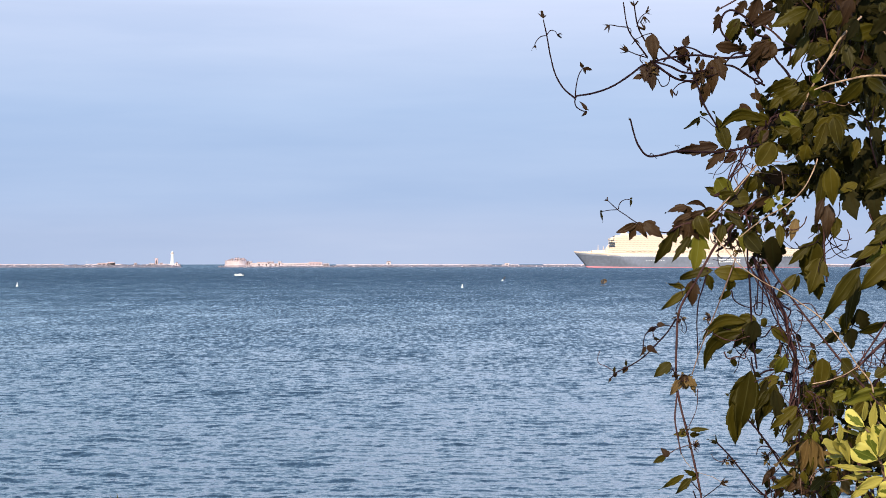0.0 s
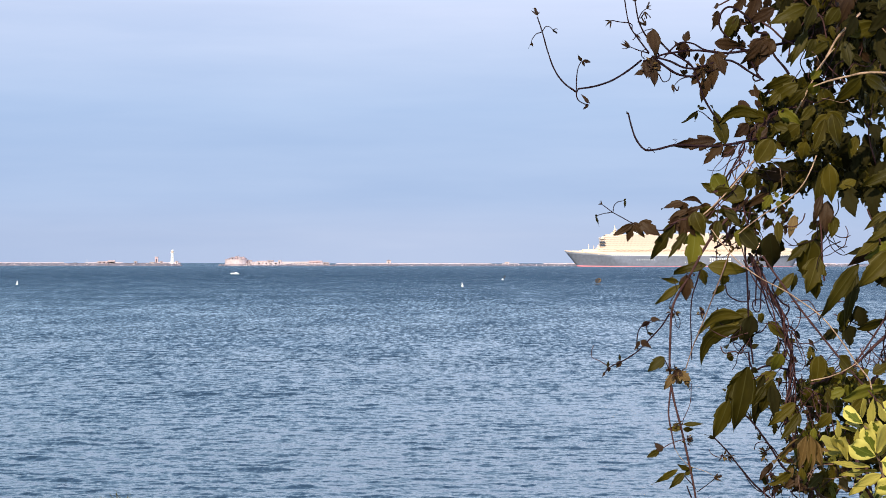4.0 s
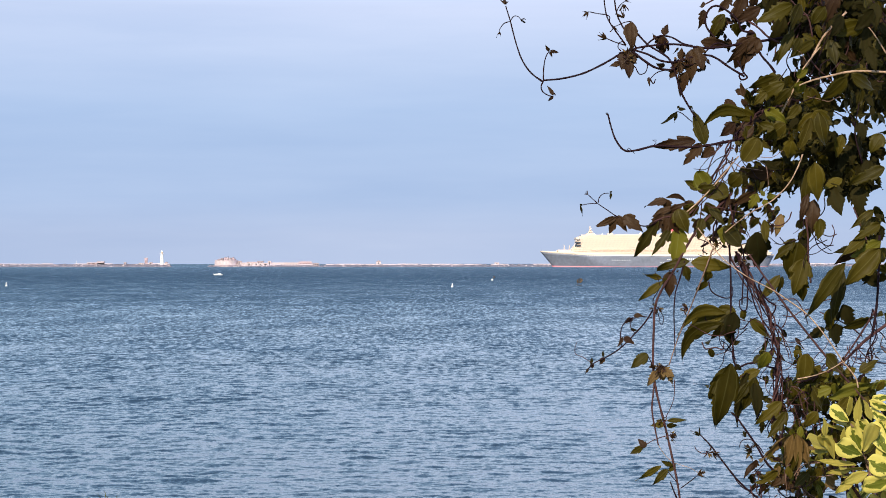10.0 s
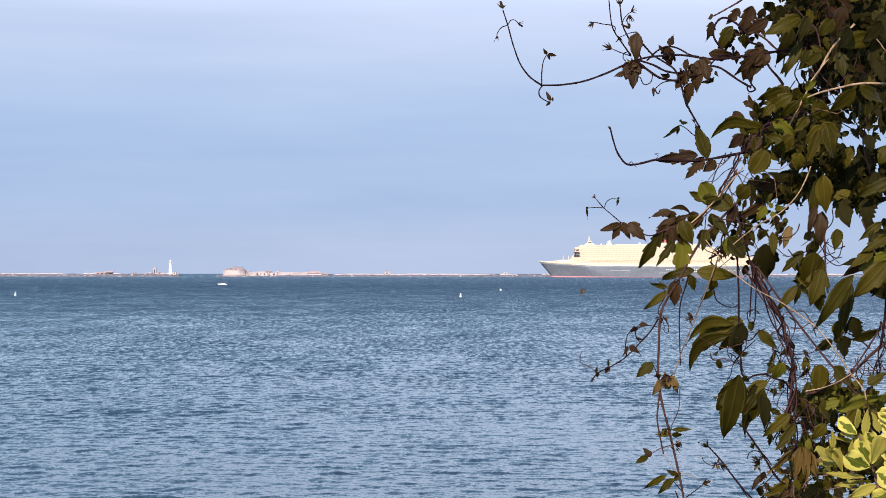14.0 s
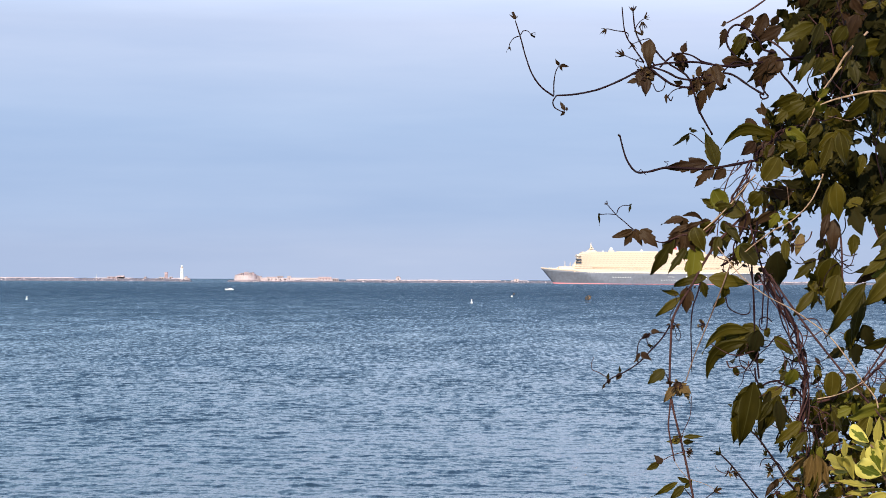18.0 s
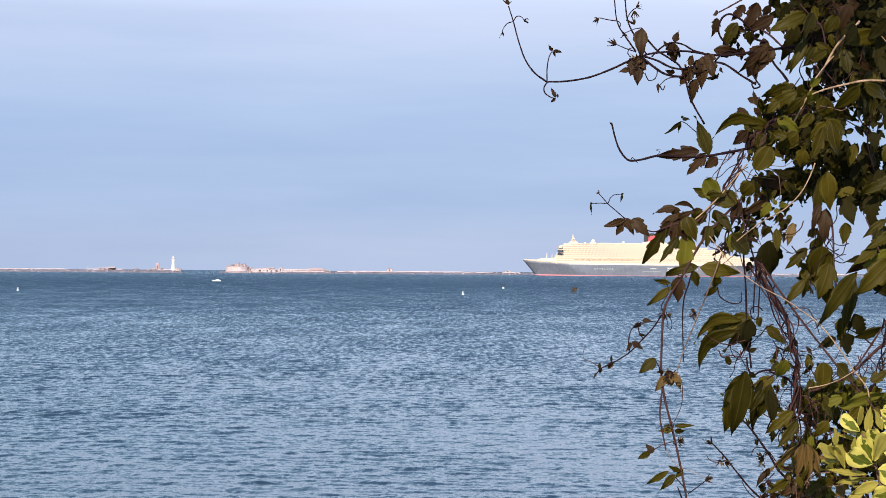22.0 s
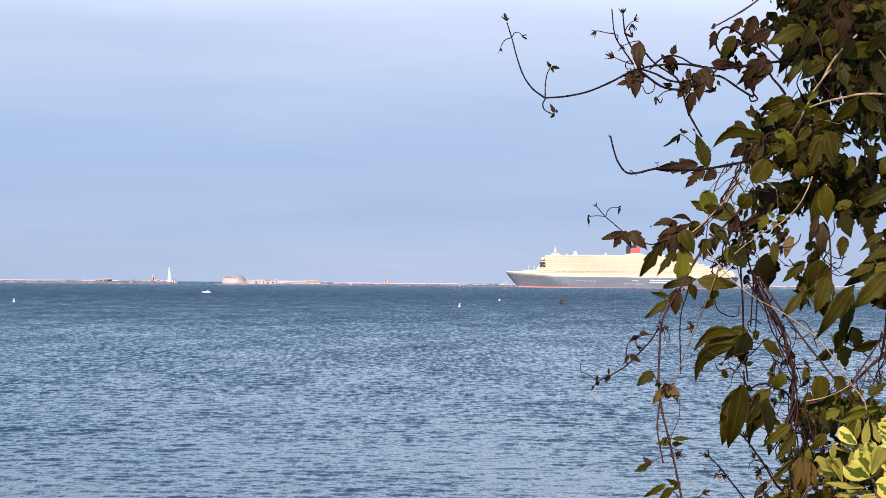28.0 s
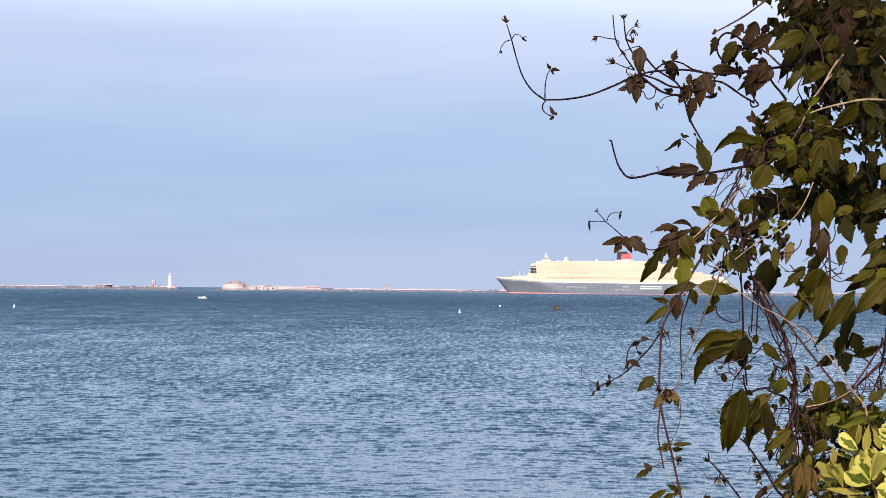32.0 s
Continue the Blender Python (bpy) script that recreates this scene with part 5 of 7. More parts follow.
leaf(hang, 1052, 650, 1052, 660, 8, "b", "ovate")
leaf(hang, 1050, 652, 1052, 640, 6, "d", "lance")
leaf(hang, 1045, 660, 1042, 668, 5, "b", "lance")
stem(hang, [(1052, 650), (1036, 640), (1023, 634), (1022, 622), (1026, 612)], 0.7, 0.5, BARK)
leaf(hang, 1150, 634, 1121, 658, 22, "g", "ovate")
stem(hang, [(1161, 658), (1154, 644), (1150, 636)], 1.0, 0.8, TWIG, "shoot")
leaf(hang, 1174, 662, 1200, 674, 22, "r", "lobed")
leaf(hang, 1168, 664, 1149, 692, 18, "r", "toothed")
leaf(hang, 1182, 660, 1198, 690, 16, "r", "lobed")
leaf(hang, 1176, 662, 1184, 688, 22, "r", "toothed")
leaf(hang, 1180, 656, 1164, 668, 16, "b", "ovate")
stem(hang, [(1266, 448), (1250, 492), (1232, 538), (1216, 578), (1202, 612), (1188, 655)], 1.3, 0.9, BARK_TAN, d=-0.006)
bud(hang, 1222, 556, 150, 14, "b")
stem(hang, [(1164, 668), (1160, 705), (1158, 735), (1164, 770), (1169, 795)], 1.6, 1.3, BARK)
stem(hang, [(1169, 795), (1180, 812), (1196, 826), (1225, 836), (1248, 850)], 0.56, 0.37, BARK_PALE, "shoot")
stem(hang, [(1198, 680), (1196, 715), (1182, 748)], 0.8, 0.6, BARK)
leaf(hang, 1182, 758, 1154, 762, 12, "o", "lance")
leaf(hang, 1184, 752, 1220, 750, 9, "g", "lance")
leaf(hang, 1184, 760, 1204, 764, 12, "g", "ovate")
leaf(hang, 1176, 756, 1164, 750, 10, "o", "ovate")
bud(hang, 1190, 780, -10, 14, "b")
stem(hang, [(1200, 776), (1180, 780), (1162, 786), (1148, 794)], 0.9, 0.7, BARK, "shoot")
leaf(hang, 1146, 800, 1137, 784, 14, "b", "ovate")
leaf(hang, 1142, 798, 1118, 813, 13, "o", "ovate")
leaf(hang, 1174, 832, 1130, 858, 14, "o", "lance")
leaf(hang, 1186, 838, 1158, 864, 16, "o", "lance")
leaf(hang, 1194, 832, 1174, 824, 11, "g", "ovate")
leaf(hang, 1200, 828, 1186, 844, 12, "g", "ovate")
stem(hang, [(1206, 866), (1194, 852), (1182, 838)], 1.0, 0.8, TWIG, "shoot")
stem(hang, [(1208, 872), (1222, 862), (1240, 848)], 1.0, 0.8, TWIG, "shoot")
bud(hang, 1238, 848, 15, 14, "b")
stem(hang, [(1204, 895), (1196, 876), (1190, 860)], 1.6, 1.0, TWIG, "shoot")

# dark budding shoots low down
shoot = sprig("budding_shoot", (1330, 880), [(1372, 915), (1335, 884), (1312, 862), (1290, 834), (1266, 802), (1246, 780)], 1.9, 1.2, TWIG, "dark budding shoot")
bud(shoot, 1246, 782, 130, 15, "d")
stem(shoot, [(1266, 812), (1252, 814), (1240, 808), (1236, 800)], 0.9, 0.6, BARK, "shoot")
bud(shoot, 1268, 814, -25, 14, "b")
stem(shoot, [(1380, 850), (1362, 830), (1345, 800), (1325, 770), (1312, 752), (1302, 742)], 2.2, 1.4, TWIG)
bud(shoot, 1312, 750, 100, 14, "d")
stem(shoot, [(1358, 815), (1348, 800), (1334, 790), (1320, 792), (1315, 804)], 1.1, 0.7, TWIG, "shoot")
bud(shoot, 1326, 786, 100, 12, "d")
bud(shoot, 1338, 812, 160, 16, "d")
leaf(shoot, 1340, 832, 1320, 856, 10, "b", "lance")
leaf(shoot, 1346, 826, 1334, 850, 14, "b", "ovate")

# drooping fans of large leaves
fan = sprig("drooping_fan", (1303, 555), [(1312, 372), (1303, 410), (1298, 450), (1299, 500), (1298, 560), (1296, 590), (1300, 620), (1302, 650)], 1.8, 1.6, TWIG, "dark stem with long drooping leaves")
leaf(fan, 1290, 566, 1206, 606, 27, "o", "lance", roll=-20, k=6)
leaf(fan, 1288, 584, 1214, 660, 32, "g", "lance", roll=-10, k=6)
leaf(fan, 1290, 574, 1222, 630, 26, "o", "lance", roll=14, k=6)
leaf(fan, 1292, 568, 1252, 582, 22, "g", "lance", roll=20, k=1)
leaf(fan, 1298, 560, 1268, 600, 42, "g", "ovate", roll=15)
leaf(fan, 1284, 584, 1262, 622, 18, "g", "lance")
leaf(fan, 1304, 564, 1292, 612, 34, "d", "ovate", d=-0.012, roll=-8)
leaf(fan, 1288, 582, 1298, 622, 28, "d", "ovate")
leaf(fan, 1306, 572, 1276, 560, 34, "g", "round")
leaf(fan, 1332, 576, 1363, 612, 20, "g", "lance", roll=10)
leaf(fan, 1316, 562, 1328, 580, 18, "o", "ovate")
stem(fan, [(1298, 590), (1318, 594), (1332, 580), (1345, 574)], 1.2, 1.0, TWIG, "shoot")
stem(fan, [(1246, 616), (1252, 628), (1270, 626), (1282, 630), (1285, 618)], 1.2, 0.9, BARK, "tendril")
leaf(fan, 1262, 628, 1260, 642, 12, "g", "round")
leaf(fan, 1300, 620, 1312, 618, 10, "d", "lance")

fan2 = sprig("drooping_fan", (1304, 655), [(1302, 630), (1304, 650), (1312, 662), (1328, 656), (1350, 654)], 1.5, 1.8, TWIG, "dark stem with large hanging leaves")
leaf(fan2, 1299, 655, 1275, 776, 50, "g", "ovate", roll=4, k=0)
leaf(fan2, 1293, 662, 1262, 720, 32, "g", "round", roll=-6, d=0.004, k=0)
leaf(fan2, 1328, 672, 1295, 770, 17, "d", "lance", roll=30)
leaf(fan2, 1288, 672, 1262, 700, 24, "g", "ovate")
leaf(fan2, 1350, 668, 1302, 688, 22, "o", "ovate", roll=10)
leaf(fan2, 1342, 680, 1318, 744, 32, "g", "lance")
leaf(fan2, 1340, 690, 1350, 748, 30, "d", "ovate")
leaf(fan2, 1330, 690, 1306, 726, 20, "g", "lance")
leaf(fan2, 1306, 658, 1316, 668, 12, "d", "ovate")

# a leaf on a long stalk that blows out from behind the fan
flutter = sprig("swinging_leaf", (1290, 690, 0.012), [(1304, 655, 0.012), (1296, 672, 0.012), (1290, 690, 0.012)], 0.9, 0.8, TWIG, "dark stalk with one hanging leaf")
leaf(flutter, 1290, 690, 1275, 768, 34, "g", "lance", d=0.012, roll=8, k=0)

# the wound stems in the middle and the leaves that hang beside them sway on their own
core = sprig("middle_stem", (1392, 700), [(1322, 456), (1342, 500), (1362, 532), (1378, 566), (1390, 605), (1396, 645), (1392, 700), (1390, 780)], 1.5, 1.9, BARK, "purple-brown twining stem")
drape = sprig("hanging_spray", (1452, 400), [(1450, 395), (1453, 430), (1454, 470), (1458, 512)], 1.8, 1.6, BARK, "brown stem with broad hanging leaves")
# middle of the mass
leaf(core, 1378, 634, 1366, 672, 28, "y", "ovate", d=-0.04)
leaf(core, 1366, 640, 1352, 652, 14, "g", "round")
leaf(vine, 1392, 724, 1344, 766, 26, "o", "lobed", roll=8, d=-0.04)
leaf(vine, 1396, 730, 1362, 758, 26, "g", "ovate")
for a in ((1410, 784, 1390, 832, 20, "r", -0.125), (1412, 782, 1402, 848, 20, "r", -0.135), (1416, 781, 1414, 854, 22, "o", -0.13), (1419, 782, 1426, 848, 20, "r", -0.138), (1423, 784, 1438, 836, 18, "r", -0.125), (1418, 780, 1406, 826, 24, "b", -0.115)):
    leaf(vine, *a[:6], "ovate", d=a[6], roll=pick.uniform(-30, 30))
leaf(vine, 1404, 784, 1352, 828, 18, "r", "lance")
leaf(vine, 1402, 786, 1366, 822, 16, "b", "lance")
leaf(vine, 1424, 788, 1436, 842, 22, "r", "lance")
leaf(core, 1444, 638, 1445, 684, 34, "o", "round", roll=5, d=-0.05)
leaf(vine, 1420, 790, 1395, 835, 24, "o", "ovate")
leaf(vine, 1500, 592, 1575, 578, 22, "g", "lance", k=1)
leaf(vine, 1486, 586, 1490, 628, 34, "d", "ovate")
leaf(vine, 1468, 594, 1440, 612, 20, "d", "ovate")
leaf(vine, 1500, 552, 1524, 604, 30, "d", "toothed")
leaf(vine, 1504, 478, 1430, 568, 30, "g", "lance", roll=10, d=-0.05)
leaf(vine, 1502, 492, 1474, 582, 24, "g", "lance", roll=20)
leaf(vine, 1566, 454, 1503, 522, 42, "o", "ovate", roll=8, d=-0.07, k=0)
leaf(vine, 1546, 444, 1482, 482, 24, "b", "lance")
leaf(vine, 1520, 450, 1486, 462, 14, "d", "lance")
leaf(drape, 1436, 440, 1424, 508, 54, "g", "ovate")
leaf(drape, 1446, 470, 1428, 536, 44, "o", "lobed")
leaf(drape, 1440, 496, 1442, 550, 28, "o", "ovate")
leaf(vine, 1416, 436, 1380, 476, 22, "g", "lobed")
leaf(drape, 1404, 498, 1370, 544, 18, "o", "lance")
leaf(drape, 1408, 500, 1398, 534, 13, "g", "ovate")
leaf(drape, 1474, 398, 1474, 436, 24, "g", "ovate")
leaf(vine, 1420, 404, 1432, 418, 20, "d", "ovate")
leaf(vine, 1348, 424, 1358, 492, 50, "d", "ovate", roll=5)
leaf(vine, 1362, 402, 1366, 446, 18, "o", "lance", d=-0.02)
leaf(vine, 1392, 392, 1382, 432, 18, "r", "ovate")
leaf(vine, 1350, 398, 1338, 422, 16, "o", "ovate")
leaf(vine, 1368, 398, 1382, 392, 16, "o", "ovate")
leaf(vine, 1362, 366, 1364, 380, 12, "y", "ovate", d=-0.02)
leaf(vine, 1366, 362, 1380, 358, 12, "y", "ovate", d=-0.02)
leaf(vine, 1362, 360, 1356, 348, 10, "y", "ovate", d=-0.02)
leaf(vine, 1350, 356, 1336, 384, 20, "y", "lobed")
leaf(vine, 1346, 350, 1302, 384, 18, "b", "lance")
leaf(vine, 1320, 322, 1300, 340, 32, "g", "round")
leaf(vine, 1376, 318, 1330, 324, 30, "b", "ovate")
leaf(vine, 1296, 352, 1284, 396, 24, "b", "ovate")
leaf(vine, 1452, 300, 1458, 372, 34, "o", "lance", roll=8, d=-0.05)
leaf(vine, 1444, 308, 1424, 388, 20, "g", "lance")
leaf(vine, 1440, 356, 1420, 402, 14, "b", "lance")
leaf(vine, 1478, 338, 1498, 396, 34, "d", "lobed")
leaf(vine, 1450, 366, 1440, 422, 26, "b", "lance")
leaf(vine, 1500, 330, 1462, 344, 20, "o", "ovate")
leaf(vine, 1575, 310, 1512, 342, 24, "g", "toothed", d=-0.03)
leaf(vine, 1530, 344, 1526, 392, 36, "d", "toothed")
leaf(vine, 1556, 386, 1516, 412, 18, "o", "lance")
leaf(vine, 1548, 400, 1530, 428, 24, "g", "ovate")
stem(vine, [(1430, 286), (1420, 312), (1404, 340), (1376, 368), (1340, 388), (1310, 410), (1292, 425)], 1.3, 0.9, BARK_PALE, d=-0.03)
stem(vine, [(1300, 370), (1306, 400), (1312, 420)], 1.6, 1.4, BARK)
stem(vine, [(1244, 416), (1262, 440), (1290, 472), (1330, 502), (1372, 524), (1400, 542), (1440, 572), (1475, 615), (1500, 652), (1522, 680), (1528, 700)], 0.8, 1.3, BARK_PALE, d=-0.06)


def twine(parent, pts, count, amp, r, material, turns=3.0):
    """Several stems wound loosely about one another along a line."""
    line = smooth_line([Vector((*p, 0)) for p in pts], 5)
    n = len(line) - 1
    for c in range(count):
        ph, tn, am = pick.uniform(0, 6.28), turns * pick.uniform(0.6, 1.4), amp * pick.uniform(0.5, 1.2)
        stem(parent, [(p.x + am * math.sin(ph + tn * 6.28 * i / n) * min(1, i / 3 + 0.3), p.y, am * STEP * math.cos(ph + tn * 6.28 * i / n)) for i, p in enumerate(line)], r * pick.uniform(0.7, 1.2), r * pick.uniform(0.7, 1.2), material if c % 3 else TWIG, steps=2, sides=5)


def curl(parent, u, v, r, ang, d=0.0, material=None):
    """A clasping tendril: a short run that winds up into a hook."""
    pts = []
    for k in range(9):
        t = k / 8
        a = radians(ang) + 4.2 * t * t
        pts.append((u + r * (2.2 * t * math.cos(radians(ang)) + t * math.cos(a)), v - r * (2.2 * t * math.sin(radians(ang)) + t * math.sin(a)), 0.004 * math.sin(6 * t)))
    stem(parent, pts, 0.8, 0.45, material or TWIG, "tendril", d, 2, 4)


def knot(parent, u, v, r, count, d=-0.004):
    """A node where shoots clasp a stem: short curls, stubs and shrivelled leaflets."""
    for _ in range(count):
        a, q = pick.uniform(0, 6.28), pick.uniform(0.2, 1.0) * r
        bu, bv = u + q * math.cos(a), v + q * math.sin(a)
        s = pick.uniform(5, 10)
        leaf(parent, bu, bv, bu + s * math.cos(a + pick.uniform(-1, 1)), bv + s * math.sin(a + pick.uniform(-1, 1)), s * pick.uniform(0.3, 0.6), pick.choice("brb"), pick.choice(("lance", "ovate")), d=d + pick.uniform(-0.006, 0.006), roll=pick.uniform(-60, 60))
    for _ in range(max(2, count // 3)):
        curl(parent, u + pick.uniform(-r, r) * 0.4, v + pick.uniform(-r, r) * 0.4, pick.uniform(2.5, 5), pick.uniform(0, 360), d, pick.choice((TWIG, BARK)))


for parent, u, v, r, count in ((hang, 1166, 553, 8, 9), (hang, 1218, 553, 7, 7), (hang, 1174, 664, 14, 12), (hang, 1190, 778, 9, 8), (hang, 1176, 756, 6, 5), (hang, 1196, 488, 6, 5), (mitt, 1266, 440, 9, 9), (top, 1112, 112, 14, 12), (top, 1206, 120, 12, 9), (top, 1180, 88, 6, 5),
                               (core, 1328, 472, 10, 9), (core, 1390, 640, 12, 10), (vine, 1398, 738, 10, 10), (vine, 1494, 656, 12, 9), (vine, 1555, 640, 12, 9), (fan, 1300, 580, 8, 7), (shoot, 1336, 806, 12, 9), (shoot, 1262, 812, 5, 5), (vine, 1352, 852, 16, 12)):
    knot(parent, u, v, r, count)
twine(core, [(1322, 456), (1342, 500), (1362, 532), (1378, 566), (1390, 605), (1396, 645), (1392, 700), (1390, 760)], 5, 7, 1.5, BARK, 3.5)
twine(core, [(1312, 468), (1336, 505), (1352, 540), (1368, 575), (1386, 610), (1400, 650)], 2, 5, 1.3, BARK, 2.0)
twine(core, [(1404, 640), (1398, 690), (1404, 740), (1396, 800)], 3, 6, 1.2, BARK, 2.0)
twine(vine, [(1552, 560), (1556, 610), (1545, 650), (1530, 700)], 3, 6, 1.3, TWIG, 2.0)
twine(vine, [(1302, 262), (1290, 300), (1270, 330), (1250, 352)], 3, 4, 1.3, BARK, 1.5)
twine(vine, [(1310, 262), (1330, 232), (1356, 212), (1390, 200)], 4, 7, 1.1, BARK, 2.0)
twine(vine, [(1250, 450), (1262, 442), (1272, 430), (1276, 410), (1290, 380), (1300, 352)], 2, 3, 1.3, TWIG, 1.5)
stem(vine, [(1362, 500), (1352, 520), (1368, 545), (1382, 556), (1372, 580), (1388, 592), (1400, 610)], 1.6, 1.4, TWIG)
stem(vine, [(1335, 464), (1360, 500), (1400, 555), (1440, 606), (1480, 655), (1520, 700), (1550, 735)], 1.7, 1.9, BARK, d=-0.05)
stem(vine, [(1420, 690), (1450, 682), (1480, 668), (1505, 650), (1540, 616), (1580, 586)], 2.2, 2.8, BARK)
stem(vine, [(1420, 684), (1450, 678), (1476, 668), (1500, 654)], 1.0, 0.8, BARK_PALE, d=-0.09)
stem(vine, [(1490, 664), (1515, 630), (1535, 600), (1560, 560)], 1.6, 1.8, BARK)
stem(vine, [(1312, 420), (1326, 470), (1324, 510), (1322, 552)], 1.4, 1.2, TWIG)
stem(vine, [(1334, 490), (1332, 530), (1330, 560), (1320, 560), (1318, 545), (1330, 540), (1340, 548)], 1.2, 1.0, TWIG)
stem(vine, [(1566, 430), (1564, 500), (1560, 560), (1552, 610)], 2.2, 2.2, TWIG)
stem(vine, [(1350, 654), (1368, 662), (1384, 668), (1400, 690)], 1.6, 1.8, TWIG)
stem(vine, [(1520, 380), (1540, 430), (1556, 470)], 1.5, 1.6, BARK)


# the dense body of the vine, joined where it lies deep; its shade is partly leaf colour
DEEP = {"co": [], "face": [], "mat": [], "uv": []}
ORDER = "gobdry"


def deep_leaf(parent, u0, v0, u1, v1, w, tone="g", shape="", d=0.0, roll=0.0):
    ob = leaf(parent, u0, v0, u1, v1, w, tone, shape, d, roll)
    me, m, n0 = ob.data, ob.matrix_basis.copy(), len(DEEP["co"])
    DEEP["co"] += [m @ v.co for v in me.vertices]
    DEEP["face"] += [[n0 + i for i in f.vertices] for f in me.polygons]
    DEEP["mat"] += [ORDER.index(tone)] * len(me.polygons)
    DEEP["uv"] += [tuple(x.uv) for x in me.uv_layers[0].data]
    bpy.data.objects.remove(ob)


# the dense body of the vine: leaf after leaf deeper in, and dark twigs; tone d paints in the inner shade
def mass(u, v, ru, rv, count, tones, deep=(0.03, 0.30), size=(26, 52)):
    for _ in range(round(count * 1.9)):
        a, r = pick.uniform(0, 2 * math.pi), math.sqrt(pick.random())
        bu, bv = u + ru * r * math.cos(a), v + rv * r * math.sin(a)
        s = pick.uniform(*size) * 0.78
        dirn = radians(pick.gauss(-95, 48))
        d = pick.uniform(*deep)
        hang_leaf = deep_leaf if d > 0.07 else leaf
        hang_leaf(vine, bu - s * 0.5 * math.cos(dirn), bv + s * 0.5 * math.sin(dirn), bu + s * 0.5 * math.cos(dirn), bv - s * 0.5 * math.sin(dirn), s * pick.uniform(0.38, 0.64), pick.choice(tones), pick.choice(("ovate", "toothed", "lobed", "lance", "lance")), d=d, roll=pick.uniform(-50, 50))


mass(1495, 60, 95, 90, 80, "dgdob")
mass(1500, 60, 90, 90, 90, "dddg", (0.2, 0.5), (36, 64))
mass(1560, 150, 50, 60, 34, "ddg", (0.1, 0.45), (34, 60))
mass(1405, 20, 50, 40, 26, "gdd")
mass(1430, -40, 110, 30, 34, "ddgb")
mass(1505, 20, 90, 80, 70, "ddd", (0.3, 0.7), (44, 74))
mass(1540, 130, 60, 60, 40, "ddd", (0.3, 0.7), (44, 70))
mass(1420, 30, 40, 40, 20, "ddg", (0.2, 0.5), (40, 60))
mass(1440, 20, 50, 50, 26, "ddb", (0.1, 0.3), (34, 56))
mass(1542, 214, 40, 26, 12, "dgd", (0.02, 0.2), (20, 40))
mass(1530, 200, 50, 24, 8, "gdo", (0.05, 0.3), (22, 44))
mass(1390, 190, 62, 36, 34, "gobdg")
mass(1355, 240, 48, 30, 18, "gobg")
mass(1430, 240, 60, 50, 34, "odgg")
mass(1440, 180, 60, 60, 26, "ddg", (0.15, 0.4))
mass(1375, 326, 66, 24, 26, "gddo")
mass(1385, 324, 60, 24, 16, "ddg", (0.15, 0.4))
mass(1345, 360, 46, 26, 16, "gobyb", size=(18, 40))
mass(1310, 400, 40, 30, 9, "gbd", (0.0, 0.1), (14, 30))
mass(1386, 404, 24, 18, 3, "gbo", (0.0, 0.1), (14, 26))
mass(1270, 440, 26, 24, 5, "gb", (0.0, 0.05), (12, 24))
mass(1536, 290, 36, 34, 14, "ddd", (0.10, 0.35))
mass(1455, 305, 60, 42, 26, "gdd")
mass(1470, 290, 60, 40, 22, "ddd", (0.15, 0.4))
mass(1520, 318, 36, 36, 11, "ddg")
mass(1526, 334, 40, 28, 18, "ddg", (0.03, 0.2), (26, 46))
mass(1345, 402, 50, 26, 8, "gbod", (0.0, 0.06), (16, 30))
mass(1402, 40, 40, 40, 16, "dgdb", (0.03, 0.2), (26, 46))
mass(1418, 258, 46, 28, 12, "gobd", (0.03, 0.15), (22, 40))
mass(1540, 800, 64, 70, 34, "ddg", (0.0, 0.2), (28, 50))
mass(1530, 300, 30, 26, 6, "ddd", (0.15, 0.4))
mass(1552, 402, 22, 22, 6, "dgo")
mass(1426, 470, 22, 40, 6, "gdo", (0.02, 0.08))
mass(1545, 480, 36, 30, 10, "gdo")
mass(1330, 470, 22, 22, 4, "db", size=(14, 30))
mass(1375, 640, 30, 50, 6, "gdo", size=(16, 32))
mass(1400, 756, 46, 50, 20, "googb", size=(20, 40))
mass(1480, 708, 90, 32, 34, "gooyg")
mass(1490, 730, 80, 50, 22, "gogd", (0.10, 0.3))
mass(1430, 830, 62, 62, 44, "ooyobry", (-0.03, 0.2), size=(20, 42))
mass(1440, 840, 60, 60, 22, "gogb", (0.10, 0.3))
mass(1366, 872, 40, 24, 7, "gob", size=(18, 34))
mass(1490, 575, 22, 22, 4, "dg", (0.0, 0.1))
mass(1430, 960, 120, 70, 26, "gdd")
mass(1285, 405, 50, 26, 14, "gbdo", (0.0, 0.10), (14, 30))
mass(1440, 402, 16, 20, 3, "gbdo", (0.0, 0.08), (18, 30))
mass(1548, 424, 24, 26, 9, "gdd", (0.02, 0.2), (22, 44))
mass(1335, 276, 24, 20, 5, "gbo", (0.0, 0.1), (16, 32))
mass(1420, 270, 40, 18, 6, "gdo", (0.0, 0.12), (20, 42))
mass(1480, 694, 90, 22, 16, "ooygo", (-0.02, 0.06), (22, 46))
mass(1430, 640, 30, 24, 3, "gobo", (0.0, 0.1), (20, 34))
mass(1230, 120, 40, 24, 8, "bb", (-0.01, 0.03), (10, 22))
mass(1310, 60, 40, 40, 10, "bbg", (0.0, 0.06), (16, 32))
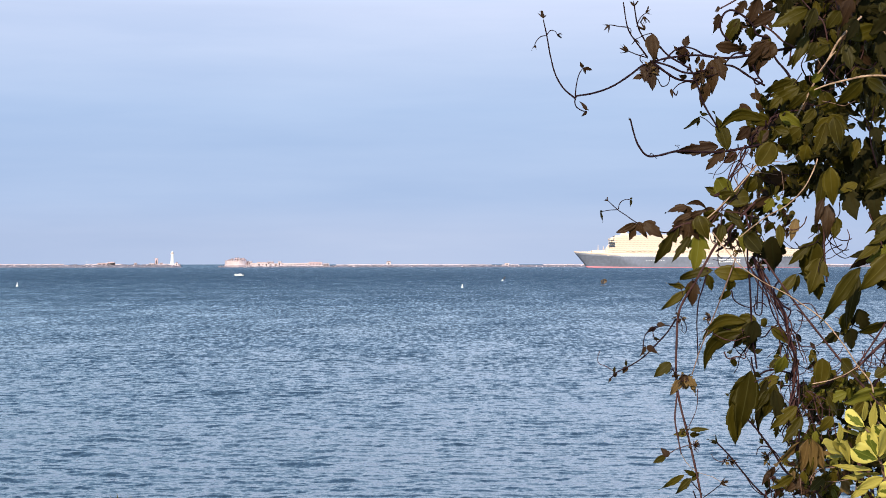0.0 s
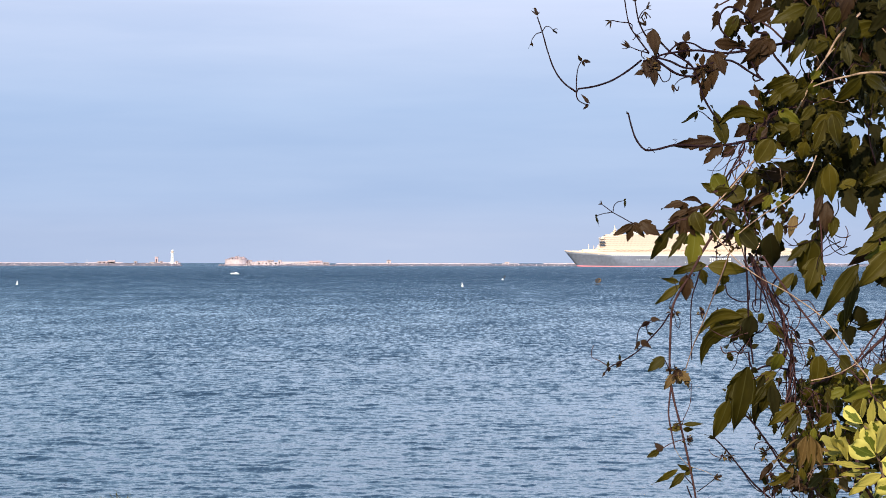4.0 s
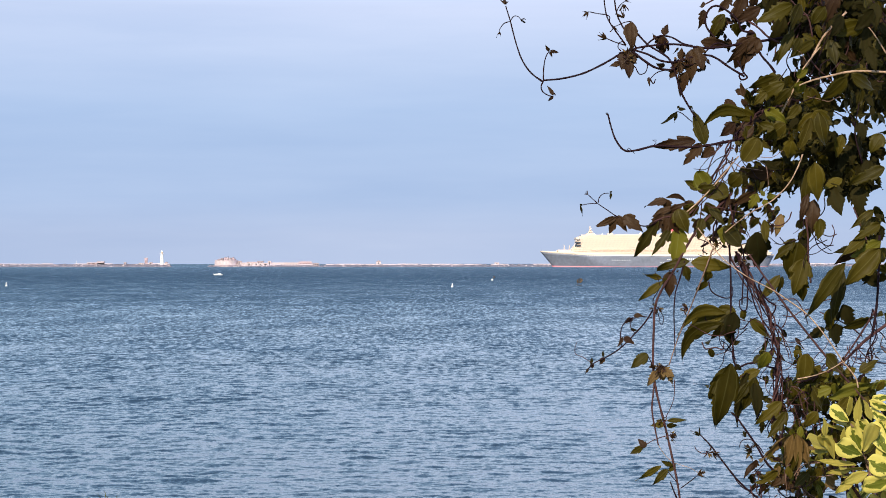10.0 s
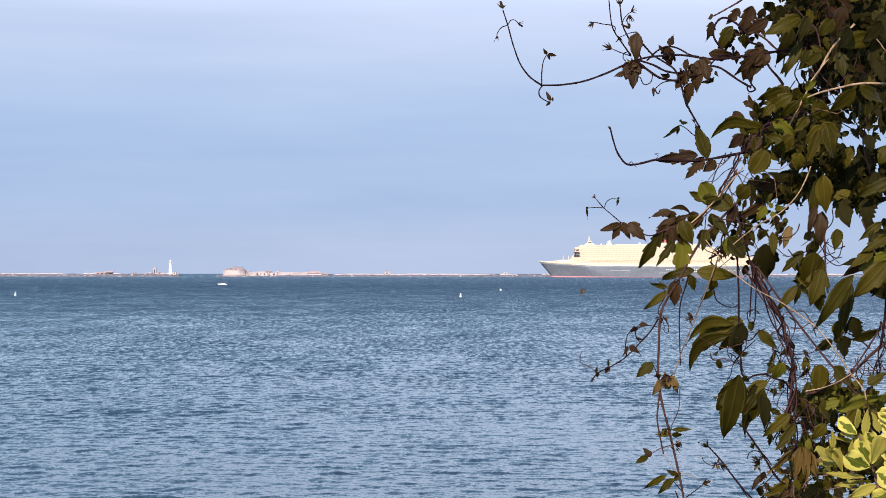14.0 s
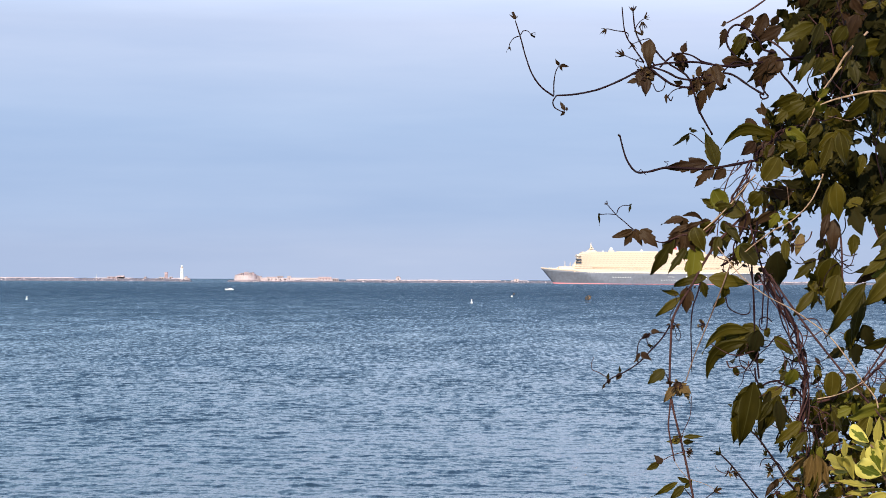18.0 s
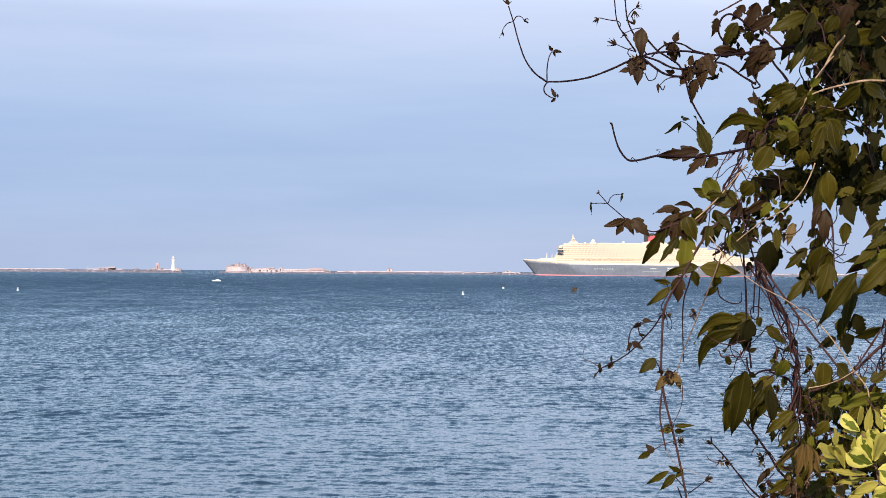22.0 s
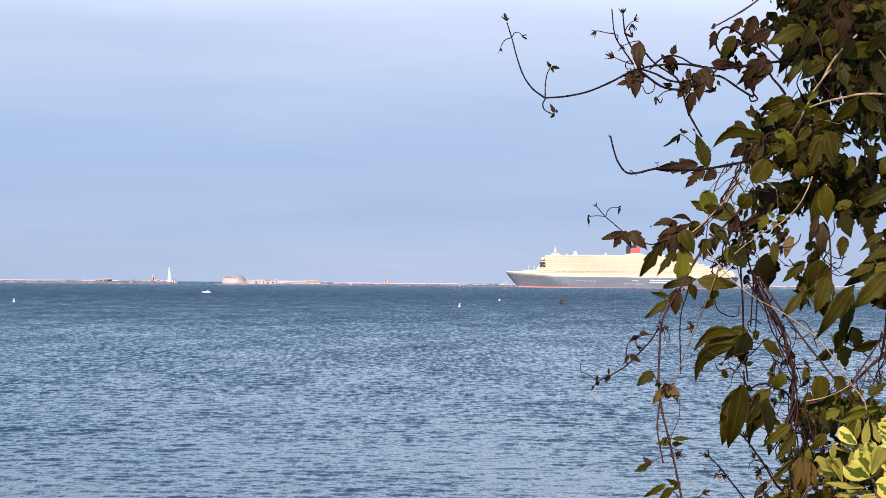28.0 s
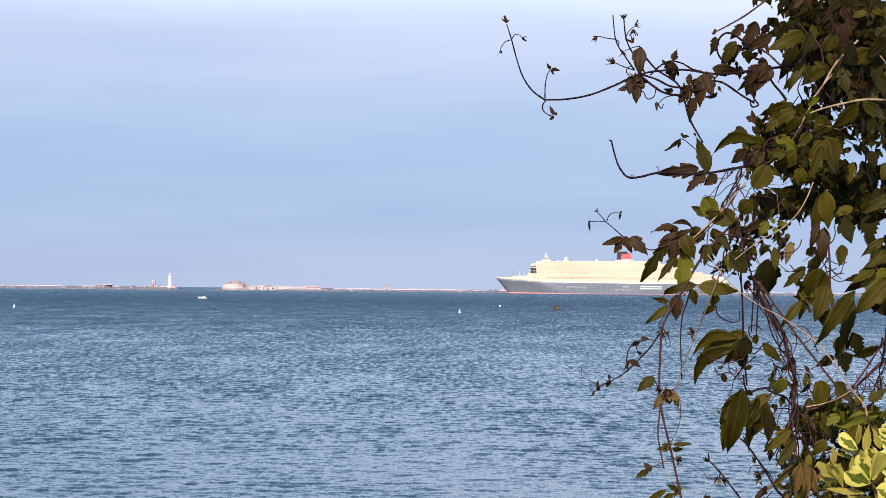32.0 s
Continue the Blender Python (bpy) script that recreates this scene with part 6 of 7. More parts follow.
# front leaves; the y tones among them carry sunlight in their colour
for a in ((1540, 436, 1496, 462, 22, "o"), (1568, 440, 1520, 470, 26, "y"), (1566, 410, 1518, 440, 24, "g"), (1412, 262, 1400, 296, 26, "o"), (1380, 240, 1352, 232, 24, "g"), (1424, 198, 1404, 226, 22, "o"), (1366, 176, 1344, 196, 22, "o"),
          (1500, 40, 1478, 84, 30, "d"), (1546, 96, 1560, 140, 26, "d"), (1556, 30, 1528, 66, 30, "d"), (1470, 24, 1448, 58, 28, "g"), (1426, 80, 1410, 116, 22, "g"),
          (1470, 640, 1500, 676, 28, "o"), (1474, 716, 1572, 688, 28, "y"), (1448, 700, 1472, 742, 30, "o"), (1530, 672, 1566, 650, 22, "o"), (1480, 700, 1440, 716, 22, "y"), (1510, 716, 1490, 744, 24, "o"), (1440, 850, 1412, 872, 24, "o"), (1470, 858, 1492, 880, 24, "r"), (1384, 846, 1350, 872, 22, "o"), (1456, 742, 1430, 772, 24, "o"), (1400, 742, 1372, 790, 24, "g")):
    leaf(vine, *a, d=-0.06)
leaf(mitt, 1192, 384, 1176, 428, 32, "b", "toothed", d=0.004)
leaf(mitt, 1170, 396, 1186, 424, 22, "b", "ovate", d=0.006)
# out to the side, where the plant goes on
mass(1680, 150, 110, 260, 60, "gdgo", (0.0, 0.4), (36, 60))
mass(1660, 560, 90, 220, 34, "gdgo", (0.0, 0.4), (36, 60))
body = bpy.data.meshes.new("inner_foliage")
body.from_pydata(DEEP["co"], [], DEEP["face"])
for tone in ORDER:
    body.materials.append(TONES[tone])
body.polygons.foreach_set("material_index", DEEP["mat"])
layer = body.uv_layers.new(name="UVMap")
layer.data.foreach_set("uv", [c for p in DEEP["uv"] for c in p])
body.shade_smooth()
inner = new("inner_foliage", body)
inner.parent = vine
tagged(inner, "inner leaves, many coloured dark to stand for shade", kind="stuff")
for _ in range(30):
    u, v = pick.uniform(1400, 1580), pick.uniform(-20, 220)
    a = radians(pick.gauss(88, 26))
    s = pick.uniform(40, 110)
    stem(vine, [(u, v), (u + s * 0.5 * math.cos(a) + pick.uniform(-12, 12), v + s * 0.5 * math.sin(a)), (u + s * math.cos(a), v + s * math.sin(a))], 1.0, 1.5, pick.choice((TWIG, BARK, TWIG)), d=pick.uniform(0.02, 0.2), steps=4, sides=5)
for _ in range(34):
    u, v = pick.uniform(1330, 1580), pick.uniform(560, 880)
    a = radians(pick.gauss(80, 40))
    s = pick.uniform(30, 90)
    stem(vine, [(u, v), (u + s * 0.5 * math.cos(a) + pick.uniform(-14, 14), v + s * 0.5 * math.sin(a)), (u + s * math.cos(a), v + s * math.sin(a))], 0.9, 1.4, pick.choice((TWIG, BARK, TWIG, BARK_TAN)), d=pick.uniform(0.0, 0.15), steps=4, sides=5)
for u, v, n, ru, rv in ((1324, 474, 5, 12, 12), (1372, 580, 8, 10, 50), (1300, 590, 4, 14, 14), (1400, 700, 8, 20, 50), (1296, 270, 6, 24, 14), (1356, 846, 6, 18, 14), (1172, 668, 3, 6, 6), (1540, 630, 5, 16, 40)):
    for _ in range(n):
        curl(vine, u + pick.uniform(-ru, ru), v + pick.uniform(-rv, rv), pick.uniform(4, 9), pick.uniform(0, 360), pick.uniform(-0.01, 0.04), pick.choice((TWIG, BARK)))
def tangle(u, v, ru, rv, count, materials, head=90, spread=60):
    """Thin stems that wander through a part of the vine."""
    for _ in range(count):
        pu, pv, a = u + pick.uniform(-ru, ru), v + pick.uniform(-rv, rv), radians(pick.gauss(head, spread))
        pts = [(pu, pv)]
        turn = pick.uniform(-0.5, 0.5)
        for _ in range(pick.randrange(4, 7)):
            s = pick.uniform(9, 20)
            pu, pv = pu + s * math.cos(a), pv + s * math.sin(a)
            a += turn + pick.uniform(-0.5, 0.5)
            pts.append((pu, pv, pick.uniform(-0.008, 0.008)))
        r = pick.uniform(0.7, 1.2)
        stem(vine, pts, r, r * 0.7, pick.choice(materials), d=pick.uniform(-0.02, 0.05), steps=4, sides=5)


tangle(1378, 600, 18, 60, 12, (BARK, BARK, TWIG), 80, 40)
tangle(1400, 700, 40, 50, 18, (BARK, BARK, TWIG))
tangle(1356, 846, 30, 30, 7, (TWIG, BARK))
tangle(1300, 590, 16, 26, 8, (TWIG, BARK))
tangle(1310, 280, 30, 34, 14, (BARK, BARK_TAN, TWIG))
tangle(1300, 400, 50, 30, 10, (BARK, TWIG))
tangle(1530, 620, 36, 50, 9, (BARK, BARK, TWIG))
tangle(1440, 400, 60, 40, 12, (BARK, TWIG))
tangle(1480, 100, 70, 90, 10, (BARK, TWIG, BARK_TAN))
tangle(1450, 850, 60, 26, 12, (BARK_TAN, BARK))
mass(1520, 830, 60, 50, 16, "dgd", (0.0, 0.1), (26, 44))
# woody stems that carry it all up from the ground
for k in range(7):
    u = 1590 + k * 30
    line = [VINE_FOOT + Vector((0.05 * math.cos(k * 2.4), 0.05 * math.sin(k * 2.4), -0.05)), VINE_FOOT + Vector((-0.12 + 0.04 * k, 0.02 * (k % 3), 0.6)), at(u, 900, 0.3), at(u + 60 + 30 * math.sin(k), 640, 0.36), at(u + 90 + 20 * math.cos(k * 2), 380, 0.4), at(u + 20, 140, 0.4), at(u + 20, -60, 0.35)]
    part("trunk", tube(bmesh.new(), [p - VINE_FOOT for p in line], 0.007, 0.002, 7, 8, 0.3), BARK, vine, smooth=True)


# ---------------------------------------------------------------- variegated shrub
SHRUB_FOOT = Vector((0.70, 2.66, EYE - 1.62))
shrub = thing("variegated_shrub", SHRUB_FOOT, "small evergreen shrub with yellow-edged green leaves", "shrub")
PIVOT[shrub] = SHRUB_FOOT
for k in range(9):
    e = at(1500 + 18 * k, 810 + 26 * ((k * 5) % 4), -0.10)
    part("branch", tube(bmesh.new(), [Vector((0.02 * math.cos(k), 0.02 * math.sin(k), -0.04)), (e - SHRUB_FOOT) * 0.5 + Vector((0.04 * math.sin(k * 2), 0, 0.02)), e - SHRUB_FOOT], 0.006, 0.0025, 6, 5, 0.2), BARK, shrub, smooth=True)


def gold(u0, v0, u1, v1, w, shape, roll, d, tone="v"):
    """One yellow-edged leaf of the shrub, from its stalk to its tip."""
    place_leaf("leaf", shrub, at(u0, v0, d), at(u1, v1, d - 0.012), w * STEP, tone, shape, radians(roll), radians(pick.uniform(-26, 12)), pick.choice((0, 2, 4)))


def rosette(u, v, size, count, d, turn, axis):
    """A cupped whorl about a shoot tip: long outer leaves laid open, shorter inner ones nearly upright; axis is the way the shoot points."""
    c, axis = at(u, v, d), Vector(axis).normalized()
    e1 = axis.cross(Vector((0, 0, 1))).normalized()
    e2 = axis.cross(e1)
    for k in range(count):
        a = turn + 2.4 * k + pick.uniform(-0.25, 0.25)
        rise = radians(-6 + 74 * k / count + pick.uniform(-12, 12))
        radial = e1 * math.cos(a) + e2 * math.sin(a)
        y = radial * math.cos(rise) + axis * math.sin(rise)
        z = axis * math.cos(rise) - radial * math.sin(rise)
        x = y.cross(z)
        s = size * STEP * (0.86 - 0.28 * k / count) * pick.uniform(0.85, 1.15)
        ob = new("leaf", toned("spoon", (0, 2, 4, 3)[k % 4], "v" if k < count * 0.7 else "u"))
        ob.parent = shrub
        ob.matrix_basis = Matrix.Translation(c - SHRUB_FOOT + radial * 0.002 + axis * 0.0012 * k) @ Matrix((x, y, z)).transposed().to_4x4() @ Matrix.Rotation(radians(pick.uniform(-22, 22)), 4, "Y") @ Matrix.Diagonal((s * pick.uniform(0.48, 0.62), s, s * 0.6, 1))
    low = c - axis * 0.05
    part("twig", tube(bmesh.new(), [c - SHRUB_FOOT, low - SHRUB_FOOT, at(1565, 960, -0.08) - SHRUB_FOOT], 0.0018, 0.003, 5, 4, 0.2), BARK, shrub, smooth=True)


for u, v, size, count, d, turn, axis in ((1604, 790, 42, 14, -0.13, 3.4, (-0.1, -0.6, 0.8)), (1606, 850, 46, 14, -0.14, 2.9, (-0.2, -0.85, 0.5)), (1530, 910, 40, 11, -0.12, 2.2, (-0.4, -0.6, 0.6)), (1580, 912, 44, 12, -0.14, 0.4, (-0.2, -0.8, 0.5)),
                                         (1656, 820, 46, 11, -0.12, 1.4, (0.1, -0.8, 0.6)), (1660, 890, 46, 11, -0.13, 0.9, (0.0, -0.8, 0.6))):
    rosette(u, v, size, count, d, turn, axis)
# the outer leaves, shoot by shoot: stalk, tip, width, shape, roll, depth
for a in ((1510, 750, 1512, 714, 11, "lance", 30, -0.16), (1525, 762, 1529, 711, 16, "lance", -20, -0.17), (1551, 758, 1543, 727, 13, "lance", 25, -0.16), (1511, 760, 1485, 740, 27, "spoon", 12, -0.17), (1509, 765, 1476, 758, 8, "lance", 55, -0.15), (1506, 771, 1478, 769, 7, "lance", -50, -0.14),
          (1549, 780, 1525, 757, 24, "spoon", -10, -0.17), (1540, 790, 1512, 768, 18, "spoon", 28, -0.15),
          (1469, 786, 1468, 754, 12, "lance", 25, -0.17), (1477, 806, 1440, 788, 25, "spoon", 35, -0.16), (1476, 808, 1459, 780, 20, "spoon", -28, -0.175), (1476, 813, 1450, 812, 11, "spoon", 55, -0.15), (1484, 826, 1478, 789, 19, "spoon", 40, -0.18),
          (1501, 800, 1504, 766, 13, "lance", -15, -0.17), (1534, 818, 1488, 800, 37, "spoon", 4, -0.19), (1533, 812, 1516, 771, 29, "spoon", -8, -0.18), (1536, 812, 1554, 769, 27, "spoon", 38, -0.19), (1538, 816, 1560, 800, 17, "spoon", 50, -0.17),
          (1580, 818, 1556, 770, 36, "spoon", 8, -0.18), (1586, 800, 1562, 756, 30, "spoon", -15, -0.16), (1590, 770, 1553, 741, 20, "spoon", 20, -0.15), (1590, 738, 1551, 729, 16, "spoon", -20, -0.15), (1588, 716, 1560, 720, 14, "spoon", 15, -0.14),
          (1590, 848, 1548, 834, 38, "spoon", 0, -0.19), (1592, 862, 1540, 878, 36, "spoon", -12, -0.185), (1596, 830, 1566, 806, 30, "spoon", 12, -0.17),
          (1524, 837, 1451, 829, 13, "lance", 22, -0.18), (1538, 843, 1488, 837, 11, "lance", -35, -0.17), (1514, 846, 1481, 851, 11, "lance", 30, -0.165), (1544, 850, 1496, 873, 21, "lance", 10, -0.18), (1534, 858, 1502, 854, 14, "lance", -38, -0.16), (1520, 862, 1494, 886, 14, "lance", 30, -0.15)):
    back = a[5] == "lance" or abs(a[6]) > 26
    gold(*a[:4], a[4] * 0.9, shape=a[5], roll=a[6] * 1.2, d=a[7], tone="u" if back else "v")
for u, v, w in ((1548, 852, 0), (1534, 816, 0), (1478, 812, 1), (1514, 764, 0)):
    part("twig", tube(bmesh.new(), [at(u, v, -0.165) - SHRUB_FOOT, at(u + 20, v + 34, -0.15) - SHRUB_FOOT, at(1568, 950, -0.10) - SHRUB_FOOT], 0.0012, 0.0026, 5, 4, 0.2), BARK_TAN if w == 0 else BARK, shrub, smooth=True)


# ---------------------------------------------------------------- grass on the lip of the bank
def grass(name, u0, u1, v_top, y, count, seed, broad=1.0, dome=0, tilt=0.0, material=None):
    """Blades of grass between two places on the lip; dome is how far the ends of a tuft lie below its middle, tilt its lean."""
    rng = random.Random(seed)
    bm = bmesh.new()
    for _ in range(count):
        d = y + rng.uniform(-0.35, 0.35)
        u = rng.uniform(u0, u1)
        x = (u - 784) / 3536.4 * d
        top = EYE + (468.6 - (v_top + dome * ((u - u0) / (u1 - u0) * 2 - 1) ** 2 + rng.expovariate(1 / (14.0 if dome == 0 else 5.0)))) / 3536.4 * d
        foot = EYE - 1.72
        lean, w = rng.uniform(-0.05, 0.05) * (1 if dome == 0 else 0.5) + tilt, rng.uniform(0.003, 0.006) * broad
        droop = rng.uniform(-0.06, 0.06)
        prev = None
        for t in (0, 0.5, 0.84, 0.90, 0.95, 0.98, 1.0):
            bent = max(0, (t - 0.84) / 0.16) ** 2
            c = Vector((x + lean * t * t + droop * bent, d + 0.03 * t * rng.uniform(-1, 1), foot + (top - foot) * min(t, 0.84 + 0.16 * math.sin(1.9 * (t - 0.84) / 0.16))))
            ww = w * (1 - max(0, (t - 0.8) / 0.2) * 0.9)
            row = (bm.verts.new(c - Vector((ww, 0, 0))), bm.verts.new(c + Vector((0, -ww * 0.5, 0))), bm.verts.new(c + Vector((ww, 0, 0))))
            if prev:
                bm.faces.new((prev[0], prev[1], row[1], row[0]))
                bm.faces.new((prev[1], prev[2], row[2], row[1]))
            prev = row
    ob = new(name, mesh_of(bm, name, material or GRASS, True))
    return tagged(ob, "tall rough grass on the lip of the bank", "grass", kind="stuff")


grass("grass", 26, 56, 888, 7.6, 60, 1, 1.6, 8, 0.025, GRASS_DARK)
grass("grass", 158, 226, 886, 7.4, 150, 2, 1.1, 12, 0.0, GRASS_DRY)
grass("grass", 166, 230, 887, 7.35, 70, 7, 1.1, 10, 0.01, GRASS_DARK)
grass("grass", 206, 214, 876, 7.4, 6, 6, 1.0, 4, 0.0, GRASS_DRY)
grass("grass", 150, 176, 892, 7.4, 14, 3)
grass("grass", -420, 330, 915, 7.7, 420, 4)
grass("grass", 330, 1300, 935, 7.7, 500, 5)


# ---------------------------------------------------------------- what moves
def shifted(ob, du, dv, turn=None):
    """The pose of a sprig that has moved du, dv steps across and down the sheet from rest, turned by a rotation."""
    rest = PIVOT[ob] - VINE_FOOT
    m = Matrix.Translation(rest + Vector((du * STEP, 0, -dv * STEP)))
    return m @ turn.to_matrix().to_4x4() if turn else m


def swung(rest, now):
    """The rotation that swings a shoot from its resting run to the run it shows, out of the sheet where it shows shorter."""
    a, b = Vector((rest[0], 0, -rest[1])), Vector((now[0], 0, -now[1]))
    full = a.length
    if b.length < full:
        b.y = -math.sqrt(full * full - b.length_squared) * 0.9
    return a.rotation_difference(b)


GUSTS = [(0, 14, 8), (0.5, 8, 4), (1, 9, 3), (1.5, 10, 5), (2, 8, 2), (2.5, 9, 4), (3, 17, 8), (3.5, 13, 5), (5.5, 10, 5), (6.5, 7, 1), (7.5, 9, 4), (8.5, 8, 4), (9.5, 5, 2), (10.5, 3, 1), (12, -3, 0), (13, 0, 0), (14, 4, 0), (14.5, 5, 0), (16.5, 10, 0), (18, 11, -1), (19, 7, 0), (20.5, 9, -1), (22, 12, -1), (23, 8, -3), (24, 9, -1), (28, 11, 0), (30, 8, -1), (32, 9, -3)]


FLUTTER = [(0, -10, 28, -16), (1, -8, 26, -10), (2, -12, 30, -14), (3, -16, 32, 16), (3.5, -14, 30, 8), (5.5, -14, 22, 20), (7, -18, 16, 34), (8, -12, 20, 8), (9, -8, 12, -6), (10, 0, 4, 0), (11, 0, 0, 0), (32, 0, 0, 0)]


# what the long tendril still sways once the gusts are over
SWAY = [(13, 0, 0), (14, -3, -5), (17, -2, 4), (18, -4, 3), (19, -3, -2), (20, -3, 0), (21, -3, -1), (22, -2, -3), (23, -5, -9), (24, -2, 0), (25, -2, -2), (28, -1, 3), (30, -1, 3), (31, -3, -1), (32, -3, -3)]


def motions():
    walk(liner, [(t, pose(far(951.8, SHIP_Y) + (13 - t) * 3.5, SHIP_Y, 0)) for t in (0, 8, 16, 24, 32)])
    bx, by = boat.location[:2]
    walk(boat, [(t, pose(bx + (13 - t) * 0.79, by, 0.02 * (i % 2), 0, 0.8 * (-1) ** i, 0)) for i, t in enumerate(range(0, 33, 4))])
    sx, sy = craft.location[:2]
    walk(craft, [(t, pose(sx + (13 - t) * 0.63, sy, 0, 4 * math.sin(t), 0, 6 * math.sin(t * 0.7))) for t in range(0, 33, 2)])
    for b_, k in ((buoy_a, 0.0), (buoy_d, 1.3), (flag_buoy, 2.1)):
        px, py = b_.location[:2]
        walk(b_, [(t, pose(px, py, 0.05 * math.sin(t * 1.9 + k), 0, 5 * math.sin(t * 1.4 + k), 0)) for t in range(0, 33, 1)])
    for fan_, k in ((fan, 1.0), (fan2, 0.8), (shoot, 0.6)):
        walk(fan_, [(t, shifted(fan_, u * k, v * k, Euler((0, radians(-u * 0.25 * k), 0)).to_quaternion())) for t, u, v in GUSTS])
    walk(core, [(t, shifted(core, u, v)) for t, u, v in [(0, -7, 2), (1, -10, -2), (2, -11, -2), (3, -10, 4), (6, -12, -1), (8, -13, 4), (9, -12, 1), (10, -10, 2), (11, -4, -2), (12, -2, 0), (13, 0, 0), (14, 1, -1), (17, 3, -3), (20, 3, -1), (25, 2, 1), (32, 2, -1)]])
    walk(drape, [(t, shifted(drape, u, v)) for t, u, v in [(0, -12, -8), (1, -14, -8), (3, -13, -4), (6, -16, -4), (8, -14, 2), (9, -15, 2), (10, -14, 2), (11, -8, -2), (12, -2, 0), (13, 0, 0), (14, 2, -1), (16.5, 9, -2), (18, 10, -5), (19, 7, -4), (22, 10, -7), (24, 9, -4), (28, 10, -6), (30, 8, -1), (32, 7, -1)]])
    walk(flutter, [(t, shifted(flutter, u, v, Euler((0, radians(a), 0)).to_quaternion())) for t, u, v, a in FLUTTER])
    walk(water, [(0, pose(6, 12, 0)), (16, pose(-2, -2, 0)), (32, pose(-10, -16, 0))])
    # the gusts of the first ten seconds: seconds, shift across and down, and the run of the shoot
    walk(arm, [(t, shifted(arm, u, v, swung((-146, 43), (a, b)))) for t, u, v, a, b in [(0, 15, 17, -116, 57), (0.5, 8, 13, -127, 50), (1, 9, 13, -121, 68), (1.5, 11, 19, -114, 84), (2, 12, 19, -110, 88), (2.5, 11, 12, -127, 56), (3, 27, 28, -107, 94), (3.5, 18, 11, -113, 53), (5.5, 17, 20, -115, 70), (6.5, 15, 19, -113, 66), (7.5, 19, 20, -108, 69), (8.5, 19, 18, -114, 74), (9, 12, 7, -123, 65), (9.5, 6, 5, -129, 59), (10, 4, 3, -136, 50), (11, 0, 0, -141, 47), (12, 0, 0, -146, 43), *[(t, 0, 0, -146 + u, 43 + v) for t, u, v in SWAY]]])
    walk(whip, [(t, shifted(whip, u, v, swung((-69, -134), (a, b)))) for t, u, v, a, b in [(0, 44, 31, -58, -144), (0.5, 28, 21, -87, -143), (1, 34, 38, -94, -129), (1.5, 42, 60, -2, -105), (2, 49, 64, -36, -98), (2.5, 30, 25, -110, -129), (3, 66, 79, 67, -84), (3.5, 50, 22, -76, -152), (5.5, 48, 47, -75, -137), (6.5, 49, 42, -82, -127), (7.5, 57, 46, -70, -122), (8, 54, 47, -77, -139), (8.3, 52, 48, -62, -129), (8.7, 46, 43, -87, -141), (9, 35, 29, -45, -122), (9.3, 28, 24, -74, -145), (9.5, 23, 21, -66, -136), (10, 14, 10, -72, -146), (11, 4, 4, -72, -144), (12, 0, 0, -69, -134), *[(t, u, v, -69, -134) for t, u, v in SWAY]]])

    def blown(t):
        """How far the gusts draw in and press down the far end of the top spray, as a turn."""
        draw = np.interp(t, (0, 1, 2, 3, 6, 7, 8, 9, 10, 11), (8.4, 9.5, 10.6, 14.4, 9.6, 9.5, 8.6, 6.5, 4, 0))
        sink = np.interp(t, (0, 1, 2, 3, 6, 7, 8, 9, 10, 11), (7.6, 7.4, 10.2, 10.7, 8, 10, 9.6, 5.4, 2, 0))
        yaw = (math.sqrt(441 + 430 * draw) - 21) / 215
        return Euler((0, -(sink + 19 * math.sin(yaw)) / 215, yaw)).to_quaternion()
    walk(top, [(t, shifted(top, u, v, blown(t))) for t, u, v in [(0, 8.6, 9.4), (0.5, 3.7, 6.5), (1, 4.5, 6.6), (1.5, 4.6, 10.3), (2, 5.4, 8.8), (2.5, 4.4, 5.7), (3, 14.6, 15.3), (3.5, 8.4, 4.6), (5.5, 8.6, 10.9), (6, 6.4, 10.1), (6.5, 7.8, 8), (7, 8.5, 10.9), (7.5, 10, 9.9), (8, 7.4, 11.4), (8.5, 9.1, 8.8), (9, 5.5, 1.6), (9.5, 1.4, 1.5), (10, 1.1, 1.1), (10.5, -0.3, 2), (11, -1.1, -0.6), (12, 0, 0), (32, 0, 0)]])
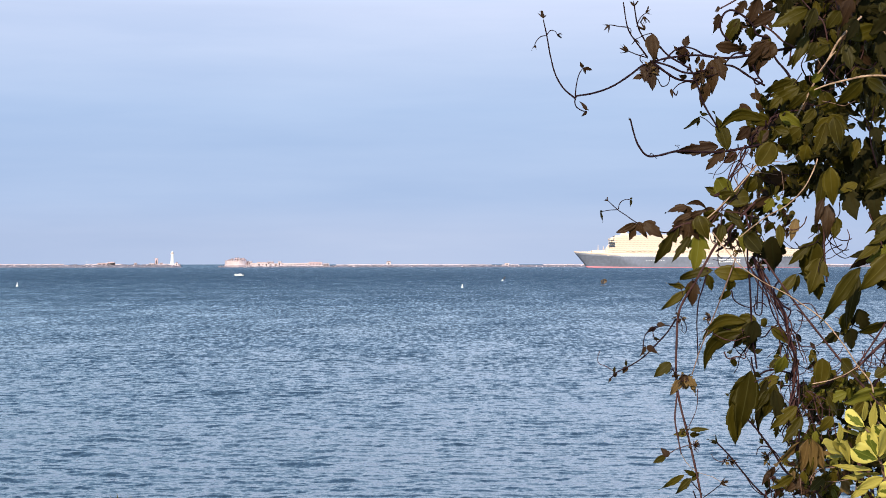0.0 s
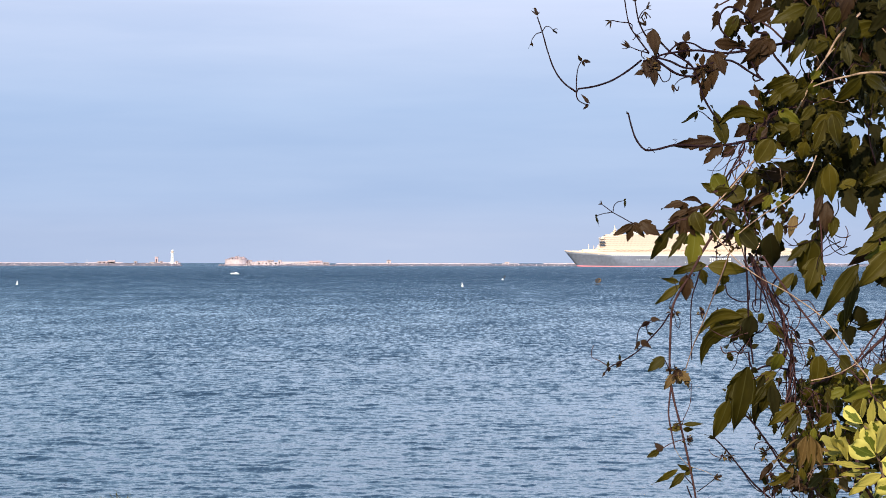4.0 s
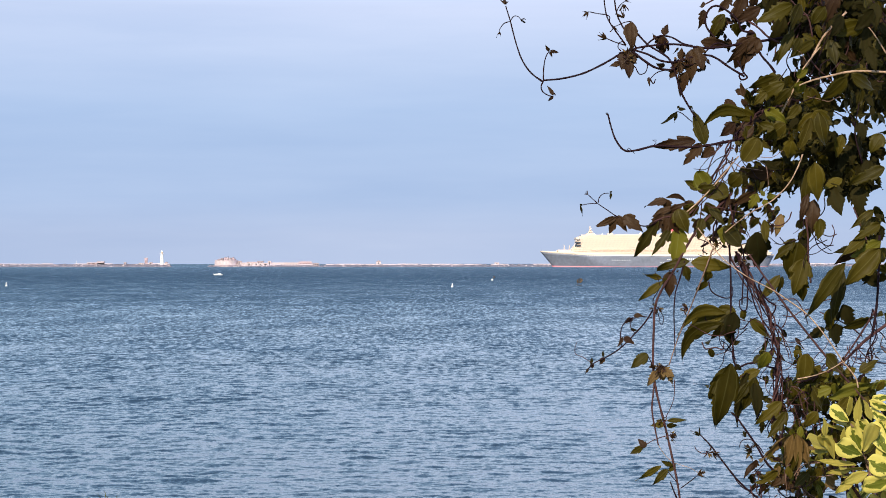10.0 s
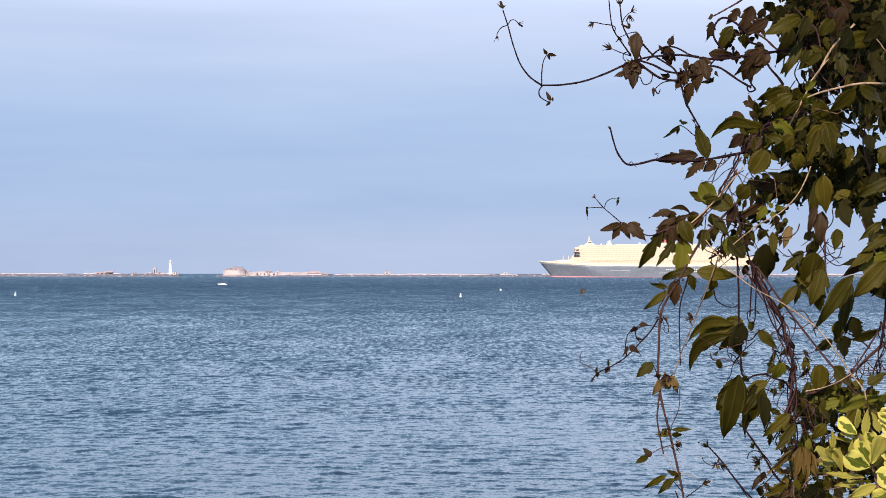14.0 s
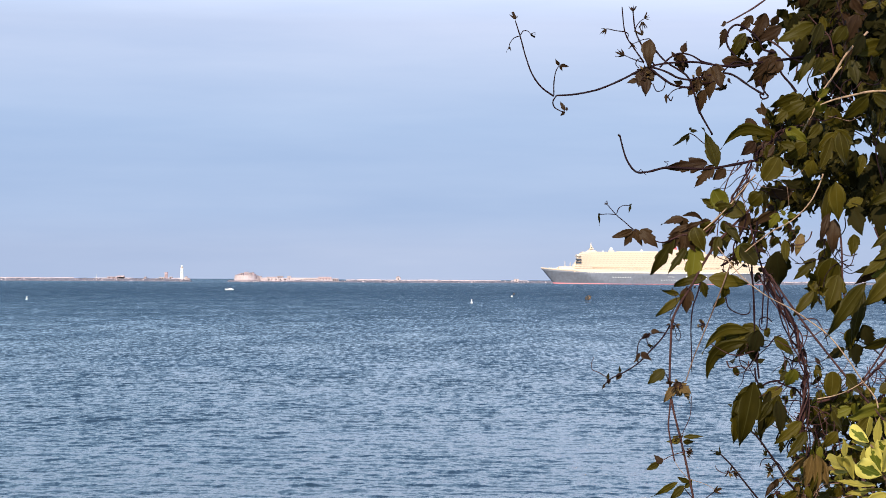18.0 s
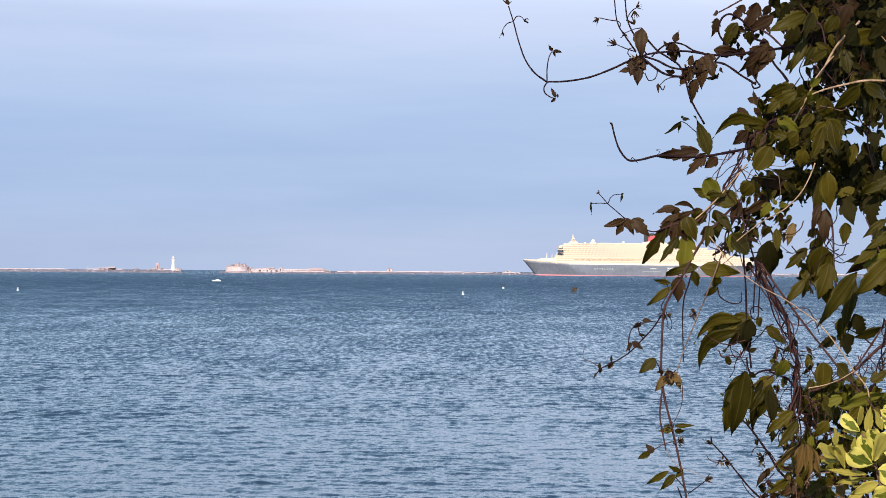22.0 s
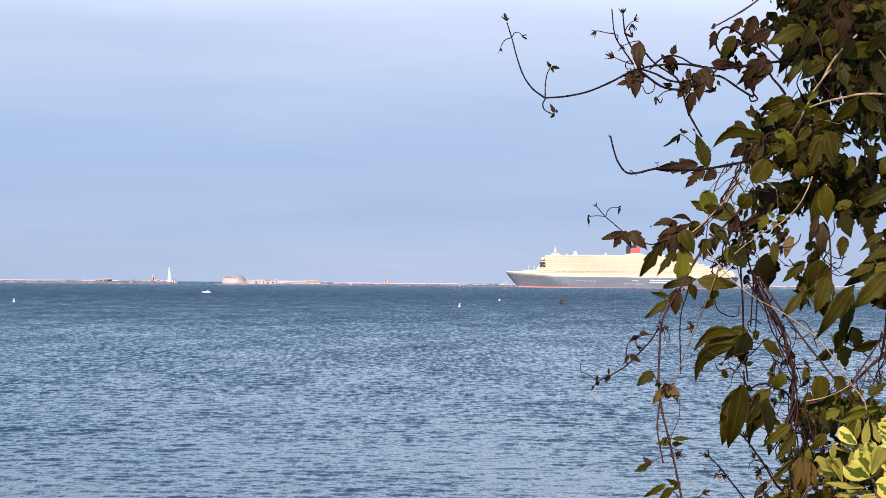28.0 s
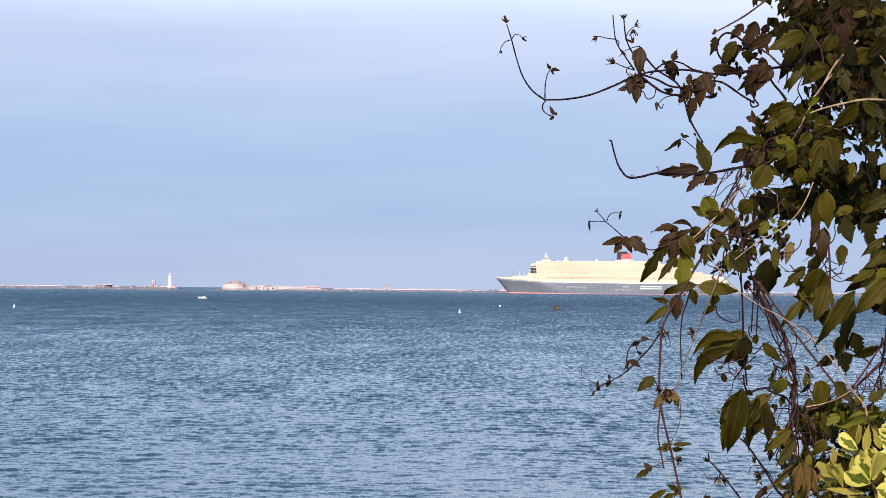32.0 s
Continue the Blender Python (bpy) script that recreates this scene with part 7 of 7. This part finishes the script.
    walk(mid, [(t, shifted(mid, u, v)) for t, u, v in [(0, 23.8, 0.1), (0.5, 15.8, -3.7), (1, 16.5, -5.2), (1.5, 19.5, -1.4), (2, 18.1, -5.2), (2.5, 16.5, -5.2), (3, 26.8, -5.5), (3.5, 23.7, -5.4), (5.5, 20.5, -1.4), (6, 16, -3), (6.5, 17.5, -9), (7, 18.9, -5.3), (7.5, 21, -4.8), (8, 18.9, -1.9), (8.5, 20.5, -5.1), (9, 17.5, -6.9), (9.5, 13.3, -2.4), (10, 10.2, -1.2), (10.5, 5.1, 0.5), (11, 1.4, -1.4), (12, 0, 0), (13, 0, 0), (14, 0, 2), (17, -5, 5), (18, -5, 4), (19, -2, 4), (20, -4, 3), (22, -5, 2), (23, -2, 2), (28, -3, 2), (30, -3, 3), (32, -3, 0)]])
    cluster = [(0, 16.1, 4.7), (0.5, 9.6, 1.1), (1, 9.5, -1.1), (1.5, 11.7, 2), (2, 8.7, -1.2), (2.5, 9.5, 1.9), (3, 16.8, 5.3), (3.5, 13, 3.7), (5.5, 10.9, 4.4), (6, 9.5, 0.5), (6.5, 6.4, -3.2), (7, 7.7, -1.7), (7.5, 9.6, 1.2), (8, 7.4, 1.2), (8.5, 8.2, 1.1), (9, 8.2, -1.3), (9.5, 5.6, 0.1), (10, 6.4, 1.3), (10.5, 2.9, 0.5), (11, 0.1, -1.5), (12, 0, 0), (32, 0, 0)]
    walk(mitt, [(t, shifted(mitt, u, v)) for t, u, v in cluster])

    def press(t):
        """How far the gusts bend the forked shoot down about its node."""
        return radians(np.interp(t, (0, 1, 2, 3, 6, 7, 8, 9, 10, 11, 12), (6, 14, 15, 12, 11, 12, 17, 13, 6, 2, 0)))

    walk(fork, [(t, shifted(fork, u, v, Euler((0, -press(t), 0)).to_quaternion())) for t, u, v in cluster])
    walk(hang, [(t, shifted(hang, u, v)) for t, u, v in [(0, 19, 13.1), (0.5, 9.4, 7.1), (1, 11.5, 5.7), (1.5, 12.9, 9.6), (2, 6.9, 4.8), (2.5, 7, 5.6), (3, 19.8, 13.6), (3.5, 13, 9.8), (5.5, 9.1, 9.1), (6, 8.5, 5.2), (6.5, 7.8, 4.6), (7, 9.8, 5.9), (7.5, 10.7, 8.1), (8, 8.9, 7.4), (8.5, 7.2, 8), (9, 6.4, 4.8), (9.5, 3.8, 4), (10, 4.6, 5.1), (10.5, 1.4, 2.1), (11, -0.5, 0.1), (12, 0, 0), (32, 0, 0)]])


motions()
